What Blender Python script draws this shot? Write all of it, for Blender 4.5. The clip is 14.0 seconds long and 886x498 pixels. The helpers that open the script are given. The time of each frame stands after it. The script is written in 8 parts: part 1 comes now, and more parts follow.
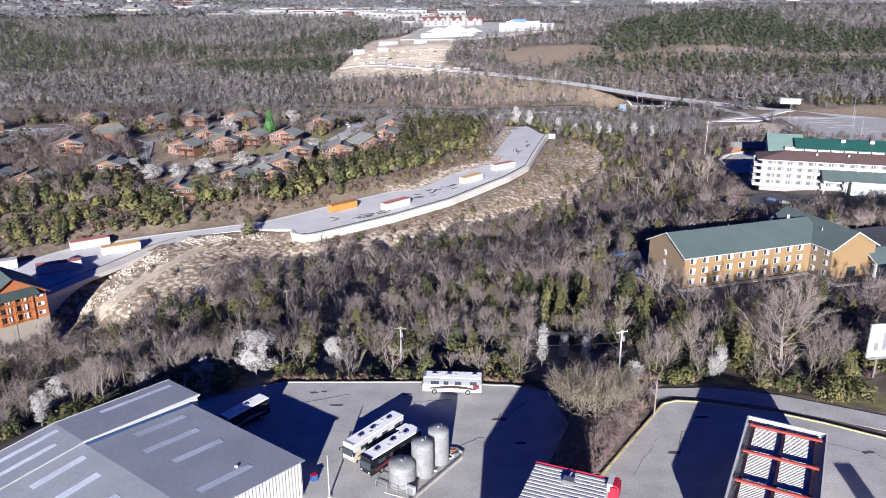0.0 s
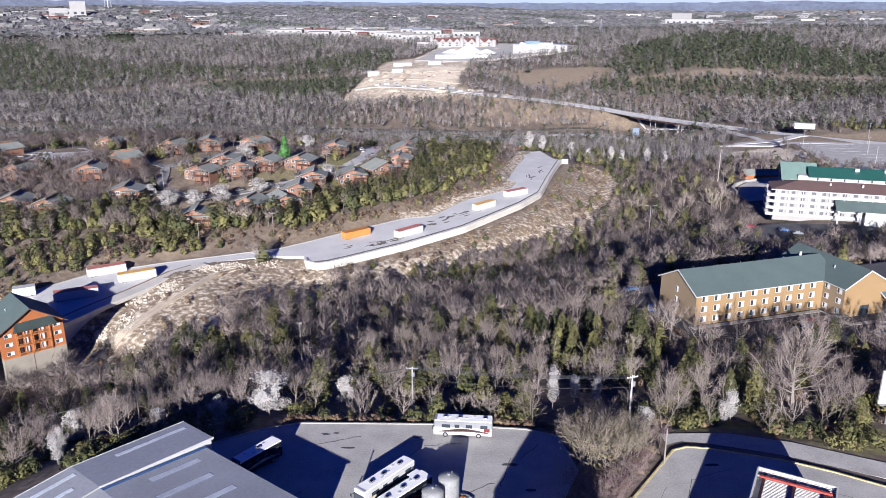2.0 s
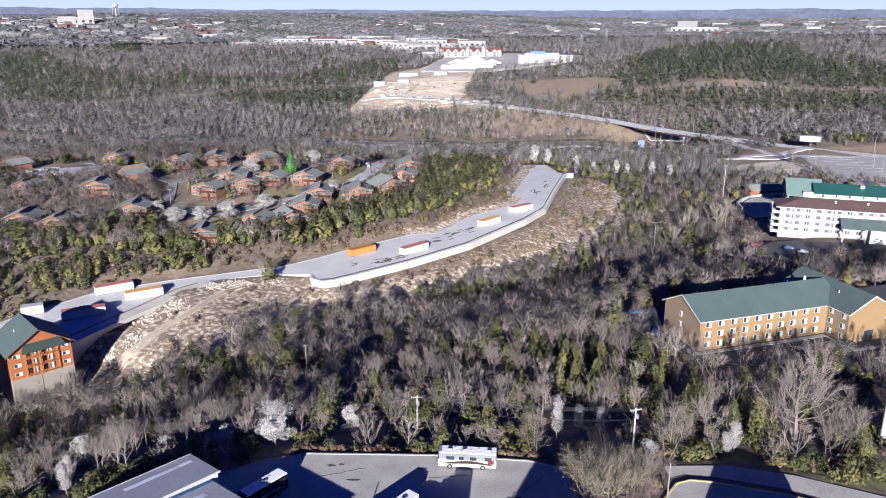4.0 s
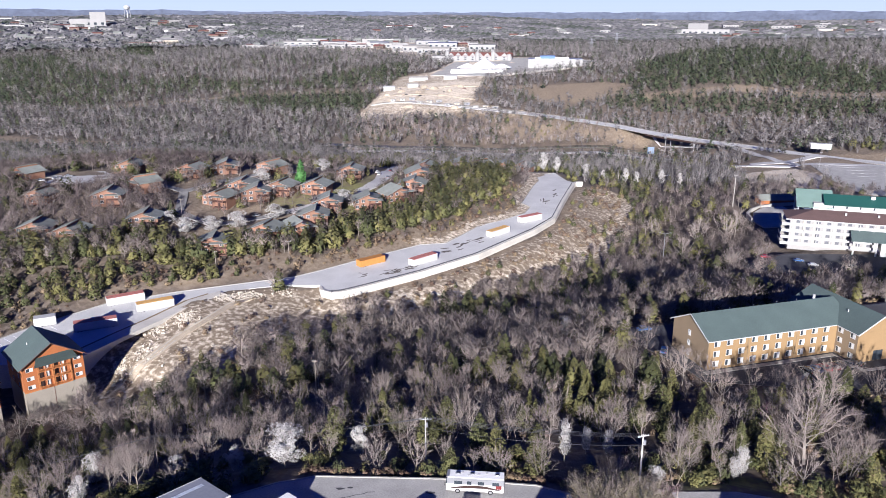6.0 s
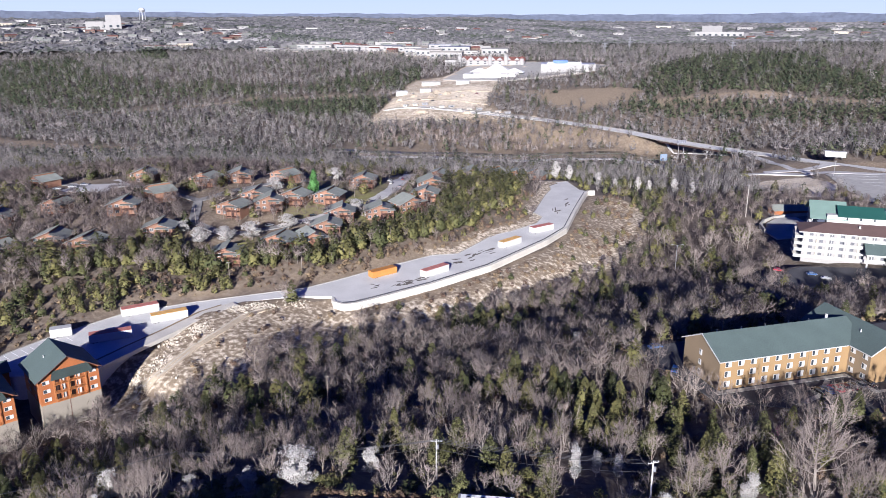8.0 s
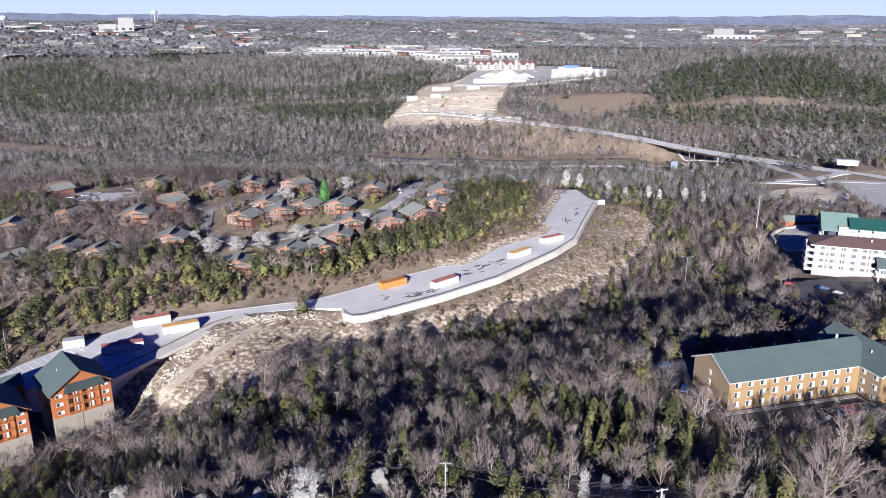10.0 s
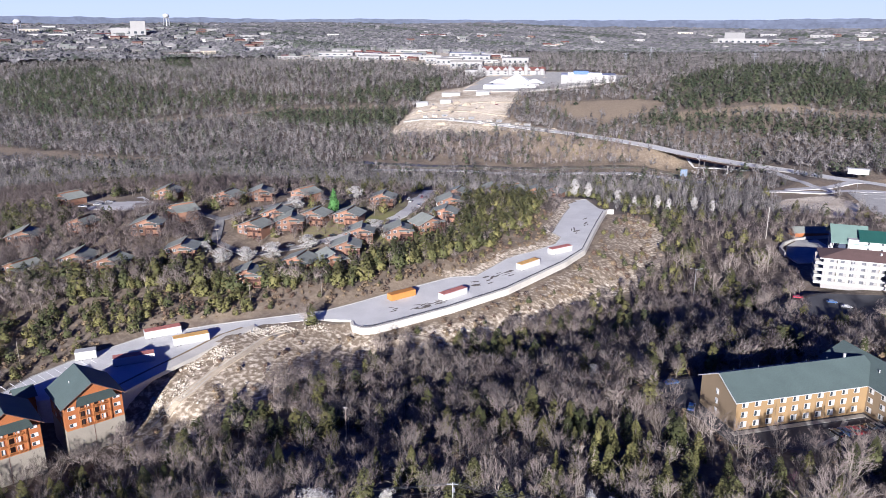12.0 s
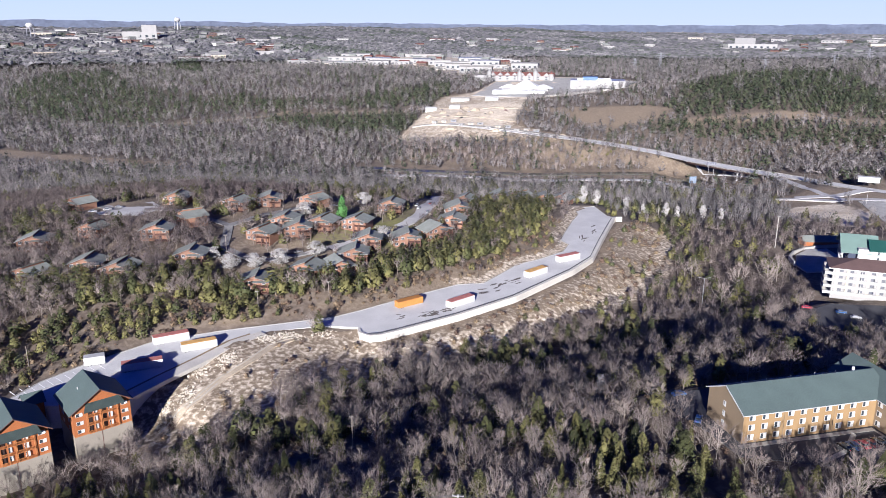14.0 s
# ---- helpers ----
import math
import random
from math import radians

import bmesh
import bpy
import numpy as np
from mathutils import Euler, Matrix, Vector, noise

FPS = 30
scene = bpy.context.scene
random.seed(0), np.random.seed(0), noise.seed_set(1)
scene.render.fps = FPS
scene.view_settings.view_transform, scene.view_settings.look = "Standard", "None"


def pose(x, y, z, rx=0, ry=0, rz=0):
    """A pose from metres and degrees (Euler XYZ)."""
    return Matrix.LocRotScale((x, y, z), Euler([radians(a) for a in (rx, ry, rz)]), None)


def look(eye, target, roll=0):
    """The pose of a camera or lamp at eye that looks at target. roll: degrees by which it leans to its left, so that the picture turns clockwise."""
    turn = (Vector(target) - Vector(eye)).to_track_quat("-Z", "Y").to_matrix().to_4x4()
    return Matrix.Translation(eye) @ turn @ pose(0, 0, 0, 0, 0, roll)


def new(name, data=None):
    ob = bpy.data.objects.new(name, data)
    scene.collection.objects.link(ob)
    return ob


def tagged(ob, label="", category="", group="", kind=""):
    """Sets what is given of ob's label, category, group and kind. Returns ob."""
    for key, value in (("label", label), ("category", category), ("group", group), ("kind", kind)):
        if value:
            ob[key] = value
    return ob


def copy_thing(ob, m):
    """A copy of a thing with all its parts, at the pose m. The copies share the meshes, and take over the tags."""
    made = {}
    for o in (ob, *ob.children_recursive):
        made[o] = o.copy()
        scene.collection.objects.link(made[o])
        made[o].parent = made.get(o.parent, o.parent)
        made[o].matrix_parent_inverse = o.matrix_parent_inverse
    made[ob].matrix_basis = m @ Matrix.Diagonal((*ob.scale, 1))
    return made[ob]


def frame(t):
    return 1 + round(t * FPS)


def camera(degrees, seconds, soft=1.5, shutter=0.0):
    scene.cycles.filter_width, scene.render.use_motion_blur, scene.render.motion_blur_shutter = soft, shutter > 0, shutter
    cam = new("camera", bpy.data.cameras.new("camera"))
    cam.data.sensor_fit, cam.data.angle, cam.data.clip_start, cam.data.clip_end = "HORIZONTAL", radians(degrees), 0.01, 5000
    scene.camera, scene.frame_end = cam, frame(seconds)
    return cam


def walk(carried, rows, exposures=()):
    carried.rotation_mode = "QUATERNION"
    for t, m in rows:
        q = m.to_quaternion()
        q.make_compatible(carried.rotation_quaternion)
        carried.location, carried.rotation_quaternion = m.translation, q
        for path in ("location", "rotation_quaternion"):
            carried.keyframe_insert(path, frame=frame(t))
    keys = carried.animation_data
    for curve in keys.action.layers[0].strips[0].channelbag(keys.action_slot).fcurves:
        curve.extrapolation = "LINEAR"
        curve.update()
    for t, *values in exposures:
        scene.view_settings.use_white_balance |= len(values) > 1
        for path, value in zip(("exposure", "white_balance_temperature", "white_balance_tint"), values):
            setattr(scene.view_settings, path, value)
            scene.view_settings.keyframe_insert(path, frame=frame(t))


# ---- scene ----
cam = camera(59.96, 14.0, soft=0.55)


def stand(t, x, y, z, yaw, pitch, roll):
    return t, pose(x, y, z, 90 + pitch, 0, yaw) @ pose(0, 0, 0, 0, 0, roll)


# the drone climbs almost straight up and slowly turns left
PATH = (
    (0.0, 0.00, 0.00, 72.72, -0.000, -18.807, -0.141),
    (0.5, -0.04, 0.06, 74.07, -0.009, -19.412, -0.129),
    (1.0, 0.05, 0.03, 75.58, 0.278, -19.459, -0.120),
    (1.5, -0.00, 0.04, 77.05, 0.839, -18.322, -0.016),
    (2.0, 0.12, 0.07, 78.26, 0.994, -17.587, -0.031),
    (2.5, 0.09, 0.26, 79.58, 1.247, -17.211, -0.005),
    (3.0, 0.29, 0.31, 80.97, 1.339, -17.145, -0.049),
    (5.5, 0.15, 0.64, 87.29, 1.845, -17.089, -0.026),
    (6.0, 0.28, 0.78, 88.50, 2.128, -17.067, -0.050),
    (6.5, 0.21, 0.78, 89.83, 2.325, -17.055, -0.033),
    (7.0, 0.15, 0.85, 91.04, 2.501, -17.035, -0.024),
    (7.5, 0.26, 0.88, 92.26, 2.742, -16.995, -0.066),
    (8.0, 0.31, 1.06, 93.52, 3.054, -16.985, -0.068),
    (10.5, 0.22, 1.63, 99.74, 3.962, -16.853, -0.028),
    (11.0, 0.33, 1.60, 100.93, 4.141, -16.820, -0.018),
    (11.5, 0.46, 1.53, 102.05, 4.348, -16.764, -0.035),
    (12.0, 0.47, 1.45, 103.31, 4.526, -16.719, -0.013),
    (12.5, 0.64, 1.61, 104.43, 4.672, -16.668, 0.025),
    (13.0, 0.79, 1.71, 105.14, 5.049, -16.612, 0.033),
    (13.5, 0.83, 1.80, 105.18, 5.283, -16.534, 0.091),
    (14.0, 0.79, 1.76, 105.07, 5.177, -16.434, 0.144),
)
walk(cam, [stand(*row) for row in PATH], ((0.0, 1.2, 5700, 19), (14.0, 1.2, 5700, 19)))

# ---- light: low sun from behind the camera, clear sky ----
SUN_UP = 15.5
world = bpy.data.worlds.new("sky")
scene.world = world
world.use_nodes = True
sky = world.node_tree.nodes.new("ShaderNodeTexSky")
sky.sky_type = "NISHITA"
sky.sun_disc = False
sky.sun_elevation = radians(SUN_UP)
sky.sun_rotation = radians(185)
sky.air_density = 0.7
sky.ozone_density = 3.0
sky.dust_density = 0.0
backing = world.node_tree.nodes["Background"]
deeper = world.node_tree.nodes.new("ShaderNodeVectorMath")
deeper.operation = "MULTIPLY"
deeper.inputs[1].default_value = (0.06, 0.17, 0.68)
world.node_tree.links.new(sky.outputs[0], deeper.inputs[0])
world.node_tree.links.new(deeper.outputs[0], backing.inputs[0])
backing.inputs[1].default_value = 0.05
sun = new("sun", bpy.data.lights.new("sun", "SUN"))
sun.data.energy = 5.0
sun.data.angle = radians(0.5)
sun.data.color = (1.0, 0.94, 0.805)
sun.matrix_world = look((-9, -100, 28.0), (0, 0, 0))



# ---- materials ----
def linear(c):
    return (*c, 1.0)


def material(name, colour, rough=0.85, vary=0.25, size=4.0, fine=0.3, bump=0.0, metal=0.0, tone=False, second=None, spread=0.0, coat=0.0):
    """A surface with colour variation at two scales. size, fine: metres of the large and the small variation."""
    m = bpy.data.materials.new(name)
    m.use_nodes = True
    nt = m.node_tree
    b = nt.nodes["Principled BSDF"]
    b.inputs["Roughness"].default_value = rough
    b.inputs["Metallic"].default_value = metal
    b.inputs["Coat Weight"].default_value = coat
    at = nt.nodes.new("ShaderNodeTexCoord")
    big = nt.nodes.new("ShaderNodeTexNoise")
    big.inputs["Scale"].default_value = 1.0 / size
    big.inputs["Detail"].default_value = 4
    small = nt.nodes.new("ShaderNodeTexNoise")
    small.inputs["Scale"].default_value = 1.0 / fine
    small.inputs["Detail"].default_value = 3
    for n in (big, small):
        nt.links.new(at.outputs["Object"], n.inputs["Vector"])
    both = nt.nodes.new("ShaderNodeMath")
    both.operation = "ADD"
    nt.links.new(big.outputs["Fac"], both.inputs[0])
    nt.links.new(small.outputs["Fac"], both.inputs[1])
    level = nt.nodes.new("ShaderNodeMapRange")
    level.inputs["From Min"].default_value = 0.7
    level.inputs["From Max"].default_value = 1.3
    level.inputs["To Min"].default_value = 1.0 - vary
    level.inputs["To Max"].default_value = 1.0 + vary
    nt.links.new(both.outputs[0], level.inputs["Value"])
    mix = nt.nodes.new("ShaderNodeVectorMath")
    mix.operation = "SCALE"
    if second:
        two = nt.nodes.new("ShaderNodeMix")
        two.data_type = "RGBA"
        two.inputs[6].default_value = linear(colour)
        two.inputs[7].default_value = linear(second)
        nt.links.new(two.outputs[2], mix.inputs[0])
        if tone:
            t = nt.nodes.new("ShaderNodeAttribute")
            t.attribute_name = "tone"
            nt.links.new(t.outputs["Fac"], two.inputs[0])
        else:
            nt.links.new(big.outputs["Fac"], two.inputs[0])
    else:
        mix.inputs[0].default_value = colour
    last = level.outputs[0]
    if spread:
        info = nt.nodes.new("ShaderNodeObjectInfo")
        r = nt.nodes.new("ShaderNodeMapRange")
        r.inputs["To Min"].default_value = 1 - spread
        r.inputs["To Max"].default_value = 1 + spread
        nt.links.new(info.outputs["Random"], r.inputs["Value"])
        p = nt.nodes.new("ShaderNodeMath")
        p.operation = "MULTIPLY"
        nt.links.new(r.outputs[0], p.inputs[0])
        nt.links.new(last, p.inputs[1])
        last = p.outputs[0]
    nt.links.new(last, mix.inputs["Scale"])
    nt.links.new(mix.outputs[0], b.inputs["Base Color"])
    if bump:
        bm_ = nt.nodes.new("ShaderNodeBump")
        bm_.inputs["Strength"].default_value = 0.6
        bm_.inputs["Distance"].default_value = bump
        nt.links.new(small.outputs["Fac"], bm_.inputs["Height"])
        nt.links.new(bm_.outputs[0], b.inputs["Normal"])
    return m


asphalt = material("asphalt", (0.38, 0.37, 0.345), 0.9, 0.22, 5, 0.35, 0.01)
pale_asphalt = material("pale_asphalt", (0.54, 0.535, 0.52), 0.9, 0.12, 9, 0.5, 0.01)
cabin_lane = material("lane_asphalt", (0.44, 0.43, 0.42), 0.9, 0.15, 6, 0.4, 0.01)
asphalt_worn = material("worn_dark_asphalt", (0.2, 0.195, 0.19), 0.9, 0.25, 5, 0.4, 0.01)
asphalt_dark = material("dark_asphalt", (0.061, 0.061, 0.068), 0.9, 0.25, 7, 0.4, 0.01)
concrete = material("concrete", (0.34, 0.326, 0.292), 0.9, 0.15, 5, 0.4, 0.01)
pale_block = material("pale_block", (0.541, 0.512, 0.453), 0.9, 0.12, 6, 0.5, 0.02, spread=0.08)
yellow_line = material("yellow_paint", (0.5, 0.42, 0.2), 0.7, 0.3, 2, 0.2)
white_paint = material("white_paint", (0.461, 0.461, 0.449), 0.6, 0.08, 3, 0.3)
metal_roof = material("metal_roof", (0.29, 0.305, 0.33), 0.5, 0.12, 8, 0.6, 0.0, 0.1)
roof_sheet = material("skylight_sheet", (0.8, 0.85, 0.9), 0.6, 0.1, 4, 0.5)
pale_siding = material("pale_siding", (0.495, 0.488, 0.454), 0.6, 0.08, 4, 0.4)
green_roof = material("green_shingle", (0.075, 0.105, 0.1), 0.8, 0.14, 6, 0.35, 0.01)
grey_roof = material("grey_shingle", (0.215, 0.23, 0.205), 0.85, 0.2, 4, 0.4, 0.01, spread=0.15)
brown_roof = material("brown_shingle", (0.109, 0.068, 0.061), 0.85, 0.15, 5, 0.4)
teal_roof = material("teal_metal_roof", (0.02, 0.082, 0.068), 0.5, 0.1, 6, 0.5)
yellow_stucco = material("yellow_stucco", (0.242, 0.158, 0.074), 0.9, 0.08, 5, 0.3, 0.01)
tan_stucco = material("tan_stucco", (0.204, 0.151, 0.094), 0.9, 0.08, 5, 0.3, 0.01)
rust_siding = material("rust_siding", (0.288, 0.096, 0.028), 0.8, 0.15, 3, 0.3, 0.01)
rust_trim = material("rust_trim", (0.336, 0.128, 0.04), 0.7, 0.12, 2, 0.3)
grey_stucco = material("grey_stucco", (0.235, 0.21, 0.172), 0.9, 0.08, 5, 0.4, 0.01)
cabin_wall = material("cabin_siding", (0.235, 0.125, 0.08), 0.85, 0.15, 3, 0.3, 0.01, spread=0.2)
cabin_post = material("cabin_timber", (0.109, 0.054, 0.041), 0.85, 0.15, 2, 0.2)
glass = material("window_glass", (0.04, 0.05, 0.06), 0.12, 0.1, 2, 0.5, coat=0.5)
window_white = material("window_curtain", (0.54, 0.54, 0.522), 0.5, 0.12, 1.5, 0.3)
# near-black that paints shade in the lodge recesses and colours cabin doors
dark_inside = material("dark_recess", (0.034, 0.017, 0.014), 0.9, 0.2, 2, 0.3)
tyre_black = material("tyre_rubber", (0.014, 0.014, 0.014), 0.8, 0.2, 1, 0.1)
steel = material("galvanised_steel", (0.34, 0.34, 0.34), 0.4, 0.12, 2, 0.2, 0, 0.7)
red_steel = material("red_steel", (0.306, 0.048, 0.034), 0.6, 0.15, 3, 0.3)
red_paint = material("red_paint", (0.34, 0.014, 0.034), 0.5, 0.1, 3, 0.3)
tank_white = material("tank_white", (0.215, 0.22, 0.218), 0.55, 0.25, 1.6, 0.35)
wood_pole = material("weathered_pole", (0.218, 0.19, 0.163), 0.9, 0.2, 2, 0.15)
wire_black = material("black_wire", (0.06, 0.06, 0.065), 0.5, 0.1, 2, 0.2)
rock_pale = material("pale_rock", (0.45, 0.405, 0.33), 0.95, 0.2, 2, 0.3, 0.05)
orange_paint = material("orange_paint", (0.45, 0.2, 0.05), 0.5, 0.1, 3, 0.3)
red_rust = material("rusty_red_roof", (0.45, 0.17, 0.14), 0.8, 0.3, 1.5, 0.3)
orange_rust = material("rusty_orange_roof", (0.65, 0.38, 0.12), 0.8, 0.25, 1.5, 0.3)
beige_paint = material("beige_paint", (0.45, 0.396, 0.306), 0.5, 0.08, 2, 0.3)
brown_paint = material("brown_paint", (0.041, 0.024, 0.02), 0.35, 0.1, 2, 0.3)
black_paint = material("black_paint", (0.012, 0.012, 0.015), 0.25, 0.1, 2, 0.3, coat=0.5)
maroon_paint = material("maroon_paint", (0.136, 0.02, 0.02), 0.35, 0.1, 2, 0.3)
blue_paint = material("blue_paint", (0.027, 0.088, 0.238), 0.35, 0.1, 2, 0.3)
silver_paint = material("silver_paint", (0.306, 0.313, 0.326), 0.3, 0.08, 2, 0.3, 0, 0.4)
far_red = material("far_red_roof", (0.15, 0.06, 0.05), 0.8, 0.2, 8, 2)
bark = material("grey_bark", (0.25, 0.22, 0.19), 0.95, 0.2, 2, 0.3, tone=True, second=(0.13, 0.11, 0.095))
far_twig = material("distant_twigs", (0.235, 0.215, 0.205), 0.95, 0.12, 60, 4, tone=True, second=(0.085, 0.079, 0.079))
far_white = material("far_white_wall", (0.27, 0.265, 0.255), 0.8, 0.08, 20, 3)
roof_white = material("white_roof_coat", (0.82, 0.82, 0.8), 0.6, 0.06, 2, 0.3)
twig = material("bare_twigs", (0.32, 0.268, 0.235), 0.95, 0.2, 6, 0.6, tone=True, second=(0.155, 0.123, 0.115))
needles = material("cedar_foliage", (0.062, 0.07, 0.024), 0.9, 0.25, 3, 0.5, tone=True, second=(0.15, 0.14, 0.047))
pine_green = material("pine_foliage", (0.036, 0.05, 0.025), 0.9, 0.2, 40, 3, tone=True, second=(0.075, 0.088, 0.045))
blossom = material("white_blossom", (0.46, 0.445, 0.42), 0.9, 0.15, 2, 0.4, tone=True, second=(0.36, 0.345, 0.325))
fresh_leaf = material("fresh_green_leaf", (0.06, 0.17, 0.04), 0.85, 0.2, 2, 0.4, tone=True, second=(0.08, 0.2, 0.055))
bud_leaf = material("budding_leaf", (0.15, 0.14, 0.06), 0.9, 0.2, 3, 0.5, tone=True, second=(0.15, 0.125, 0.08))
pink_bud = material("pink_bud", (0.204, 0.061, 0.116), 0.9, 0.2, 2, 0.4, tone=True, second=(0.15, 0.082, 0.102))
brush_leaf = material("dry_brush", (0.231, 0.17, 0.102), 0.95, 0.25, 3, 0.4, tone=True, second=(0.136, 0.088, 0.061))


def ground_material():
    """Leaf litter, dry grass, pale broken rock and lawn, by the levels stored on the ground sheet."""
    m = bpy.data.materials.new("ground_cover")
    m.use_nodes = True
    nt = m.node_tree
    b = nt.nodes["Principled BSDF"]
    b.inputs["Roughness"].default_value = 0.97
    at = nt.nodes.new("ShaderNodeTexCoord")

    def wave(scale, detail=5):
        n = nt.nodes.new("ShaderNodeTexNoise")
        n.inputs["Scale"].default_value = scale
        n.inputs["Detail"].default_value = detail
        nt.links.new(at.outputs["Object"], n.inputs["Vector"])
        return n.outputs["Fac"]

    def blend(fac, a, c):
        n = nt.nodes.new("ShaderNodeMix")
        n.data_type = "RGBA"
        nt.links.new(fac, n.inputs[0])
        for sock, v in ((n.inputs[6], a), (n.inputs[7], c)):
            if isinstance(v, tuple):
                sock.default_value = linear(v)
            else:
                nt.links.new(v, sock)
        return n.outputs[2]

    def edge(name, rough_noise):
        a = nt.nodes.new("ShaderNodeAttribute")
        a.attribute_name = name
        s = nt.nodes.new("ShaderNodeMath")
        s.operation = "ADD"
        nt.links.new(a.outputs["Fac"], s.inputs[0])
        nt.links.new(rough_noise, s.inputs[1])
        r = nt.nodes.new("ShaderNodeMapRange")
        r.inputs["From Min"].default_value = 0.85
        r.inputs["From Max"].default_value = 1.15
        nt.links.new(s.outputs[0], r.inputs["Value"])
        return r.outputs[0]

    def spread(noise_out, lo, hi):
        r = nt.nodes.new("ShaderNodeMapRange")
        r.inputs["From Min"].default_value = lo
        r.inputs["From Max"].default_value = hi
        nt.links.new(noise_out, r.inputs["Value"])
        return r.outputs[0]

    n1, n2, n3 = wave(0.06), wave(0.5), wave(2.2, 3)
    litter = blend(spread(n1, 0.35, 0.65), (0.092, 0.07, 0.053), (0.142, 0.11, 0.083))
    litter = blend(spread(n2, 0.45, 0.75), litter, (0.19, 0.158, 0.13))
    dry = blend(spread(n2, 0.35, 0.7), (0.19, 0.145, 0.1), (0.29, 0.232, 0.165))
    dry = blend(spread(n3, 0.5, 0.75), dry, (0.12, 0.092, 0.065))
    rock = blend(spread(n2, 0.35, 0.65), (0.58, 0.49, 0.365), (0.8, 0.72, 0.59))
    rock = blend(spread(n3, 0.5, 0.72), rock, (0.38, 0.3, 0.205))
    rock = blend(spread(n1, 0.5, 0.68), rock, (0.5, 0.41, 0.3))
    lawn = blend(spread(n2, 0.3, 0.7), (0.124, 0.136, 0.037), (0.198, 0.18, 0.074))
    out = blend(edge("dry", n1), litter, dry)
    out = blend(edge("rock", n2), out, rock)
    out = blend(edge("lawn", n2), out, lawn)
    nt.links.new(out, b.inputs["Base Color"])
    bump = nt.nodes.new("ShaderNodeBump")
    bump.inputs["Strength"].default_value = 0.8
    bump.inputs["Distance"].default_value = 0.35
    nt.links.new(n2, bump.inputs["Height"])
    nt.links.new(bump.outputs[0], b.inputs["Normal"])
    return m


# ---- building helpers ----
def part(name, bm, mat, parent=None, label="", smooth_faces=False):
    """Links a bmesh as one mesh object under a thing or a part."""
    me = bpy.data.meshes.new(name)
    bm.to_mesh(me)
    bm.free()
    me.materials.append(mat)
    if smooth_faces:
        me.polygons.foreach_set("use_smooth", [True] * len(me.polygons))
    ob = new(name, me)
    if parent:
        ob.parent = parent
    if label:
        ob["label"] = label
    return ob


def thing(name, m, label, category, group="", kind=""):
    ob = new(name)
    ob.matrix_world = m
    ob.empty_display_size = 0.5
    return tagged(ob, label, category, group, kind)


def box(bm, x0, x1, y0, y1, z0, z1):
    vs = [bm.verts.new((x, y, z)) for z in (z0, z1) for x, y in ((x0, y0), (x1, y0), (x1, y1), (x0, y1))]
    for f in ((3, 2, 1, 0), (4, 5, 6, 7), (0, 1, 5, 4), (1, 2, 6, 5), (2, 3, 7, 6), (3, 0, 4, 7)):
        bm.faces.new([vs[i] for i in f])
    return vs


def slab(bm, ring, low, high):
    """A plate over a ring of (x, y); low and high are levels or functions of (x, y)."""
    lo = low if callable(low) else (lambda x, y: low)
    hi = high if callable(high) else (lambda x, y: high)
    a = [bm.verts.new((x, y, lo(x, y))) for x, y in ring]
    b = [bm.verts.new((x, y, hi(x, y))) for x, y in ring]
    n = len(ring)
    top = bm.faces.new(b)
    bm.faces.new(a[::-1])
    for i in range(n):
        j = (i + 1) % n
        bm.faces.new((a[i], a[j], b[j], b[i]))
    if n > 4:
        bmesh.ops.triangulate(bm, faces=[top])
    return bm


def prism(bm, profile, x0, x1):
    """A profile of (y, z) drawn out along x."""
    a = [bm.verts.new((x0, y, z)) for y, z in profile]
    b = [bm.verts.new((x1, y, z)) for y, z in profile]
    n = len(profile)
    bm.faces.new(a[::-1])
    bm.faces.new(b)
    for i in range(n):
        j = (i + 1) % n
        bm.faces.new((a[i], a[j], b[j], b[i]))
    bmesh.ops.recalc_face_normals(bm, faces=bm.faces[:])
    return bm


def tube(bm, p, q, r0, r1, sides=6):
    p, q = Vector(p), Vector(q)
    d = (q - p).normalized()
    u = d.orthogonal().normalized()
    v = d.cross(u)
    rings = []
    for c, r in ((p, r0), (q, r1)):
        rings.append([bm.verts.new(c + (u * math.cos(2 * math.pi * i / sides) + v * math.sin(2 * math.pi * i / sides)) * r) for i in range(sides)])
    for i in range(sides):
        j = (i + 1) % sides
        bm.faces.new((rings[0][i], rings[0][j], rings[1][j], rings[1][i]))
    bm.faces.new(rings[0][::-1])
    bm.faces.new(rings[1])
    return bm


def made(draw, *args):
    bm = bmesh.new()
    draw(bm, *args)
    return bm


def boxed(name, mat, parent, *sizes, label=""):
    return part(name, made(box, *sizes), mat, parent, label)


def bevelled(name, mat, parent, *sizes, bevel=0.1, label=""):
    bm = made(box, *sizes)
    bmesh.ops.bevel(bm, geom=bm.edges[:], offset=bevel, segments=2, affect="EDGES")
    return part(name, bm, mat, parent, label)


def inside(ring, x, y):
    """Which of the points lie in the ring."""
    x, y = np.asarray(x, float), np.asarray(y, float)
    hit = np.zeros(x.shape, bool)
    n = len(ring)
    for i in range(n):
        (ax, ay), (bx_, by_) = ring[i], ring[(i + 1) % n]
        cross = (ay > y) != (by_ > y)
        with np.errstate(divide="ignore", invalid="ignore"):
            hit ^= cross & (x < (bx_ - ax) * (y - ay) / (by_ - ay + 1e-12) + ax)
    return hit


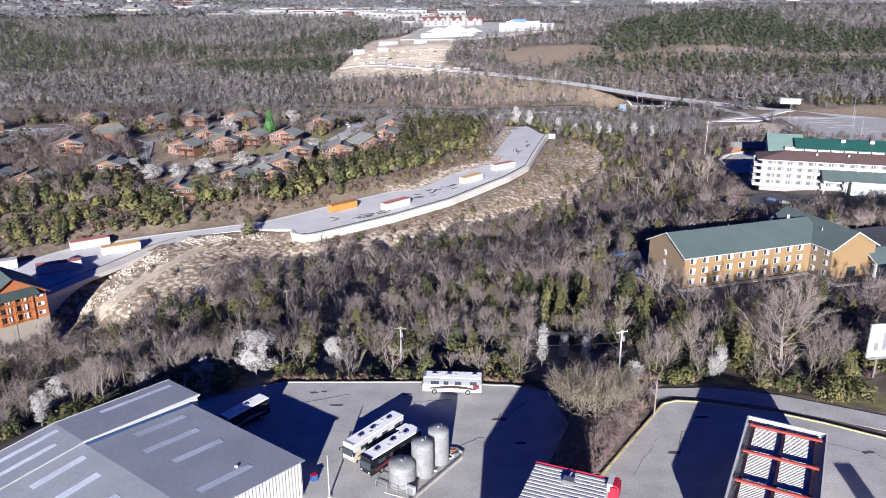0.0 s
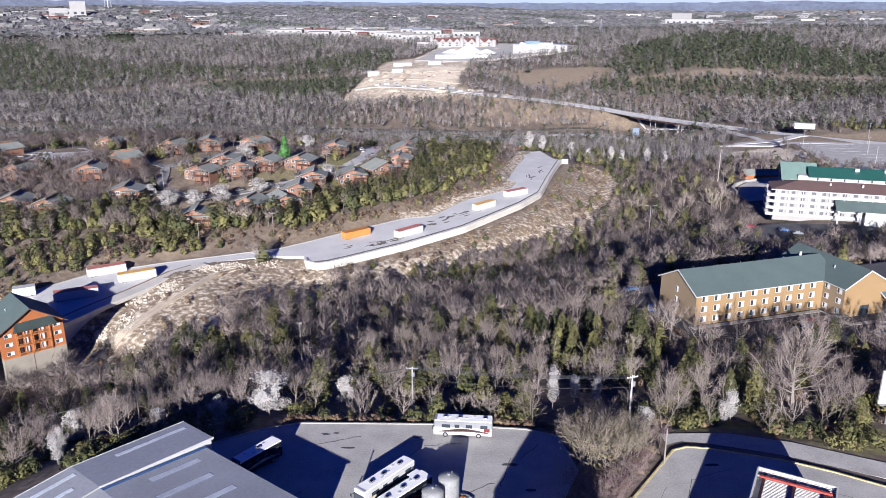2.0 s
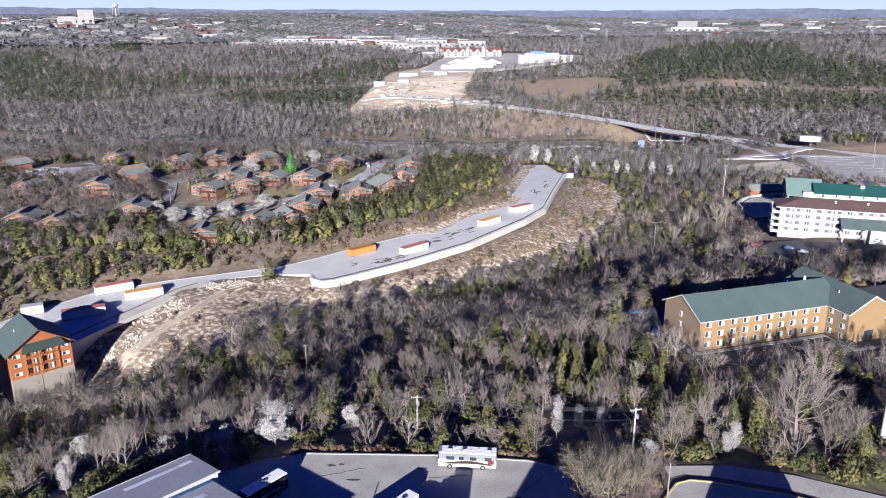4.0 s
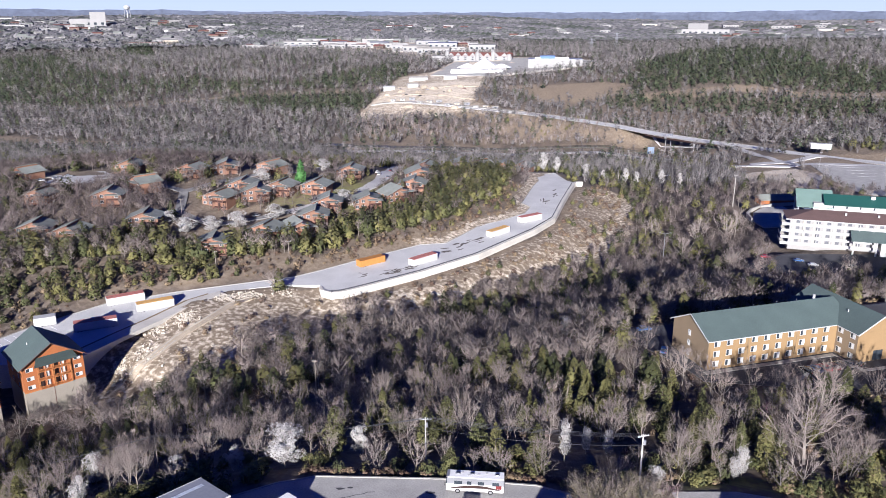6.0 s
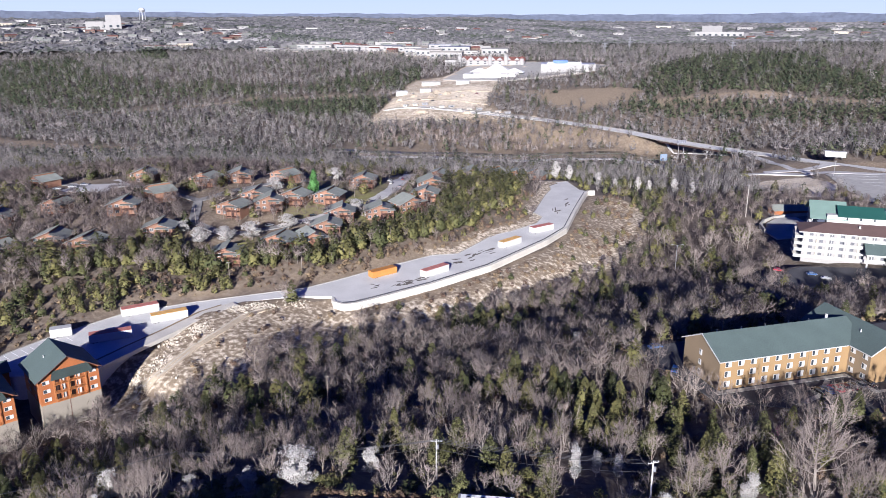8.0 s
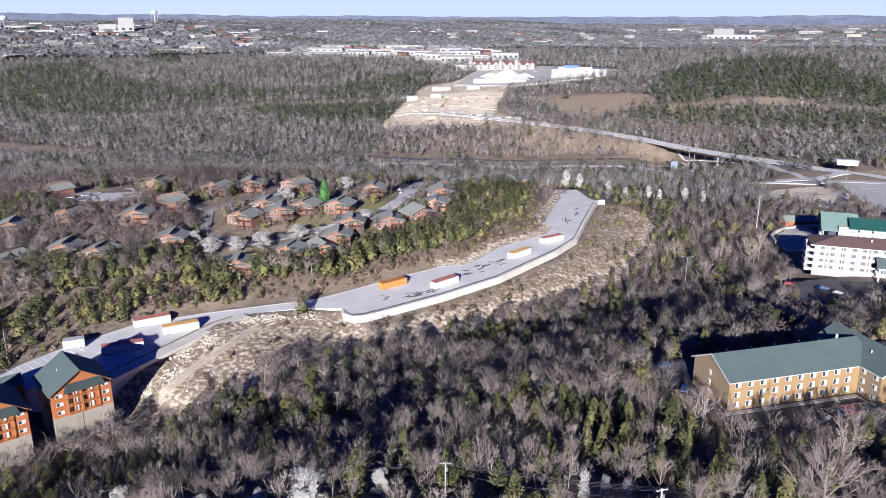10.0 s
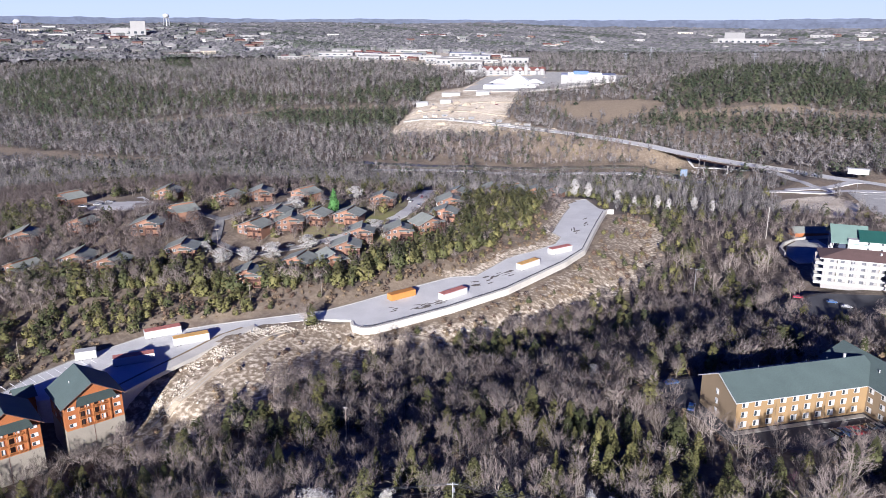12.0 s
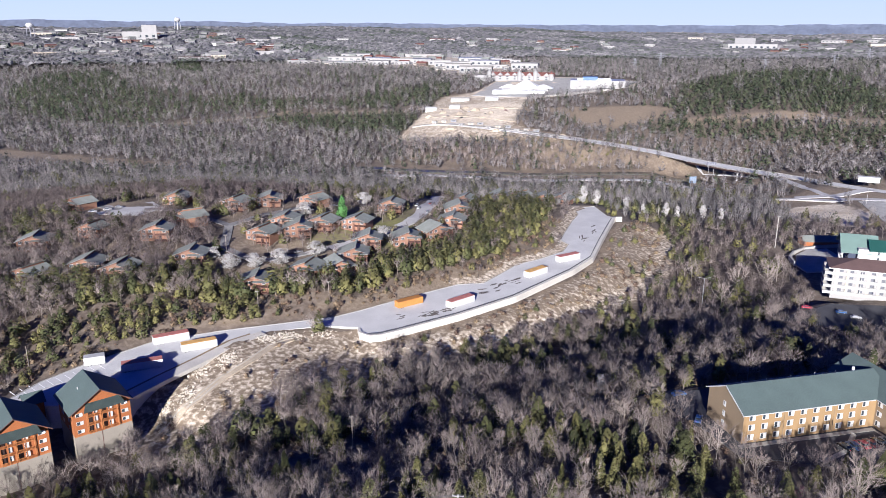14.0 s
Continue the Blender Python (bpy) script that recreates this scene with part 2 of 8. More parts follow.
def near_line(line, x, y):
    """Distance of points from a line of (x, y)."""
    best = np.full(np.shape(x), 1e9)
    for (ax, ay), (bx_, by_) in zip(line, line[1:]):
        dx, dy = bx_ - ax, by_ - ay
        t = np.clip(((x - ax) * dx + (y - ay) * dy) / (dx * dx + dy * dy), 0, 1)
        best = np.minimum(best, np.hypot(x - ax - t * dx, y - ay - t * dy))
    return best


def thick(line, w):
    """A ring of width w along a line."""
    left, right = [], []
    for i, (x, y) in enumerate(line):
        a, b = line[max(i - 1, 0)], line[min(i + 1, len(line) - 1)]
        d = Vector((b[0] - a[0], b[1] - a[1])).normalized()
        left.append((x - d.y * w / 2, y + d.x * w / 2))
        right.append((x + d.y * w / 2, y - d.x * w / 2))
    return left + right[::-1]


def ribbon(bm, line, w, level, deep=0.3):
    """A strip of road along a line of (x, y), level(x, y) being its top."""
    ring = thick(line, w)
    n = len(line)
    rows = []
    for i in range(n):
        l, r = ring[i], ring[2 * n - 1 - i]
        z = level(*line[i])
        rows.append([bm.verts.new(c) for c in ((*l, z), (*r, z), (*r, z - deep), (*l, z - deep))])
    for a, b in zip(rows, rows[1:]):
        for i in range(4):
            j = (i + 1) % 4
            bm.faces.new((a[i], a[j], b[j], b[i]))
    bm.faces.new(rows[0][::-1])
    bm.faces.new(rows[-1])
    bmesh.ops.recalc_face_normals(bm, faces=bm.faces[:])
    return bm


def finer(line, step):
    out = []
    for (ax, ay), (bx_, by_) in zip(line, line[1:]):
        k = max(1, int(math.hypot(bx_ - ax, by_ - ay) / step))
        out += [(ax + (bx_ - ax) * i / k, ay + (by_ - ay) * i / k) for i in range(k)]
    return out + [line[-1]]

# ---- terrain ----
# ground levels of the landforms, as x, y, z
LOTS = ((-60, 100, 0), (-20, 122, 0), (12, 122, 0), (50, 110, 0), (0, 60, 0), (-90, 60, 0), (90, 90, 0), (80, 128, -1), (0, -60, 0), (-150, 40, -3), (180, 60, -2), (-35, 136, -1), (0, 138, -2), (42, 132, -1.5), (-75, 128, -6))
SLOPE = ((-9, 152, -7), (-77, 166, -21), (-62, 214, -27), (-6, 215, -18), (31, 237, -16), (88, 270, -13), (-30, 280, -34), (-129, 230, -38.5), (-100, 190, -33), (-160, 190, -38), (80, 200, -5), (62, 165, -6), (110, 158, -4), (140, 220, -6), (20, 175, -9))
VALLEY = ((-116, 268, -29.6), (-86, 289, -28.6), (-62, 303, -32), (50, 412, -27), (62, 385, -33), (112, 430, -34), (98, 495, -29), (30, 330, -36), (-10, 322, -34), (130, 310, -24), (180, 380, -20), (160, 462, -22), (195, 455, -22), (240, 400, -19))
CABINS = ((-166, 311, -20), (-84, 337, -22.7), (-113, 323, -23.5), (-149, 353, -14), (-130, 386, -12), (-162, 430, -4), (-116, 456, -5), (-77, 456, -8), (-32, 470, -11), (-216, 364, -8), (-175, 392, -5), (-250, 420, -4), (-200, 480, -4), (-20, 420, -17), (10, 480, -18))
RIVER = ((55, 545, -21.5), (60, 600, -32), (-100, 590, -26), (175, 608, -36), (255, 615, -29), (298, 667, -22), (350, 610, -25), (37, 824, -46), (141, 799, -42), (-200, 740, -44), (-450, 780, -44), (190, 820, -44), (161, 900, -30), (203, 911, -16), (352, 803, -24))
HILLS = ((306, 939, 8), (-109, 1004, -14), (20, 1063, -3), (-85, 1048, -9), (-135, 1008, -19), (-429, 1082, -30), (-638, 1171, -24), (85, 1214, 10), (35, 1302, 15), (-405, 1882, 14), (-741, 1934, 14), (620, 1450, 34), (-1367, 2798, 40), (920, 3293, -5), (0, 2600, 10), (-2200, 4300, 75), (0, 4500, 62), (2200, 4300, 60), (900, 2200, 8), (-500, 1500, 8))
ANCHORS = np.array(LOTS + SLOPE + VALLEY + CABINS + RIVER + HILLS, float)


def polar(x, y):
    r = np.hypot(x, y + 120.0)
    return np.stack([np.clip(np.arctan2(x, y + 120.0), -1.6, 1.6) * 1.4, np.log(np.maximum(r, 20.0))], -1)


def bowl(d):
    return d * d * np.log(d + 1e-9)


UV = polar(ANCHORS[:, 0], ANCHORS[:, 1])
_n = len(UV)
_k = bowl(np.linalg.norm(UV[:, None] - UV[None], axis=-1)) + np.eye(_n) * 2e-4
_p = np.concatenate([np.ones((_n, 1)), UV], 1)
_a = np.block([[_k, _p], [_p.T, np.zeros((3, 3))]])
WEIGHTS = np.linalg.solve(_a, np.concatenate([ANCHORS[:, 2], np.zeros(3)]))


def smooth(a, b, v):
    s = np.clip((v - a) / (b - a), 0, 1)
    return s * s * (3 - 2 * s)


def land(x, y):
    """The natural ground level."""
    x, y = np.asarray(x, float), np.asarray(y, float)
    q = polar(x, y)
    k = bowl(np.linalg.norm(q[..., None, :] - UV, axis=-1))
    z = k @ WEIGHTS[:_n] + WEIGHTS[_n] + q @ WEIGHTS[_n + 1:]
    return np.clip(z, -60, 90)


def site_level(y):
    return np.clip(-27.0 + (np.asarray(y, float) - 290) * 0.033, -27.4, -21.5)


# rings and lines of the plan, as x, y
RV_LOT = ((-62, 55), (-62, 100), (-52, 119), (-44.8, 126), (-37.5, 130.6), (-30, 133.2), (-4.5, 133.2), (13.7, 131.6), (20, 129), (22, 118), (16, 104), (12, 92), (8, 55))
FUEL_LOT = ((8, 55), (12, 84), (25.1, 103.2), (40.4, 124.6), (43.2, 125.8), (47, 125.3), (60, 121.4), (66.7, 118.1), (75.4, 112.8), (100, 96), (100, 55))
BACK_ROAD = ((40, 128.5), (52, 129), (63, 126), (80, 118), (110, 104), (150, 84))
HOTEL_LOT = ((47, 222), (51, 210), (58, 200), (63, 188), (80, 186), (98, 184), (128, 184), (170, 196), (170, 258), (120, 242), (60, 226))
SITE = ((-190, 232), (-180, 239.5), (-176.7, 254.6), (-168, 271.4), (-150.6, 294.5), (-125.8, 308), (-98.4, 319.5), (-79.4, 327.5), (-68, 337), (-51.4, 352.6), (-25.2, 374.7), (-12.2, 377.7), (-5.2, 389.7), (5.3, 408.7), (16.4, 417.3), (31.6, 433.4), (35.7, 446.8), (31.1, 455.3), (41.1, 500.6), (47, 522), (46, 540), (60.4, 548), (66, 521), (70.7, 516),
        (69, 511), (61.1, 480.6), (46.9, 423.7), (34.3, 401.8), (3.8, 360.5), (-22.4, 335.2), (-46.2, 316.1), (-54.1, 310.4), (-58.8, 309), (-63.6, 311.5), (-66, 317.5), (-82.2, 317.1), (-103.3, 309.8), (-117.8, 297), (-122.7, 281), (-132.5, 260.3), (-140, 240))
SITE_BED = ((-190, 232), (-176.7, 254.6), (-150.6, 294.5), (-125.8, 308), (-79.4, 327.5), (-51.4, 352.6), (-12.2, 377.7), (16.4, 417.3), (35.7, 446.8), (31.1, 455.3), (46, 530), (56, 540), (64, 518), (55, 480), (38, 424), (28, 405), (-2, 366), (-26, 341), (-56, 318), (-82, 320), (-106, 312), (-124, 294), (-132, 272), (-142, 250))
WALL_FOOT = ((-62, 309), (-54, 308), (-44, 312), (-20, 331), (7, 357), (38, 398), (51, 421), (65, 479), (73, 509), (83, 513))
LODGE_BED = ((-200, 160), (-200, 225), (-150, 246), (-128, 240), (-112, 236), (-118, 224), (-150, 190))
WHITE_LOT = ((118, 330), (150, 315), (260, 330), (260, 352), (150, 352))
MALL_LOT = ((253, 517), (265, 602), (400, 600), (400, 470), (262, 500))
JUNCTION = ((212, 596), (262, 606), (420, 604), (420, 640), (330, 668), (285, 690), (245, 660), (220, 640))
BARE_LOT = ((205, 560), (216, 600), (250, 608), (256, 560), (240, 520), (215, 530))
CABIN_ROADS = (((-55, 590), (-53, 540), (-52, 508), (-55, 472), (-60, 446), (-69, 430), (-78, 416), (-87, 405), (-97, 395)), ((-97, 395), (-112, 384), (-130, 372), (-150, 380), (-158, 410), (-139, 441), (-110, 470)), ((-158, 410), (-190, 425), (-230, 430), (-270, 450)))
CABIN_LOT = ((-262, 440), (-240, 420), (-212, 414), (-205, 430), (-222, 452))
HIGHWAY = ((-80, 966), (-40, 950), (30, 915), (68, 895), (116, 863), (154, 832), (183, 800), (201, 781), (223, 760), (266, 726), (290, 689), (316, 655), (360, 610), (430, 550))
RAMP = ((190, 812), (226, 780), (247, 735), (253, 690), (256, 650), (262, 618), (290, 600), (340, 598))
CLEARING = ((-140, 900), (-124, 1000), (-112, 1090), (-100, 1162), (-54, 1178), (24, 1130), (13, 1056), (0, 975), (36, 940), (100, 918), (150, 884), (114, 872), (78, 886), (-4, 916), (-60, 905), (-100, 896))
PINE_STANDS = (((191, 974), (190, 1013), (247, 1128), (309, 1196), (446, 1241), (487, 1178), (455, 1059), (600, 1000), (600, 870), (423, 905), (274, 914), (207, 952)), ((164, 964), (272, 904), (409, 872), (600, 840), (600, 790), (387, 817), (303, 840), (219, 883), (160, 934)),
               ((-742, 1085), (-887, 1306), (-931, 1470), (-859, 1605), (-696, 1368), (-507, 1235), (-427, 1239), (-393, 1135), (-464, 1080), (-521, 1037), (-621, 1036)), ((-393, 1135), (-479, 1164), (-430, 1215), (-288, 1180), (-104, 1284), (-91, 1119), (-113, 1075), (-263, 1130)), ((-351, 1037), (-335, 1092), (-150, 1050), (-122, 1002), (-137, 930), (-264, 993)), ((-765, 1661), (-802, 1826), (-743, 1825), (-628, 1541)))
PINE_SHARE = (0.88, 0.88, 0.72, 0.8, 0.86, 0.75)
TAN_SLOPE = ((74, 997), (106, 1055), (191, 1025), (200, 969), (161, 969), (120, 945))
BARE_SLOPE = ((-150, 236), (-136, 258), (-118, 290), (-100, 306), (-66, 314), (-50, 300), (-56, 278), (-78, 256), (-98, 234), (-116, 214), (-122, 226))
WALL_BANK = ((-58, 306), (-20, 330), (6, 356), (38, 396), (52, 422), (66, 478), (74, 508), (82, 514), (104, 503), (102, 468), (88, 426), (66, 388), (38, 354), (6, 326), (-26, 302), (-48, 296))
ROAD_VERGE = ((-190, 250), (-168, 275), (-150, 298), (-125, 312), (-98, 324), (-79, 332), (-51, 357), (-25, 379), (0, 402), (14, 422), (28, 440), (24, 458), (34, 500), (20, 500), (10, 455), (0, 430), (-20, 398), (-60, 368), (-90, 345), (-130, 335), (-170, 320), (-215, 285))
FIELD = ((-620, 790), (-380, 770), (-330, 790), (-380, 812), (-600, 850))
RIVERSIDE = ((-120, 745), (140, 745), (200, 700), (240, 700), (205, 775), (150, 830), (60, 870), (-40, 880), (-120, 830))
POWER_STRIP = ((200, 935), (420, 890), (700, 860), (700, 880), (420, 908), (206, 955))
LEFT_STRIP = ((-720, 1035), (-538, 1016), (-330, 1098), (-150, 1066), (-118, 1075), (-150, 1090), (-330, 1118), (-540, 1034))
EAST_CUT = ((100, 985), (190, 980), (190, 1010), (170, 1040), (100, 1050), (40, 1050))
RIVER_LINE = ((-160, 793), (-82, 775), (-25, 789), (63, 803), (140, 790), (185, 770))
RIVER_ROAD = ((-130, 752), (-40, 762), (60, 772), (130, 762), (190, 724))
DELL = ((-72, 216), (-58, 218), (-44, 208), (-36, 195), (-34, 174), (-48, 172), (-62, 190))
OUTLETS = ((-560, 1780), (-520, 1990), (-380, 2160), (-190, 2190), (-30, 1900), (40, 1560), (60, 1440), (-100, 1420), (-190, 1560), (-340, 1680))
MART_LOT = ((-60, 1150), (20, 1120), (170, 1180), (190, 1230), (110, 1320), (-20, 1330))


def pressed(z, x, y, ring, level, margin):
    d = np.where(inside(ring, x, y), 0.0, near_line(ring + ring[:1], x, y))
    w = 1 - smooth(0, margin, d)
    return z * (1 - w) + level * w


def ground_level(x, y):
    """The ground as graded for lots, roads and buildings."""
    x, y = np.asarray(x, float), np.asarray(y, float)
    z = land(x, y)
    far = np.hypot(x, y)
    z = z + 0.7 * np.sin(x * 0.11 + 1.3 * np.sin(y * 0.07)) * np.sin(y * 0.09 + 0.8) * smooth(130, 200, y) + 5 * np.sin(x * 0.006 + 2) * np.sin(y * 0.0045) * smooth(1000, 2200, far)
    z = pressed(z, x, y, HOTEL_LOT, -5.25, 14)
    z = pressed(z, x, y, WHITE_LOT, -20.2, 16)
    z = pressed(z, x, y, MALL_LOT, -25.3, 20)
    z = pressed(z, x, y, LODGE_BED, -38.4, 12)
    d = near_line(WALL_FOOT, x, y)
    w = (1 - smooth(3, 22, d)) * smooth(0, 4, y - 300)
    z = z * (1 - w) + w * (site_level(y) - 2.7)
    z = pressed(z, x, y, SITE_BED, site_level(y) - 0.4, 7)
    d = near_line(BACK_ROAD, x, y)
    w = 1 - smooth(4, 9, d)
    z = z * (1 - w) + w * -0.75
    # highway embankments on either side of the bridge
    road_z = np.interp(y, (540, 620, 690, 730, 800, 900, 1000), (-25.5, -28.5, -31.0, -32.0, -29.0, -22.0, -13.5)) - 0.5
    d = near_line(HIGHWAY, x, y)
    w = (1 - smooth(7, 42, d)) * np.maximum(smooth(803, 815, y), 1 - smooth(735, 747, y))
    z = z * (1 - w) + w * road_z
    z = pressed(z, x, y, RV_LOT, -0.3, 6)
    z = pressed(z, x, y, FUEL_LOT, -0.3, 6)
    return z


def ground_at(x, y):
    return float(ground_level(np.array([x]), np.array([y]))[0])


def ground_sheet():
    """One sheet in rings round a point behind the camera, out to the horizon."""
    turn = np.radians(np.concatenate([np.linspace(-180, -50, 30)[:-1], np.linspace(-50, 44, 210), np.linspace(44, 180, 30)[1:-1]]))
    reach = np.concatenate([[6, 30, 70, 110], np.geomspace(130, 4850, 330)])
    th, r = np.meshgrid(turn, reach)
    x, y = r * np.sin(th), r * np.cos(th) - 120
    z = ground_level(x, y)
    n, k = len(reach), len(turn)
    co = np.stack([x, y, z], -1).reshape(-1, 3)
    i = np.arange(n - 1)[:, None] * k + np.arange(k)[None]
    j = np.arange(n - 1)[:, None] * k + (np.arange(k)[None] + 1) % k
    quads = np.stack([i, i + k, j + k, j], -1).reshape(-1, 4)
    me = bpy.data.meshes.new("ground")
    me.from_pydata(co.tolist(), [], quads.tolist())
    xs, ys = co[:, 0], co[:, 1]

    def store(name, v):
        me.attributes.new(name, "FLOAT", "POINT").data.foreach_set("value", np.ascontiguousarray(v, np.float32))

    def soft(ring, margin):
        d = np.where(inside(ring, xs, ys), 0.0, near_line(ring + ring[:1], xs, ys))
        return 1 - smooth(0, margin, d)

    dry = np.max([soft(WALL_BANK, 6), 0.42 * soft(ROAD_VERGE, 8), soft(FIELD, 10), 0.55 * soft(RIVERSIDE, 25), soft(CLEARING, 20), 0.75 * soft(JUNCTION, 10), 0.9 * (1 - smooth(4, 10, near_line(SITE[8:22], xs + 2, ys - 2))), soft(BARE_LOT, 10), 0.45 * soft(TAN_SLOPE, 25), soft(POWER_STRIP, 4), 0.9 * soft(LEFT_STRIP, 4), 0.8 * soft(EAST_CUT, 10), soft(BARE_SLOPE, 8), 0.6 * soft(MALL_LOT, 25), 0.5 * soft(((-260, 360), (-270, 460), (-120, 490), (-20, 480), (-40, 400), (-130, 345)), 20)], 0)
    rock = np.max([0.4 * soft(BARE_SLOPE, 5), 0.5 * soft(CLEARING, 10), 0.36 * soft(WALL_BANK, 4), 0.46 * (1 - smooth(5, 12, near_line(((-40, 303), (6, 333), (38, 361), (64, 394), (84, 428), (97, 466), (100, 500)), xs, ys))), 0.85 * soft(BARE_LOT, 6), 0.5 * (1 - smooth(3, 8, near_line(SITE[10:22], xs + 2, ys - 2))), 0.15 * soft(TAN_SLOPE, 15), soft(MART_LOT, 8), 0.6 * soft(OUTLETS, 20), 0.68 * soft(((-125, 985), (-105, 1060), (-60, 1085), (10, 1075), (-5, 1010), (-20, 962), (-80, 955)), 12)], 0)
    lawn = np.max([0.5 * soft(((-108, 392), (-62, 402), (-44, 440), (-62, 478), (-112, 472), (-118, 430)), 5), 0.75 * soft(((-70, 405), (-52, 425), (-66, 446), (-92, 424), (-84, 412)), 4), 0.6 * (1 - smooth(3, 7, near_line(BACK_ROAD, xs - 3, ys - 8)))], 0)
    store("dry", dry)
    store("rock", rock)
    store("lawn", lawn)
    me.polygons.foreach_set("use_smooth", [True] * len(me.polygons))
    me.materials.append(ground_material())
    me.validate()
    return tagged(new("ground", me), "rolling ground of leaf litter, dry grass and pale rock", "ground", kind="structure")


ground_sheet()

# ---- lots and roads ----
def pavement(name, ring, level, mat, label, deep=0.35):
    ob = part(name, slab(bmesh.new(), ring, (lambda x, y: (level(x, y) if callable(level) else level) - deep), level), mat)
    return tagged(ob, label, "pavement", kind="structure")


def kerb(line, level, mat, label, w=0.35, high=0.16):
    ob = part("kerb", ribbon(bmesh.new(), line, w, lambda x, y: (level(x, y) if callable(level) else level) + high, high + 0.3), mat)
    return tagged(ob, label, "kerb", kind="structure")


pavement("parking_lot", RV_LOT, 0.0, asphalt, "worn grey asphalt parking lot with cracks")
pavement("fuel_lot", FUEL_LOT, 0.02, asphalt, "worn grey asphalt forecourt", 0.37)
kerb(RV_LOT[2:9], 0.0, concrete, "pale concrete kerb at the wood's edge")
kerb(FUEL_LOT[1:10], 0.02, yellow_line, "yellow-painted concrete kerb")
for i, (x, y, a, ln) in enumerate(((-22, 127, 20, 9), (-8, 122, 62, 8), (9, 117, 75, 9), (-2, 126, 10, 7), (14, 124, 50, 6), (33, 108, 58, 12), (45, 117, 24, 9), (40, 112, 70, 8), (66, 111, -30, 9), (73, 106, -55, 10), (-30, 108, 35, 10), (4, 112, 35, 7))):
    rr = random.Random(i)
    line = [(x + ln * (k / 7 - 0.5) * math.cos(radians(a)) + rr.uniform(-0.25, 0.25), y + ln * (k / 7 - 0.5) * math.sin(radians(a)) + rr.uniform(-0.25, 0.25)) for k in range(8)]
    tagged(part("crack", ribbon(bmesh.new(), line, rr.uniform(0.05, 0.11), lambda p, q: 0.035, 0.1), asphalt_dark), "dark tar-filled crack in the asphalt", "crack", kind="structure")
for i, (x, y, a, b) in enumerate(((-24.5, 129.2, 1.0, 0.35), (-22.6, 129.6, 0.7, 0.3), (-19.5, 124.5, 1.6, 0.3), (10, 119.5, 1.5, 0.5), (-7, 128.5, 1.0, 0.4), (38, 109, 1.2, 0.5), (46, 120, 1.4, 0.4), (70, 109, 1.2, 0.5), (13, 112, 1.0, 0.5))):
    rr = random.Random(i + 30)
    ring = [(x + a * rr.uniform(0.6, 1.2) * math.cos(k * 0.524), y + b * rr.uniform(0.6, 1.2) * math.sin(k * 0.524)) for k in range(12)]
    tagged(part("oil_stain", slab(bmesh.new(), ring, -0.02, 0.03 + 0.001 * i), asphalt_dark), "dark oil stain on the asphalt", "stain", kind="structure")
tagged(part("road", ribbon(bmesh.new(), finer(BACK_ROAD, 6), 5.5, lambda x, y: -0.5), asphalt), "grey asphalt service road behind the forecourt", "road", kind="structure")

# ---- plan of the buildings ----
WHITE_HOTELS = ((150, 356), (164, 342), (300, 315), (300, 470), (185, 470), (160, 408))
LODGES = ((-170, 186), (-182, 215), (-158, 246), (-145, 246), (-127, 232), (-146, 207))
CABIN_PLACES = ((-224, 385, 15), (-187, 383, 5), (-178, 407, -10), (-159, 359, 20), (-165, 444, 12), (-149, 457, 8), (-122, 463, 4), (-106, 421, 0), (-87, 424, 12), (-74, 465, -6),
                (-134, 398, 18), (-118, 410, 24), (-81, 383, 30), (-87, 368, 28), (-100, 362, 24), (-122, 346, 20), (-57, 411, 34), (-43, 426, 34), (-34, 447, 30), (-33, 472, 24), (-30, 508, 10),
                (-203, 446, 0), (-260, 436, 5), (-128, 420, 12), (-77, 402, 30), (-247, 368, 12), (-225, 330, 15), (-204, 342, 20), (-186, 340, 22), (-8, 560, 5), (8, 566, -8), (24, 560, 6), (38, 566, 0))


# blossoming pears: x, y, height, width
CABIN_PEARS = ((-139, 358, 0.9, 1.5), (-128, 364, 0.9, 1.4), (-116, 369, 1.0, 1.5), (-101, 383, 0.9, 1.6), (-121, 437, 0.95, 1.5), (-92, 470, 0.95, 1.4), (-71, 413, 0.8, 1.5), (-150, 366, 0.7, 1.0))
EDGE_PEARS = ((-37.8, 139), (-49, 141), (-92, 163), (-23.9, 151), (-82, 139), (-64.7, 147.8), (20.9, 146), (26.1, 150.2), (30.5, 148.5), (56.5, 140.5), (-98, 434), (71.5, 146), (-77, 128.5), (-77, 165), (-9.2, 151), (-47, 214), (53, 556), (63, 558), (84, 556), (96, 554), (112, 552), (120, 552), (138, 552), (150, 548))


def facing(x, y, z, degrees):
    return pose(x, y, z, 0, 0, degrees)


def along(a, b):
    return math.degrees(math.atan2(b[1] - a[1], b[0] - a[0]))


def share(src, parent, m, name=None):
    """The same mesh once more, as a part of its own."""
    ob = new(name or src.name.split(".")[0], src.data)
    ob.parent = parent
    ob.matrix_local = m
    if "label" in src:
        ob["label"] = src["label"]
    return ob


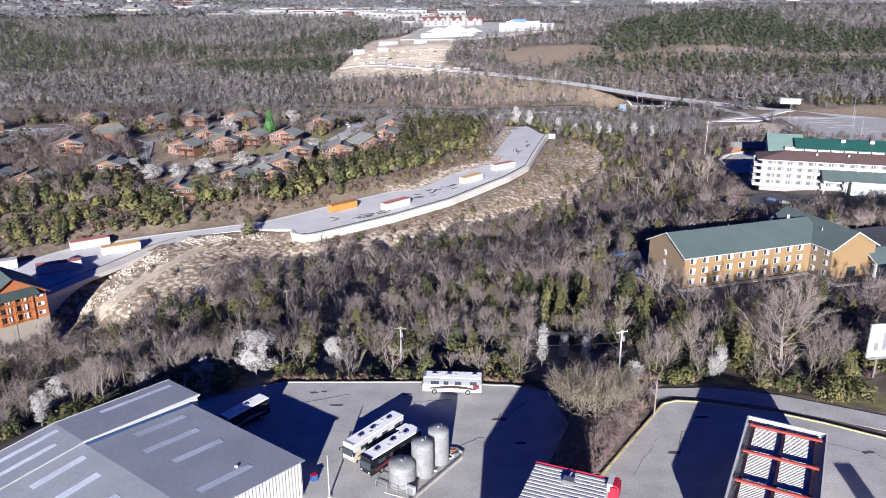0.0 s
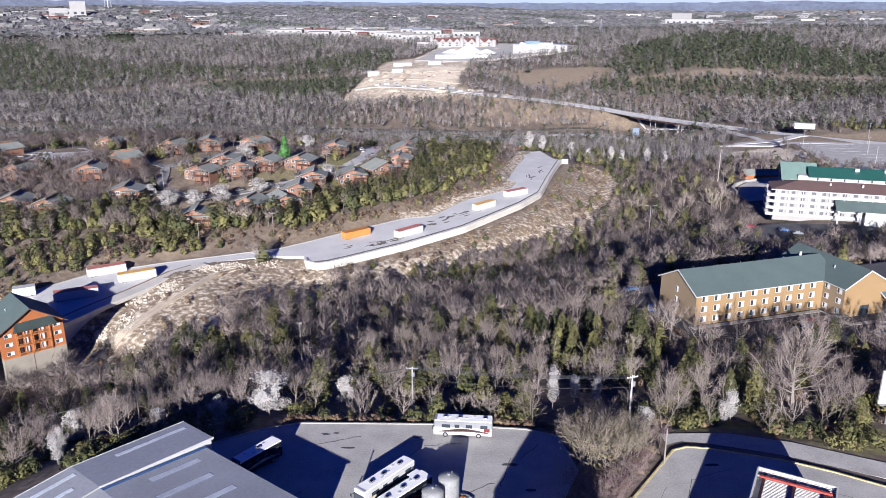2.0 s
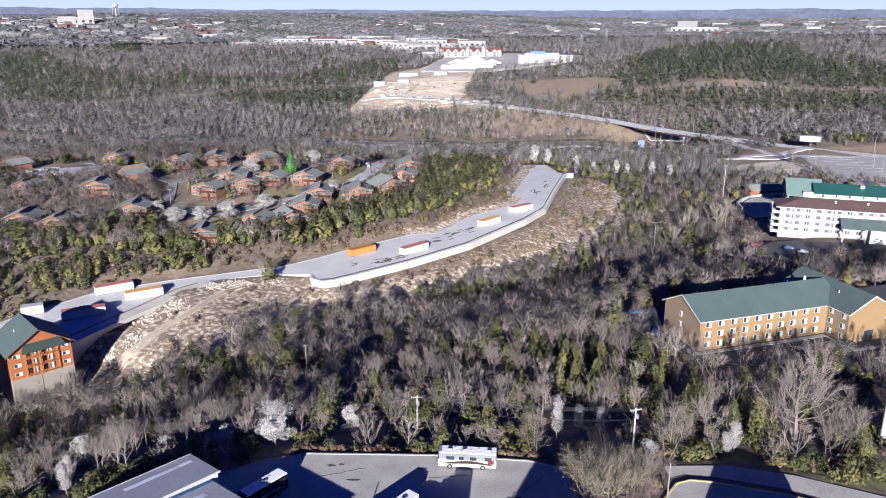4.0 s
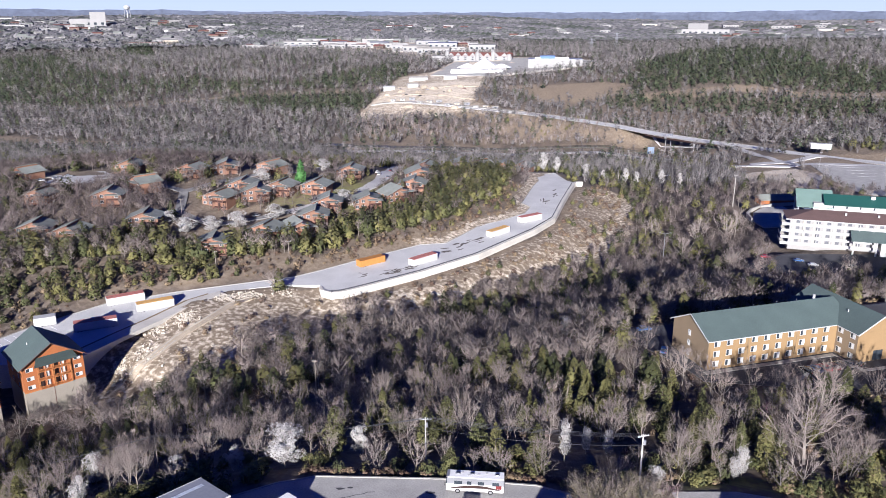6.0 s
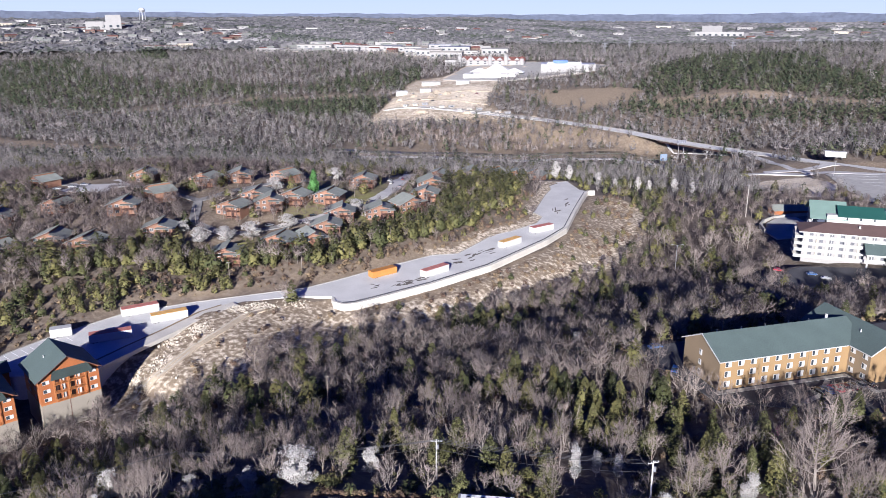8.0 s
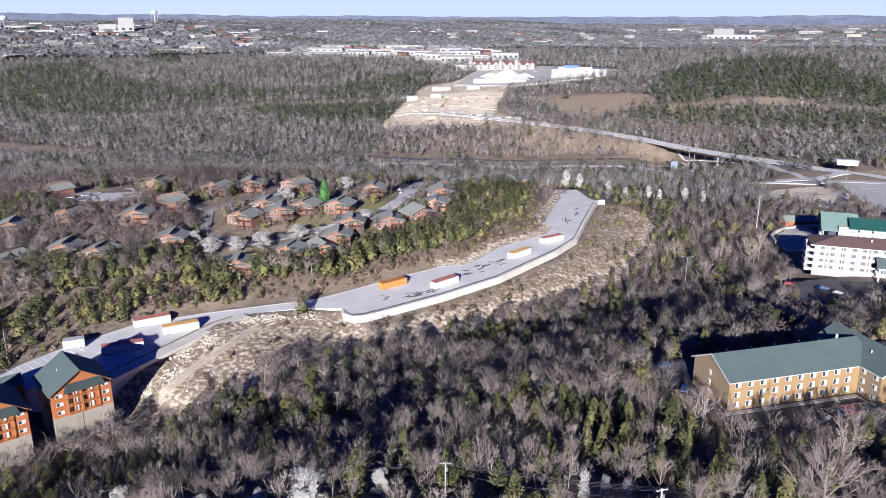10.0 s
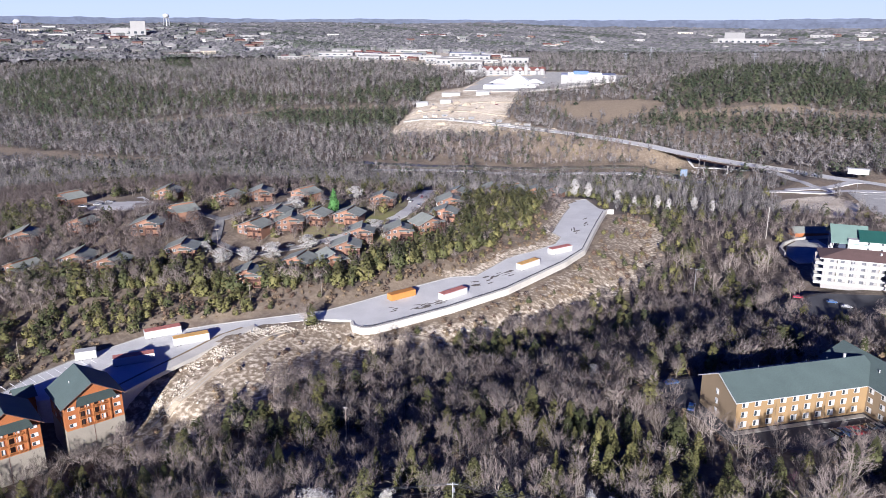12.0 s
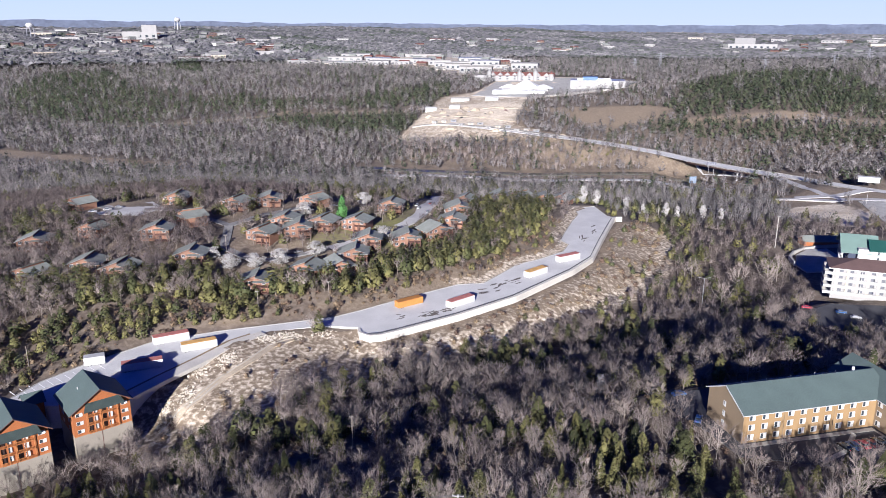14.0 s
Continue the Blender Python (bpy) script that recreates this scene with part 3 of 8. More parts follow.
# ---- warehouse ----
def warehouse():
    # x runs along the eave away from the near corner, y from the eave towards the ridge
    w = thing("warehouse", Matrix(((-0.8, -0.6, 0, -20.8), (0.6, -0.8, 0, 97.9), (0, 0, 1, 0), (0, 0, 0, 1))), "grey metal-roofed warehouse with pale ribbed walls beside the parking lot", "building")
    eave, ridge, mid, deep = 6.2, 7.9, 18.3, 37.0
    part("wall", prism(bmesh.new(), ((0.25, -0.3), (0.25, eave - 0.1), (mid, ridge - 0.15), (deep, eave - 0.1), (deep, -0.3)), 0.3, 28.0), pale_siding, w)
    ribs = bmesh.new()
    for i in range(60):
        y = 0.5 + i * 0.6
        top = (eave + (ridge - eave) * y / mid if y < mid else ridge - (ridge - eave) * (y - mid) / (deep - mid)) - 0.25
        box(ribs, 0.2, 0.31, y, y + 0.18, 0, top)
    part("wall_rib", ribs, pale_siding, w)
    part("roof", prism(bmesh.new(), ((-0.25, eave - 0.18), (-0.25, eave), (mid, ridge), (deep + 0.25, eave), (deep + 0.25, eave - 0.18), (mid, ridge - 0.18)), 0.0, 28.0), metal_roof, w, "grey ribbed metal roof")
    seams = bmesh.new()
    for i in range(69):
        x = 0.3 + i * 0.4
        for (ya, za), (yb, zb) in (((-0.2, eave), (mid, ridge)), ((mid, ridge), (deep, eave))):
            v = [seams.verts.new(c) for c in ((x, ya, za + 0.002), (x + 0.07, ya, za + 0.03), (x + 0.14, ya, za + 0.002), (x, yb, zb + 0.002), (x + 0.07, yb, zb + 0.03), (x + 0.14, yb, zb + 0.002))]
            seams.faces.new((v[0], v[1], v[4], v[3]))
            seams.faces.new((v[1], v[2], v[5], v[4]))
    part("roof_seam", seams, metal_roof, w)
    for x, y, ln in ((4.0, 6.0, 9.0), (13.0, 4.2, 8.5), (18.5, 4.4, 9.5), (23.8, 3.0, 9.0), (4.5, 21, 9), (12, 22, 9), (18.5, 21, 10), (24, 20, 8)):
        z = (lambda t: eave + (ridge - eave) * t / mid if t < mid else ridge - (ridge - eave) * (t - mid) / (deep - mid))
        b = bmesh.new()
        v = [b.verts.new(c) for c in ((x, y, z(y) + 0.07), (x + 1.3, y, z(y) + 0.07), (x + 1.3, y + ln, z(y + ln) + 0.07), (x, y + ln, z(y + ln) + 0.07))]
        b.faces.new(v)
        bmesh.ops.solidify(b, geom=b.faces[:], thickness=0.04)
        part("skylight", b, roof_sheet, w, "pale translucent roof sheet")
    # taller bay at the far end
    hi = 6.9
    bay = part("annex", prism(bmesh.new(), ((-1.9, -0.3), (-1.9, hi - 0.15), (mid, 8.05), (deep, eave + 0.15), (deep, -0.3)), 28.05, 36.2), pale_siding, w)
    part("annex_roof", prism(bmesh.new(), ((-2.2, hi - 0.1), (-2.2, hi + 0.08), (mid, 8.25), (deep + 0.2, eave + 0.35), (deep + 0.2, eave + 0.15), (mid, 8.07)), 27.9, 36.5), metal_roof, bay, "smooth grey metal roof")
    part("edge_trim", prism(bmesh.new(), ((-2.25, hi - 0.25), (-2.25, hi + 0.16), (mid, 8.33), (mid, 8.0)), 27.75, 27.98), white_paint, bay, "white edge trim")
    part("edge_trim", prism(bmesh.new(), ((-2.25, hi - 0.1), (-2.25, hi + 0.14), (mid, 8.33), (deep, eave + 0.42), (deep, eave + 0.2), (mid, 8.1)), 36.5, 36.62), white_paint, bay)
    # no real gutter: this blue strip paints the roof step's shadow
    part("gutter", prism(bmesh.new(), ((-0.2, eave + 0.02), (-0.2, eave + 0.1), (mid, ridge + 0.1), (mid, ridge + 0.02)), 27.0, 27.7), blue_paint, bay, "dark blue strip painting the shadow of the roof step")
    for x, ya, ln in ((33.8, -1.0, 13), (33.6, 19, 11), (30.4, 21, 9)):
        zz = (lambda t: hi + (8.25 - hi) * (t + 2.2) / (mid + 2.2) + 0.07) if ya < mid else (lambda t: 8.25 - (8.25 - eave - 0.35) * (t - mid) / (deep - mid) + 0.03)
        b = bmesh.new()
        b.faces.new([b.verts.new(c) for c in ((x, ya, zz(ya) + 0.05), (x + 0.9, ya, zz(ya) + 0.05), (x + 0.9, ya + ln, zz(ya + ln) + 0.05), (x, ya + ln, zz(ya + ln) + 0.05))])
        bmesh.ops.solidify(b, geom=b.faces[:], thickness=0.04)
        part("skylight", b, roof_sheet, bay, "pale translucent roof sheet")
    for x, y in ((5.6, 7.5),):
        boxed("vent", roof_sheet, w, x, x + 0.35, y, y + 0.35, 6.3, 7.2)


warehouse()


# ---- motor homes ----
def wheel(parent, x, y, r=0.5, w=0.32):
    t = part("wheel", made(tube, (x, y - w / 2, r), (x, y + w / 2, r), r, r, 14), tyre_black, parent)
    part("rim", made(tube, (x, y - w / 2 - 0.02, r), (x, y + w / 2 + 0.02, r), r * 0.55, r * 0.55, 10), steel, t)


def motor_home(m, ln, label, lower, upper, stripe, fans, slide=False, roof=roof_white):
    """x runs to the front."""
    v = thing("motor_home", m, label, "motor home", "parked motor homes")
    h, hw = 3.45, 1.28
    bevelled("body", lower, v, -ln / 2, ln / 2, -hw, hw, 0.42, 2.0, bevel=0.1)
    bevelled("upper_body", upper, v, -ln / 2 + 0.01, ln / 2 - 0.12, -hw + 0.01, hw - 0.01, 1.98, h - 0.05, bevel=0.14)
    bevelled("roof", roof, v, -ln / 2 + 0.03, ln / 2 - 0.3, -hw + 0.02, hw - 0.02, h - 0.16, h + 0.05, bevel=0.06, label="white roof")
    bevelled("cap", upper, v, ln / 2 - 0.75, ln / 2 - 0.08, -hw + 0.05, hw - 0.05, h - 0.3, h + 0.14, bevel=0.12)
    bevelled("windscreen", glass, v, ln / 2 - 0.2, ln / 2 + 0.03, -hw + 0.14, hw - 0.14, 1.45, 2.75, bevel=0.05)
    boxed("bumper", steel, v, ln / 2 - 0.1, ln / 2 + 0.1, -hw + 0.1, hw - 0.1, 0.4, 0.75)
    for y in (-0.85, 0.85):
        boxed("headlight", window_white, v, ln / 2 - 0.02, ln / 2 + 0.05, y - 0.18, y + 0.18, 0.85, 1.1)
        s = part("mirror", made(tube, (ln / 2 - 0.15, y * 1.35, 2.4), (ln / 2 + 0.2, y * 1.85, 2.3), 0.04, 0.04), black_paint, v)
        boxed("mirror_glass", black_paint, s, ln / 2 + 0.15, ln / 2 + 0.25, y * 1.85 - 0.12, y * 1.85 + 0.12, 1.85, 2.4)
    for sy in (-1, 1):
        for x0, x1 in ((-0.42, -0.3), (-0.16, -0.05), (0.06, 0.14), (0.22, 0.36)):
            y = sy * (hw + 0.005)
            boxed("window", glass, v, x0 * ln, x1 * ln, min(y, y + sy * 0.02), max(y, y + sy * 0.02), 2.0, 2.7)
        # the painted swoosh
        b = bmesh.new()
        rows = []
        for i in range(15):
            t = i / 14
            zc = 1.25 + 0.5 * math.sin(t * 4.2 - 0.5) * (0.4 + t * 0.4)
            wd = 0.08 + 0.22 * math.sin(math.pi * t)
            rows.append([b.verts.new((ln * (0.42 - 0.86 * t), sy * (hw + 0.012), zc + k * wd)) for k in (-1, 1)])
        for p, q in zip(rows, rows[1:]):
            b.faces.new((p[0], p[1], q[1], q[0]) if sy > 0 else (p[0], q[0], q[1], p[1]))
        part("stripe", b, stripe, v, "curved painted stripe")
        boxed("panel", maroon_paint if stripe is not beige_paint else beige_paint, v, -ln * 0.46, -ln * 0.36, min(sy * (hw + 0.004), sy * (hw + 0.018)), max(sy * (hw + 0.004), sy * (hw + 0.018)), 1.3, 2.05)
    for x in (-0.27 * ln, 0.3 * ln) + ((-0.35 * ln,) if ln > 11.5 else ()):
        for y in (-hw + 0.1, hw - 0.1):
            wheel(v, x, y)
    for x in fans:
        ac = bevelled("air_conditioner", silver_paint, v, x * ln - 0.5, x * ln + 0.5, -0.38, 0.38, h + 0.04, h + 0.34, bevel=0.12, label="rooftop air conditioner")
        boxed("grille", black_paint, ac, x * ln - 0.3, x * ln + 0.3, -0.24, 0.24, h + 0.34, h + 0.36)
    for x, y in ((0.1, 0.5), (-0.2, -0.5), (-0.06, 0.1), (0.22, -0.45)):
        bevelled("vent", window_white, v, x * ln - 0.25, x * ln + 0.25, y - 0.22, y + 0.22, h + 0.03, h + 0.16, bevel=0.05)
    if slide:
        bevelled("slide_out", lower, v, -ln * 0.46, -ln * 0.28, -hw - 0.75, -hw + 0.1, 0.9, 3.0, bevel=0.06)
        boxed("slide_topper", roof, v, -ln * 0.47, -ln * 0.27, -hw - 0.8, -hw + 0.1, 3.4, 3.46)
    rail = part("ladder", made(tube, (-ln / 2 - 0.06, -0.5, 0.9), (-ln / 2 - 0.06, -0.5, h), 0.025, 0.025), steel, v)
    part("ladder_rail", made(tube, (-ln / 2 - 0.06, -0.15, 0.9), (-ln / 2 - 0.06, -0.15, h), 0.025, 0.025), steel, rail)


motor_home(facing(1.7, 129.7, 0, 176.2), 11.1, "white and grey motor home with curved black and red stripes", white_paint, silver_paint, brown_paint, (-0.38, 0.05, 0.3))
motor_home(facing(-11.6, 111.2, 0, along((-7.7, 116.2), (-15.5, 106.3))), 12.4, "cream motor home with curved brown stripes beside the tanks", beige_paint, white_paint, brown_paint, (-0.3, 0.02, 0.25))
motor_home(facing(-8.4, 107.2, 0, along((-4.5, 111.5), (-12.2, 102.6))), 11.8, "black motor home with white roof and open slide-out", black_paint, black_paint, maroon_paint, (-0.28, -0.02, 0.28), True)
motor_home(facing(-35.0, 118.2, 0, along((-32.2, 122.1), (-37.9, 114.4))), 9.6, "black motor home with white roof parked in the warehouse's shade", black_paint, black_paint, silver_paint, (-0.05,))


# ---- storage tanks ----
def tank(x, y, r, h, label):
    t = thing("storage_tank", facing(x, y, 0.12, 0), label, "tank", "storage tanks")
    b = bmesh.new()
    rings = [(r, 0.0), (r, h - 0.35), (r * 0.97, h - 0.15), (r * 0.5, h + 0.12), (0.25, h + 0.25)]
    cols = 28
    vs = [[b.verts.new((rr * math.cos(6.2832 * i / cols), rr * math.sin(6.2832 * i / cols), z)) for i in range(cols)] for rr, z in rings]
    for p, q in zip(vs, vs[1:]):
        for i in range(cols):
            b.faces.new((p[i], p[(i + 1) % cols], q[(i + 1) % cols], q[i]))
    b.faces.new(vs[-1])
    part("shell", b, tank_white, t, "white steel shell with stains", True)
    for z in (h * 0.33, h * 0.66):
        part("seam", made(tube, (0, 0, z), (0, 0, z + 0.05), r + 0.012, r + 0.012, 28), tank_white, t)
    part("hatch", made(tube, (0, 0, h + 0.2), (0, 0, h + 0.5), 0.3, 0.26, 12), steel, t)
    part("vent_pipe", made(tube, (0.5, 0.3, h), (0.5, 0.3, h + 0.7), 0.06, 0.06), steel, t)
    part("outlet", made(tube, (r - 0.1, 0, 0.35), (r + 0.5, 0, 0.35), 0.1, 0.1, 8), steel, t)


tank(-0.8, 106.9, 1.7, 6.0, "tall white cylindrical storage tank with stains")
tank(-3.3, 103.5, 1.75, 5.8, "tall white cylindrical storage tank")
tank(-6.4, 101.0, 2.1, 3.8, "wide grey-white storage tank behind a steel rail")
pad = thing("tank_pad", facing(0, 0, 0, 0), "concrete pad with raised kerb under the tanks", "pad")
part("base", slab(bmesh.new(), ((-9, 98.6), (-4.6, 96.6), (3.0, 107.6), (2.4, 109.6), (-1.4, 110)), -0.1, 0.12), concrete, pad)
part("pad_kerb", ribbon(bmesh.new(), ((-6.4, 95.0), (-4.9, 96.4), (3.0, 107.6), (3.2, 108.8), (2.2, 109.8), (0.8, 110.1)), 0.35, lambda x, y: 0.45, 0.5), concrete, pad)
rail = thing("steel_railing", facing(-8.2, 98.6, 0, -32), "white steel railing round the tank valves", "railing")
for x in (-2.6, -0.6, 1.4, 3.4):
    part("post", made(tube, (x, 0, 0), (x, 0, 1.3), 0.06, 0.06), silver_paint, rail)
for z in (0.7, 1.3):
    part("rail_bar", made(tube, (-2.6, 0, z), (3.4, 0, z), 0.05, 0.05), silver_paint, rail)
cab = thing("valve_cabinet", facing(-4.9, 98.0, 0.1, -32), "white metal valve cabinet beside the wide tank", "cabinet")
bevelled("body", white_paint, cab, -0.7, 0.7, -0.3, 0.3, 0.1, 1.5, bevel=0.04)
boxed("door", silver_paint, cab, -0.6, -0.02, -0.33, -0.3, 0.2, 1.4)
boxed("door", silver_paint, cab, 0.02, 0.6, -0.33, -0.3, 0.2, 1.4)
dump = thing("rubbish_heap", facing(1.6, 108.6, 0.12, 20), "small heap of junk and pipes on the tank pad", "junk")
for i in range(9):
    a, r = i * 2.4, 0.15 + 0.1 * i
    bevelled("box", (rust_trim, concrete, steel)[i % 3], dump, math.cos(a) * r - 0.25, math.cos(a) * r + 0.25, math.sin(a) * r - 0.2, math.sin(a) * r + 0.2, 0.0, 0.35 + 0.06 * (i % 4), bevel=0.04)
post = thing("flag_post", facing(-17.2, 97.6, 0, 0), "tall slim white metal post on the lot", "post")
part("shaft", made(tube, (0, 0, -0.2), (0, 0, 7.4), 0.13, 0.1, 8), concrete, post)
part("foot", made(tube, (0, 0, 0), (0, 0, 0.25), 0.35, 0.3, 10), concrete, post)
bin_ = thing("bin", facing(-20.2, 101.8, 0, 30), "blue and red plastic bin beside the warehouse wall", "bin")
bevelled("body", blue_paint, bin_, -0.5, 0.5, -0.4, 0.4, 0, 1.0, bevel=0.06)
bevelled("lid", red_paint, bin_, -0.54, 0.54, -0.44, 0.44, 1.0, 1.12, bevel=0.04)


# ---- fuel canopy and its neighbour ----
def canopy():
    c = thing("fuel_canopy", Matrix(((0.873, -0.445, 0, 49.4), (-0.488, -0.895, 0, 108.9), (0, 0, 1, 0), (0, 0, 0, 1))), "white ribbed canopy roof with red cross beams over the forecourt", "canopy")
    wd, ln, z = 11.5, 32.0, 6.1
    boxed("deck", white_paint, c, 0.05, wd - 0.05, 0.05, ln, z - 0.25, z)
    ribs = bmesh.new()
    for i in range(int(ln / 0.4)):
        box(ribs, 0.15, wd - 0.15, 0.2 + i * 0.4, 0.34 + i * 0.4, z, z + 0.07)
    part("deck_rib", ribs, pale_siding, c)
    boxed("parapet", pale_siding, c, -0.1, wd + 0.1, -0.15, 0.1, z - 0.4, z + 0.9, label="pale sheet parapet")
    boxed("parapet", pale_siding, c, -0.15, 0.1, 0.1, ln, z - 0.4, z + 0.9)
    boxed("parapet", pale_siding, c, wd - 0.1, wd + 0.15, 0.1, ln, z - 0.4, z + 0.9)
    # unseen walls, added so the canopy casts a solid shadow on the lot
    boxed("side_wall", pale_siding, c, 0.0, 0.2, 0.1, ln, 0.0, z - 0.4)
    boxed("side_wall", pale_siding, c, wd - 0.2, wd, 0.1, ln, 0.0, z - 0.4)
    boxed("back_wall", pale_siding, c, 0.0, wd, -0.1, 0.1, 0.0, z - 0.4)
    for y in (0.25, 0.75, 1.25):
        boxed("ledge", pale_siding, c, 0.1, wd - 0.1, y, y + 0.12, z + 0.1, z + 0.5)
    # three dark bars running the length of the deck
    for x in (1.15, 5.6, 10.2):
        boxed("girder", brown_paint, c, x - 0.22, x + 0.22, 1.2, ln, z + 0.12, z + 0.62, label="dark lengthwise bar on the deck")
    for y in (2.5, 10.6, 18.7, 26.8):
        bevelled("cross_beam", red_steel, c, 0.5, wd - 0.55, y - 0.22, y + 0.22, z + 0.66, z + 1.0, bevel=0.03, label="red steel beam")
    for x in (1.15, 10.2):
        for y in (2.5, 10.6, 18.7, 26.8):
            part("column", made(tube, (x, y, 0), (x, y, z - 0.2), 0.22, 0.22, 10), steel, c)


canopy()


def store():
    s = thing("store_building", Matrix(((0.94, -0.42, 0, 12.1), (-0.342, -0.908, 0, 85.9), (0, 0, 1, 0), (0, 0, 0, 1))), "white ribbed flat-roofed building with a red fascia", "building")
    wd, ln, z = 9.9, 26.0, 14.0
    boxed("wall", pale_siding, s, 0.1, wd - 0.1, 0.1, ln, -0.2, z - 0.2)
    boxed("roof", pale_siding, s, 0, wd, 0, ln, z - 0.2, z)
    ribs = bmesh.new()
    for i in range(34):
        box(ribs, 0.1, wd - 0.2, 0.5 + i * 0.72, 0.86 + i * 0.72, z, z + 0.16)
    part("roof_rib", ribs, white_paint, s)
    boxed("fascia", red_paint, s, -0.08, wd + 0.1, -0.1, 0.0, z - 0.9, z + 0.16, label="dark red fascia")
    b = bevelled("corner_sign", red_paint, s, wd - 0.1, wd + 1.2, 0.3, 2.6, z - 1.3, z + 0.9, bevel=0.25, label="curved red and white fascia")
    boxed("sign_band", white_paint, b, wd - 0.3, wd + 0.4, 0.1, 2.4, z - 0.2, z + 0.95)
    for x in (4.6, 5.3):
        part("roof_pipe", made(tube, (x, 2.6, z), (x + 0.5, 1.6, z + 0.9), 0.14, 0.1, 8), steel, s)
    bevelled("roof_unit", steel, s, 4.2, 5.6, 2.2, 3.4, z + 0.1, z + 0.7, bevel=0.06)


store()


# stands out of view, added to cast the long shadow on the forecourt
sign = thing("pylon_sign", facing(60.3, 63.0, 0.02, 0), "tall narrow white slab, an unseen sign added to shadow the forecourt", "sign")
bevelled("panel", white_paint, sign, -1.4, 1.4, -0.3, 0.3, 2.0, 12.0, bevel=0.06)
boxed("base", concrete, sign, -1.3, 1.3, -0.25, 0.25, 0.0, 2.0)


# ---- billboard over the service road ----
def billboard(x, y, z, turn, wd, ht, leg, label, face=white_paint):
    b = thing("billboard", facing(x, y, z, turn), label, "billboard")
    for px in (-wd * 0.3, wd * 0.3):
        part("leg", made(tube, (px, 0, -1), (px, 0, leg + ht * 0.3), 0.22, 0.2, 8), steel, b)
    p = bevelled("panel", face, b, -wd / 2, wd / 2, -0.2, 0.2, leg, leg + ht, bevel=0.03)
    boxed("catwalk", steel, b, -wd / 2, wd / 2, -0.9, -0.2, leg - 0.15, leg - 0.05)
    for i in range(6):
        boxed("bar", silver_paint, p, -wd * 0.4 + i * wd * 0.14, -wd * 0.4 + i * wd * 0.14 + wd * 0.07, -0.215, -0.2, leg + ht * 0.2, leg + ht * (0.45 + 0.3 * (i % 2)))
    return b


billboard(90.5, 139.0, -1.6, 8, 12.5, 7.2, 4.2, "large pale billboard on steel legs beside the service road")


# ---- yellow hotel ----
def gable_roof(name, x0, x1, y0, y1, eave, ridge, over, mat, parent, label="", across=False, thick_=0.22):
    """A pitched roof; its ridge runs along x, or along y if across."""
    if across:
        mid = (x0 + x1) / 2
        k = (ridge - eave) / (mid - x0)
        prof = ((x0 - over, eave - k * over), (mid, ridge), (x1 + over, eave - k * over), (x1 + over, eave - k * over - thick_), (mid, ridge - thick_), (x0 - over, eave - k * over - thick_))
        b = prism(bmesh.new(), prof, y0 - over, y1 + over)
        bmesh.ops.transform(b, matrix=Matrix(((0, 1, 0, 0), (1, 0, 0, 0), (0, 0, 1, 0), (0, 0, 0, 1))), verts=b.verts[:])
        bmesh.ops.recalc_face_normals(b, faces=b.faces[:])
    else:
        mid = (y0 + y1) / 2
        k = (ridge - eave) / (mid - y0)
        prof = ((y0 - over, eave - k * over), (mid, ridge), (y1 + over, eave - k * over), (y1 + over, eave - k * over - thick_), (mid, ridge - thick_), (y0 - over, eave - k * over - thick_))
        b = prism(bmesh.new(), prof, x0 - over, x1 + over)
    return part(name, b, mat, parent, label)


def rake(name, a, apex, c, w, t, mat, parent):
    """A white edge board along a gable from a to the apex to c (points in 3D), w deep, t thick towards the outside."""
    b = bmesh.new()
    a, apex, c, t = Vector(a), Vector(apex), Vector(c), Vector(t)
    down = Vector((0, 0, -w))
    for p, q in ((a, apex), (apex, c)):
        vs = [b.verts.new(v) for v in (p, q, q + down, p + down, p + t, q + t, q + down + t, p + down + t)]
        for f in ((0, 1, 2, 3), (4, 7, 6, 5), (0, 4, 5, 1), (3, 2, 6, 7), (0, 3, 7, 4), (1, 5, 6, 2)):
            b.faces.new([vs[i] for i in f])
    bmesh.ops.recalc_face_normals(b, faces=b.faces[:])
    return part(name, b, mat, parent)


WINDOW_MESHES = {}


def window(parent, m, wd=1.5, ht=1.5, style="curtain"):
    """A window with frame, pane and what shows behind it; its outside faces -y."""
    key = (wd, ht, style)
    if key not in WINDOW_MESHES:
        fr = bmesh.new()
        for x0, x1, z0, z1 in ((0, wd, 0, 0.1), (0, wd, ht - 0.1, ht), (0, 0.09, 0.1, ht - 0.1), (wd - 0.09, wd, 0.1, ht - 0.1), (wd * 0.5 - 0.04, wd * 0.5 + 0.04, 0.1, ht - 0.1)):
            box(fr, x0 - wd / 2, x1 - wd / 2, -0.1, 0.03, z0, z1)
        gl = made(box, -wd / 2 + 0.09, wd / 2 - 0.09, -0.04, 0.02, 0.1, ht - 0.1)
        cu = made(box, wd * 0.04, wd / 2 - 0.1, -0.055, -0.04, 0.12, ht - 0.12)
        WINDOW_MESHES[key] = [(n, b, mt) for n, b, mt in (("window_frame", fr, white_paint), ("pane", gl, glass), ("curtain", cu, window_white))]
        done = []
        for n, b, mt in WINDOW_MESHES[key]:
            me = bpy.data.meshes.new(n)
            b.to_mesh(me)
            b.free()
            me.materials.append(mt)
            done.append(me)
        WINDOW_MESHES[key] = done
    fr, gl, cu = WINDOW_MESHES[key]
    w = new("window", fr)
    w.parent = parent
    w.matrix_local = m
    pane = new("pane", gl)
    pane.parent = w
    if style == "curtain":
        c = new("curtain", cu)
        c.parent = w
    return w


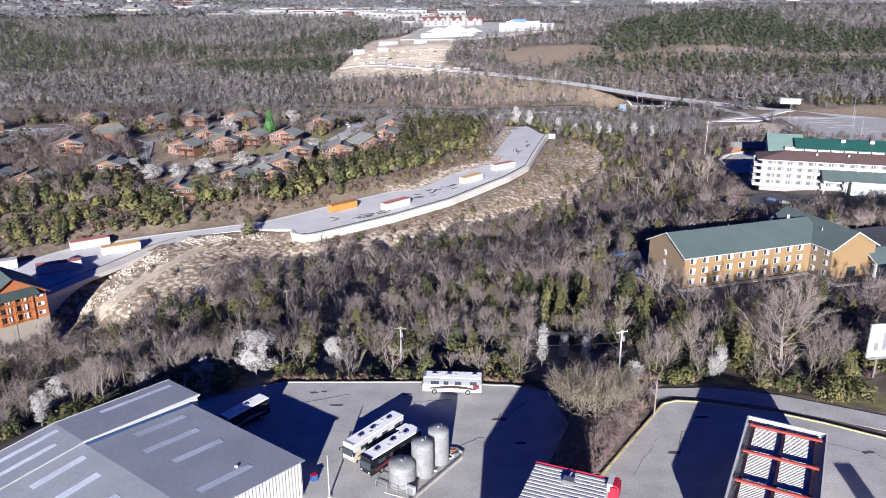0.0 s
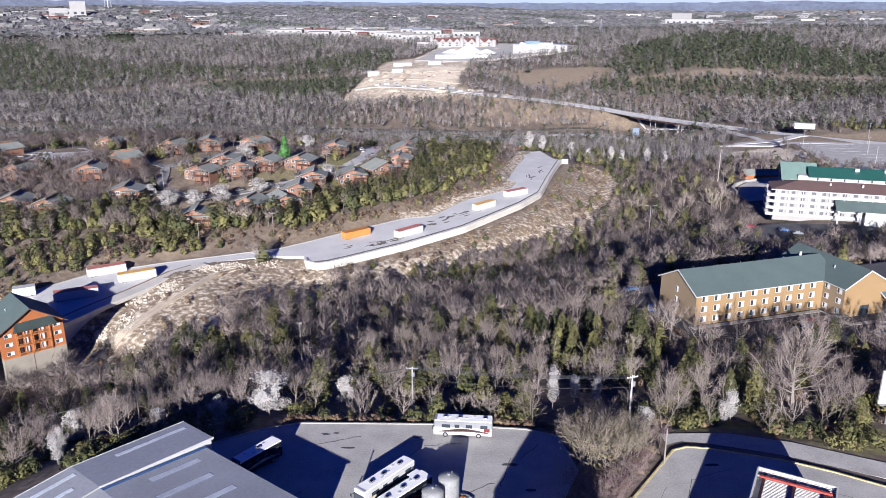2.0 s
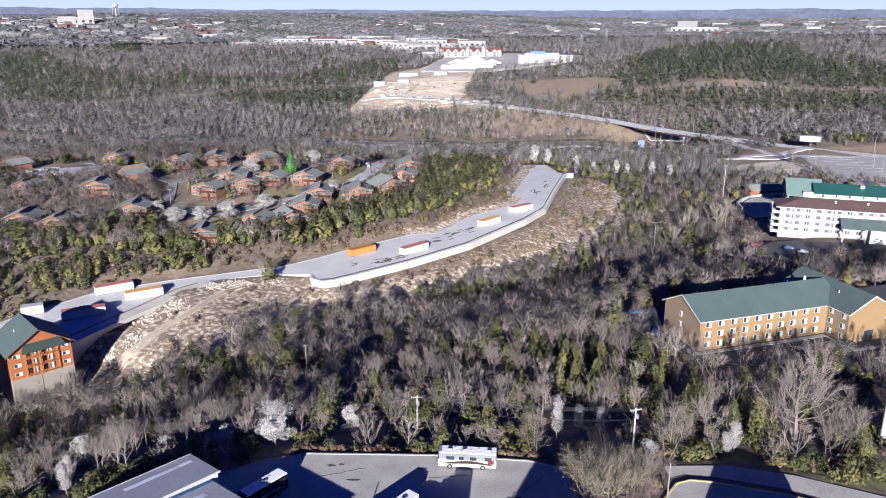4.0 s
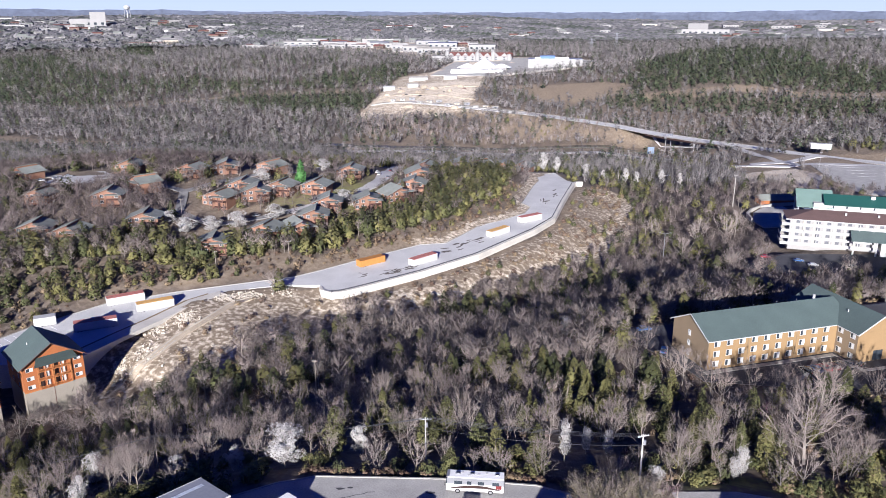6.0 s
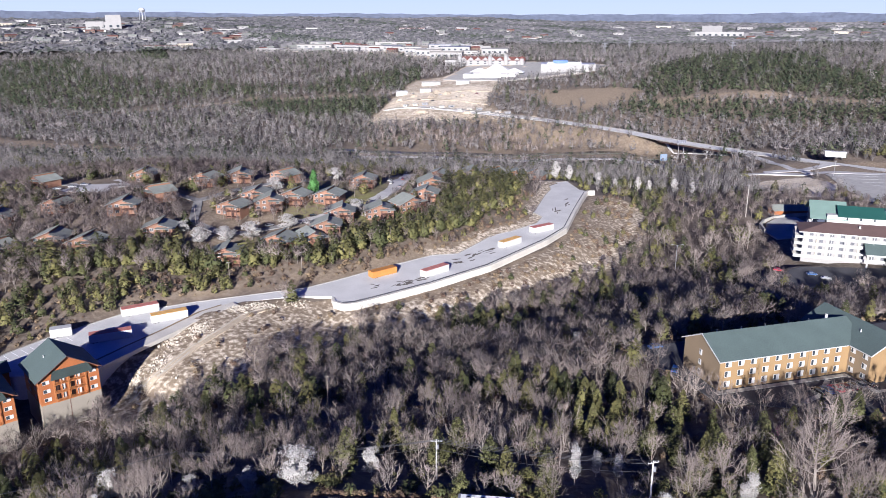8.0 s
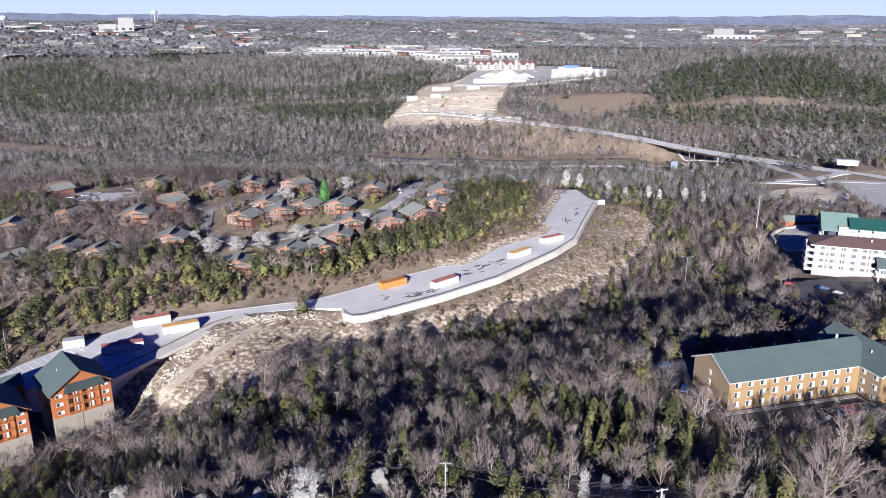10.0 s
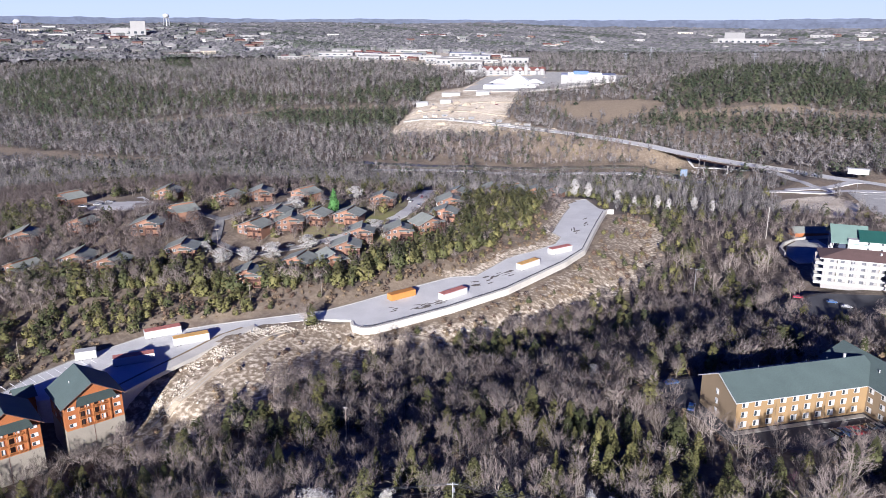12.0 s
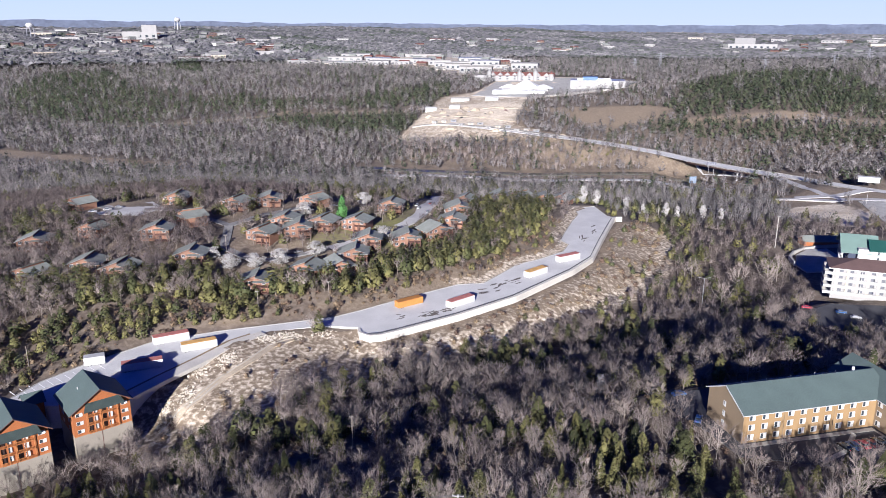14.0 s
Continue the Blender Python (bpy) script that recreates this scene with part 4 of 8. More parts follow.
def yellow_hotel():
    h = thing("hotel", Matrix(((0.948, -0.321, 0, 64.9 + 0.25), (0.321, 0.948, 0, 193.6 + 0.85), (0, 0, 1, -5.0), (0, 0, 0, 1))), "three-storey yellow stucco hotel with green shingle gable roofs", "hotel")
    e, r, dp, ln = 9.0, 13.5, 16.9, 47.0
    part("wall", prism(bmesh.new(), ((0, -0.6), (0, e), (dp / 2, r - 0.4), (dp, e), (dp, -0.6)), 0, ln), yellow_stucco, h, "yellow stucco walls")
    part("gable_wall", prism(bmesh.new(), ((0.004, -0.6), (0.004, e), (dp / 2, r - 0.42), (dp - 0.004, e), (dp - 0.004, -0.6)), -0.06, 0), tan_stucco, h, "tan stucco gable end")
    main = gable_roof("roof", 0, ln, 0, dp, e + 0.1, r, 0.7, green_roof, h, "green shingle roof")
    k = (r - e - 0.1) / (dp / 2)
    rake("rake_board", (-0.78, -0.75, e + 0.1 - 0.7 * k + 0.05), (-0.78, dp / 2, r + 0.05), (-0.78, dp + 0.75, e + 0.1 - 0.7 * k + 0.05), 0.34, (0.12, 0, 0), white_paint, main)
    boxed("gutter", white_paint, main, -0.7, 41.2, -0.86, -0.7, e - 0.45, e - 0.25)
    boxed("gutter", white_paint, main, -0.7, ln, dp + 0.7, dp + 0.86, e - 0.45, e - 0.25)
    for x in (6, 14, 22, 30, 37):
        part("roof_vent", made(tube, (x, dp / 2 + 2.6, r - 1.6), (x, dp / 2 + 2.6, r - 0.7), 0.14, 0.14, 8), white_paint, main)
    for fl in range(3):
        for i in range(10):
            window(h, pose(2.6 + i * 4.0, -0.02, 0.75 + fl * 2.95), 1.9, 1.75)
        for i in range(10):
            window(h, pose(2.6 + i * 4.0, dp + 0.02, 0.75 + fl * 2.95, 0, 0, 180), 1.9, 1.75)
    for fl in range(3):
        window(h, pose(-0.08, 8.9, 0.9 + fl * 2.95, 0, 0, -90), 1.1, 1.6)
    for x in (12.6, 28.6):
        part("downpipe", made(tube, (x, -0.08, 0), (x, -0.08, e - 0.3), 0.07, 0.07), tan_stucco, h)
    # wing towards the car park
    x0, x1, yf = 42.3, 57.6, -7.8
    wg = part("wing", slab(bmesh.new(), ((x0, yf), (x1, yf), (x1, dp + 2), (x0, dp + 2)), -0.6, e), tan_stucco, h, "brown stucco wing")
    part("wing_gable", prism(bmesh.new(), ((x0, e), ((x0 + x1) / 2, r - 0.35), (x1, e)), yf, dp + 2), yellow_stucco, wg).matrix_local = Matrix(((0, 1, 0, 0), (1, 0, 0, 0), (0, 0, 1, 0), (0, 0, 0, 1)))
    part("wing_front", slab(bmesh.new(), ((x0 + 0.002, yf - 0.05), (x1, yf - 0.05), (x1, yf), (x0 + 0.002, yf)), -0.6, e), yellow_stucco, wg)
    wr = gable_roof("wing_roof", x0, x1, yf, dp + 2, e + 0.1, r - 0.05, 0.7, green_roof, wg, "green shingle roof", True)
    mid = (x0 + x1) / 2
    k2 = (r - 0.05 - e - 0.1) / (mid - x0)
    rake("rake_board", (x0 - 0.75, yf - 0.84, e + 0.1 - 0.7 * k2 + 0.05), (mid, yf - 0.84, r), (x1 + 0.75, yf - 0.84, e + 0.1 - 0.7 * k2 + 0.05), 0.4, (0, 0.12, 0), white_paint, wr)
    boxed("gutter", white_paint, wr, x0 - 0.86, x0 - 0.7, yf - 0.7, -0.9, e - 0.5, e - 0.3)
    part("chimney", made(tube, (41.2, dp / 2 + 0.6, r - 0.8), (41.2, dp / 2 + 0.6, r + 1.0), 0.4, 0.4, 8), white_paint, wr, "white roof vent")
    part("roof_vent", made(tube, (mid - 3.5, 1.0, r - 2.4), (mid - 3.5, 1.0, r - 1.2), 0.16, 0.16, 8), white_paint, wr)
    for fl in range(3):
        for y in (-6.0, -1.6):
            window(wg, pose(x0 - 0.02, y, 0.75 + fl * 2.95, 0, 0, -90), 1.7, 1.6)
    part("entrance", made(box, mid - 1.6, mid + 1.6, yf - 0.12, yf - 0.05, 0, 3.0), glass, wg, "dark glass entrance")
    # porch roof over the drive
    pr = part("porch", made(box, x1 - 2, x1 + 7.5, yf - 3.0, yf + 6, 4.0, 4.6), tan_stucco, h)
    gable_roof("porch_roof", x1 - 2, x1 + 7.5, yf - 3.0, yf + 6, 4.6, 7.2, 0.5, green_roof, pr)
    rake("porch_rake", (x1 - 2.55, yf - 3.5, 4.45), (x1 - 2.55, yf + 1.5, 7.25), (x1 - 2.55, yf + 6.5, 4.45), 0.4, (0.1, 0, 0), white_paint, pr)
    for x in (x1 - 1.5, x1 + 7):
        for y in (yf - 2.5, yf + 5.5):
            boxed("porch_post", white_paint, pr, x - 0.3, x + 0.3, y - 0.3, y + 0.3, -0.4, 4.0)


yellow_hotel()
pavement("hotel_parking", HOTEL_LOT, -5.05, asphalt_dark, "dark asphalt car park round the yellow hotel", 0.6)
tagged(part("walkway", ribbon(bmesh.new(), ((64.2, 192.6), (104.5, 206.0), (108.2, 196.0), (117, 198.5)), 1.6, lambda x, y: -4.9, 0.3), concrete), "pale concrete walkway along the hotel front", "pavement", kind="structure")
tagged(part("walkway", ribbon(bmesh.new(), ((84, 187), (92, 193), (98, 202.5)), 1.4, lambda x, y: -4.88, 0.3), concrete), "pale concrete footpath across the verge", "pavement", kind="structure")


# ---- cars ----
def car(m, paint, label, long_=4.6, tall=1.45):
    c = thing("car", m, label, "car", "parked cars")
    hw = 0.9
    b = bmesh.new()
    prof = ((-long_ / 2, 0.35), (-long_ / 2, 0.85), (-long_ / 2 + 0.15, 0.95), (long_ / 2 - 0.9, 0.92), (long_ / 2 - 0.05, 0.72), (long_ / 2, 0.35))
    prism(b, [(x, z) for x, z in prof], -hw, hw)
    bmesh.ops.transform(b, matrix=Matrix(((0, 1, 0, 0), (1, 0, 0, 0), (0, 0, 1, 0), (0, 0, 0, 1))), verts=b.verts[:])
    bmesh.ops.recalc_face_normals(b, faces=b.faces[:])
    bmesh.ops.bevel(b, geom=b.edges[:], offset=0.06, segments=1, affect="EDGES")
    part("body", b, paint, c)
    g = bmesh.new()
    vs = box(g, -long_ * 0.36, long_ * 0.2, -hw + 0.06, hw - 0.06, 0.9, tall - 0.05)
    for v in vs[4:]:
        v.co.x *= 0.72
        v.co.y *= 0.82
    part("glasshouse", g, glass, c)
    bevelled("roof", paint, c, -long_ * 0.26, long_ * 0.145, -hw * 0.77, hw * 0.77, tall - 0.06, tall, bevel=0.03)
    for x in (-long_ * 0.3, long_ * 0.31):
        for y in (-hw + 0.08, hw - 0.08):
            t = part("wheel", made(tube, (x, y - 0.1, 0.33), (x, y + 0.1, 0.33), 0.33, 0.33, 12), tyre_black, c)
            part("rim", made(tube, (x, y - 0.12, 0.33), (x, y + 0.12, 0.33), 0.2, 0.2, 8), steel, t)
    for y in (-0.62, 0.62):
        boxed("headlight", window_white, c, long_ / 2 - 0.1, long_ / 2 + 0.01, y - 0.16, y + 0.16, 0.6, 0.74)
        boxed("tail_light", red_paint, c, -long_ / 2 - 0.01, -long_ / 2 + 0.06, y - 0.14, y + 0.14, 0.68, 0.84)
    return c


CAR_KINDS = ((black_paint, "black parked car"), (silver_paint, "silver parked car"), (maroon_paint, "dark red parked car"), (blue_paint, "blue parked car"), (white_paint, "white parked car"), (red_paint, "bright red parked car"))
FIRST_CAR = {}


def park(x, y, z, turn, kind, where):
    paint, words = CAR_KINDS[kind]
    m = facing(x, y, z, turn)
    if kind in FIRST_CAR:
        c = copy_thing(FIRST_CAR[kind], m)
    else:
        c = FIRST_CAR[kind] = car(m, paint, words + " " + where)
    c["label"] = words + " " + where
    return c


for i, k in enumerate((0, 3, 5, 2, 0, 1, 0)):
    park(92.5 + i * 2.7 * 0.948, 194.6 + i * 2.7 * 0.321, -5.04, 112, k, "in the hotel car park")
for i, k in enumerate((4, 0, 2)):
    park(112 + i * 2.8, 188.0 + i * 0.9, -5.04, 110, k, "near the hotel entrance")
park(116.5, 194.6, -5.04, 20, 1, "before the hotel entrance")
park(56.5, 206.5, -5.04, 70, 3, "beside the hotel's gable end")
park(54.0, 222, -5.04, 20, 3, "behind the yellow hotel")


# ---- lodges ----
def lodge(m, label):
    h = thing("lodge", m, label, "lodge", "timber-clad lodges")
    wd, dp, base, top = 18.8, 18.0, 10.0, 19.0
    part("base_wall", made(box, 0, wd, 0, dp, -3.5, base), grey_stucco, h, "grey stucco base walls")
    part("upper_wall", made(box, 0.01, wd - 0.01, 0.6, dp - 0.01, base, top), rust_siding, h, "rust-red siding")
    boxed("drain", cabin_post, h, wd * 0.46, wd * 0.46 + 0.14, -0.1, 0, -3, base)
    # the front: solid end bays, recessed balconies between
    for x0, x1 in ((0.0, 4.3), (wd - 4.1, wd)):
        boxed("end_bay", rust_siding, h, x0, x1, 0.0, 0.6, base, top)
    for x in (4.3, 8.9, 14.4):
        boxed("pier", rust_trim, h, x, x + 0.35, -0.05, 0.62, base, top)
    boxed("band", rust_trim, h, -0.05, wd + 0.05, -0.08, 0, base - 0.15, base + 0.25)
    for fl in range(3):
        z = base + fl * 3.0
        for x in (2.2, wd - 2.0):
            window(h, pose(x, -0.02, z + 0.95), 2.2, 1.3)
        for j, (x0, x1) in enumerate(((4.65, 8.9), (9.25, 14.4))):
            # flat dark panel: the shade inside the balcony is painted on the wall
            boxed("recess", dark_inside, h, x0 + 0.05, x0 + 1.8, 0.56, 0.6, z + 0.3, z + 2.7)
            window(h, pose(x0 + (2.9 if j == 0 else 3.0), 0.58, z + 0.35), 1.3, 2.1)
            boxed("balcony_floor", rust_trim, h, x0, x1, -0.7, 0.6, z + 0.02, z + 0.2)
            rl = boxed("balcony_rail", rust_trim, h, x0, x1, -0.72, -0.62, z + 1.0, z + 1.12)
            bar = None
            n = 14
            for i in range(n):
                x = x0 + 0.1 + (x1 - x0 - 0.2) * i / (n - 1)
                if bar is None:
                    bar = boxed("baluster", rust_trim, rl, -0.04, 0.04, -0.7, -0.64, 0.2, 1.0)
                    bar.matrix_local = Matrix.Translation((x, 0, z))
                else:
                    share(bar, rl, Matrix.Translation((x, 0, z)))
            for x in (x0 + 0.05, (x0 + x1) / 2, x1 - 0.05):
                boxed("post", rust_trim, h, x - 0.09, x + 0.09, -0.74, -0.56, z, z + 2.95)
    # roof with a front gable and the skirt roof under it
    r = 25.3
    gw = part("gable_wall", prism(bmesh.new(), ((0.0, top), (wd / 2, r - 0.5), (wd, top)), 0.0, dp), rust_siding, h, "rust-orange gable siding")
    gw.matrix_local = Matrix(((0, 1, 0, 0), (1, 0, 0, 0), (0, 0, 1, 0), (0, 0, 0, 1)))
    rf = gable_roof("roof", 0, wd, 0, dp, top + 0.2, r, 1.1, green_roof, h, "green shingle roof", True)
    k = (r - top - 0.2) / (wd / 2)
    rake("rake_board", (-1.15, -1.18, top + 0.2 - 1.1 * k), (wd / 2, -1.18, r + 0.03), (wd + 1.15, -1.18, top + 0.2 - 1.1 * k), 0.3, (0, 0.1, 0), cabin_post, rf)
    b = bmesh.new()
    v = [b.verts.new(c) for c in ((3.2, -2.3, top - 0.3), (wd - 2.2, -2.3, top - 0.3), (wd - 3.2, 0.1, top + 2.1), (4.6, 0.1, top + 2.1))]
    b.faces.new(v)
    bmesh.ops.solidify(b, geom=b.faces[:], thickness=0.25)
    part("skirt_roof", b, green_roof, h, "green skirt roof under the gable")
    part("roof_vent", made(tube, (5, dp * 0.55, top + 3.2), (5, dp * 0.55, top + 4.2), 0.15, 0.15, 8), white_paint, rf)
    # the blind side wall
    for fl in range(3):
        for y in (5, 12):
            window(h, pose(-0.02, y, base + 0.9 + fl * 3, 0, 0, -90), 1.4, 1.4)
            window(h, pose(wd + 0.02, y, base + 0.9 + fl * 3, 0, 0, 90), 1.4, 1.4)


for ox, oy, words in ((-142.3, 218.2, "tall rust-and-grey timber lodge with a green gable roof on the slope"), (-158.5, 196.2, "second rust-and-grey lodge with a green gable roof beside the first")):
    lodge(Matrix(((0.71, -0.705, 0, ox), (0.705, 0.71, 0, oy), (0, 0, 1, -38.5), (0, 0, 0, 1))), words)
link = thing("link_building", Matrix(((0.71, -0.705, 0, -167.5), (0.705, 0.71, 0, 231.0), (0, 0, 1, -27.4), (0, 0, 0, 1))), "low link building with a green roof beside the lodges", "building")
boxed("wall", rust_siding, link, 0, 6, 0, 7, -8, 3.2)
gable_roof("roof", 0, 6, 0, 7, 3.2, 5.6, 0.7, green_roof, link)


# ---- building site with its road and retaining walls ----
def on_site(x, y):
    return float(site_level(y))


pavement("site_road", SITE, on_site, pale_asphalt, "light grey asphalt road and lots of the unfinished site", 9.0)


def retaining_wall(name, line, low, high, w, label, step=3.0):
    """A wall of stacked courses under a coping."""
    wl = finer(line, step)
    ob = part(name, ribbon(bmesh.new(), wl, w, lambda x, y: on_site(x, y) + high, high + low), pale_block)
    tagged(ob, label, "wall", kind="structure")
    for i in range(1, int((high + low) / 1.2)):
        part("course", ribbon(bmesh.new(), wl, w + 0.12, lambda x, y, i=i: on_site(x, y) + high - i * 1.2, 0.9), pale_block, ob)
    part("coping", ribbon(bmesh.new(), wl, w + 0.4, lambda x, y: on_site(x, y) + high + 0.12, 0.25), pale_block, ob)
    return ob


tagged(part("loading_ramp", ribbon(bmesh.new(), finer(((-139, 242), (-131, 261.5), (-121.5, 282), (-115, 296), (-105.5, 306)), 4), 5.6, lambda x, y: on_site(x, y) + 0.7, 1.6), pale_block), "pale concrete ramp strip beside the trailers", "ramp", kind="structure")
RAMP_EDGE = [(x - 3.6, y + 1.6) for x, y in ((-139, 242), (-131, 261.5), (-121.5, 282), (-115, 296), (-108, 304))]
tagged(part("verge_strip", ribbon(bmesh.new(), finer(RAMP_EDGE, 3), 1.7, lambda x, y: on_site(x, y) + 0.2, 0.6), brush_leaf), "strip of dry brown grass beside the ramp", "verge", kind="structure")
EAST_WALL = ((-65.2, 315.0), (-63.6, 311.0), (-59.0, 308.2), (-54.1, 309.8), (-46.2, 315.6), (-22.2, 334.8), (4.2, 360.0), (34.9, 401.3), (47.6, 423.4), (61.8, 480.6), (69.6, 511.0), (71.5, 515.5), (76, 516))
retaining_wall("retaining_wall", EAST_WALL, 7.5, 0.45, 1.0, "long pale block retaining wall under the site road")
retaining_wall("retaining_wall", ((-141.5, 239.0), (-133.4, 259.5), (-123.8, 280.5), (-118.5, 291), (-113.5, 298.5)), 6.0, 0.35, 1.0, "pale block retaining wall beside the trailers")
kerb(SITE[1:23], on_site, concrete, "pale concrete kerb along the site road", 0.5, 0.2)
fence_line = [(x - 1.2, y + 1.1) for x, y in EAST_WALL[2:11]]
guard = tagged(part("guard_rail", ribbon(bmesh.new(), finer(fence_line, 6), 0.25, lambda x, y: on_site(x, y) + 0.75, 0.45), asphalt_dark), "low dark guard rail along the retaining wall", "rail", kind="structure")
for px, py in finer(fence_line, 8):
    part("post", made(box, px - 0.1, px + 0.1, py - 0.1, py + 0.1, on_site(px, py) - 0.1, on_site(px, py) + 0.8), steel, guard)


def trailer(a, b, roof_mat, side_mat, label, high=3.5):
    """A box trailer whose near lower edge runs from a to b."""
    ln = math.hypot(b[0] - a[0], b[1] - a[1])
    t = thing("box_trailer", facing(a[0], a[1], on_site(*a), along(a, b)), label, "trailer", "trailers on the site")
    bevelled("box", side_mat, t, 0, ln, 0.0, 4.0, 0.35, high, bevel=0.05)
    boxed("roof", roof_mat, t, 0.06, ln - 0.06, 0.06, 3.94, high, high + 0.06)
    ribs = bmesh.new()
    for i in range(int(ln / 1.2)):
        box(ribs, 0.4 + i * 1.2, 0.5 + i * 1.2, -0.03, 0.0, 0.45, high - 0.15)
    part("side_rib", ribs, side_mat, t)
    boxed("door", side_mat, t, -0.04, 0.0, 0.3, 1.95, 0.45, high - 0.1)
    boxed("door", side_mat, t, -0.04, 0.0, 2.05, 3.7, 0.45, high - 0.1)
    boxed("chassis", asphalt_dark, t, 0.3, ln - 0.3, 0.5, 3.5, 0.12, 0.36)
    for x in (1.4, 2.6, ln - 1.6):
        for y in (0.22, 3.7):
            w = part("wheel", made(tube, (x, y - 0.12, 0.36), (x, y + 0.12, 0.36), 0.36, 0.36, 12), tyre_black, t)
            part("rim", made(tube, (x, y - 0.13, 0.36), (x, y + 0.13, 0.36), 0.18, 0.18, 8), steel, w)


trailer((-148.4, 290.4), (-136.2, 298.8), red_rust, white_paint, "white box trailer with a rusty red roof on the site road")
trailer((-133.6, 284.8), (-121.4, 292.6), orange_rust, white_paint, "white box trailer with a rusty orange roof beside the wall")
trailer((-149.6, 264.6), (-135.8, 271.6), red_rust, white_paint, "white box trailer with a dull red roof in the lodge's shade")
trailer((-167.2, 268.6), (-160.3, 272.2), white_paint, white_paint, "short white box trailer with a green base", 3.6)
trailer((-50.6, 339.6), (-40.2, 349.0), orange_paint, orange_paint, "bright orange box trailer on the site road", 3.3)
trailer((-26.0, 341.6), (-15.4, 353.0), red_rust, white_paint, "white box trailer with a maroon roof beside the wall", 3.5)
trailer((11.4, 386.0), (21.4, 397.4), orange_rust, white_paint, "white box trailer with an orange-streaked roof", 3.5)
trailer((28.8, 412.4), (40.6, 421.8), red_rust, white_paint, "white box trailer with a red roof near the wall's bend", 3.5)


def patch(name, cx, cy, a, b, turn, mat, label, seed, lift=0.03):
    """An uneven flat patch on the site road."""
    rr = random.Random(seed)
    ring = []
    for i in range(18):
        t = 2 * math.pi * i / 18
        k = rr.uniform(0.55, 1.1)
        u, v = a * k * math.cos(t), b * k * math.sin(t)
        c, s = math.cos(radians(turn)), math.sin(radians(turn))
        ring.append((cx + u * c - v * s, cy + u * s + v * c))
    ob = part(name, slab(bmesh.new(), ring, lambda x, y: on_site(x, y) - 0.05, lambda x, y: on_site(x, y) + lift), mat)
    return tagged(ob, label, "stain", kind="structure")


wet_dirt = material("wet_dirt", (0.115, 0.1, 0.088), 0.85, 0.3, 2, 0.4)
streaks = random.Random(12)
for i in range(46):
    # strung along the road, beside the orange and the maroon-roofed trailers, further up and at the turning place
    (ax, ay), (bx_, by_), wide = (((-47, 330), (-22, 345), 3.5), ((-20, 356), (-2, 374), 3.0), ((-4, 372), (6, 384), 4.0), ((44, 455), (57, 490), 4.0))[(0, 0, 1, 2, 3)[i % 5]]
    k = streaks.random()
    turn = along((ax, ay), (bx_, by_)) + streaks.gauss(0, 16)
    patch("dirt_streak", ax + (bx_ - ax) * k + streaks.gauss(0, wide) * 0.6, ay + (by_ - ay) * k + streaks.gauss(0, wide) * 0.6, streaks.uniform(1.5, 4.5), streaks.uniform(0.25, 0.9), turn, wet_dirt, "dark streak of wet dirt on the site road", i + 3, 0.02 + 0.002 * i)
for i in range(13):
    x, y = -184.5 + i * 2.05, 246.4 + i * 2.55
    tagged(part("bay_line", ribbon(bmesh.new(), ((x + 1.0, y - 0.6), (x + 6.0, y - 4.1)), 0.3, lambda p, q: on_site(p, q) + 0.02, 0.06), roof_white), "white painted parking bay line", "marking", kind="structure")


# loose pale rocks on the bare slope
def rocks(name, places, label):
    rr = random.Random(5)
    b = bmesh.new()
    for cx, cy, sx, sy, n in places:
        for i in range(n):
            x, y = rr.gauss(cx, sx), rr.gauss(cy, sy)
            s = rr.uniform(0.12, 0.38) + 0.5 * rr.random() ** 5
            z = ground_at(x, y)
            vs = [b.verts.new((x + s * (0.6 if lv else 1.0) * rr.uniform(0.6, 1.2) * math.cos(k * 1.57 + 0.4 + x), y + s * (0.6 if lv else 1.0) * rr.uniform(0.6, 1.2) * math.sin(k * 1.57 + 0.4 + x), z + (s * rr.uniform(0.35, 0.9) if lv else -0.3))) for lv in (0, 1) for k in range(4)]
            for k in range(4):
                j = (k + 1) % 4
                b.faces.new((vs[k], vs[j], vs[4 + j], vs[4 + k]))
            b.faces.new(vs[4:])
    return tagged(part(name, b, rock_pale), label, "rocks", kind="stuff")


rocks("rubble", ((-113, 281, 2.5, 3.5, 300), (-121, 274, 2, 3.5, 220), (-103, 301, 3, 2, 220), (-94, 306, 3.5, 1.5, 200), (-120, 258, 2.5, 4, 170), (-126, 250, 1.5, 3, 100), (-80, 312, 4, 1.5, 120), (-106, 262, 8, 10, 90)), "pale broken rock on the bare slope")
track = finer(((-92, 304), (-99, 296), (-104, 281), (-111, 268), (-115, 255), (-120, 247), (-123, 240)), 3)
dirt = material("trodden_dirt", (0.43, 0.36, 0.265), 0.95, 0.2, 4, 0.5, 0.03)
tagged(part("dirt_road", ribbon(bmesh.new(), track, 4.4, lambda x, y: ground_at(x, y) + 0.16, 0.7), dirt), "tan dirt road down the bare slope", "track", kind="structure")
for off in (-1.0, 1.0):
    tagged(part("wheel_track", ribbon(bmesh.new(), [(x + off, y) for x, y in track], 0.7, lambda x, y: ground_at(x, y) + 0.22, 0.4), rock_pale), "pale wheel track down the slope", "track", kind="structure")


# ---- cabins ----
def swapped(b):
    """Turns a profile that ran along x into one that runs along y."""
    for v in b.verts:
        v.co.x, v.co.y = v.co.y, v.co.x
    bmesh.ops.recalc_face_normals(b, faces=b.faces[:])
    return b


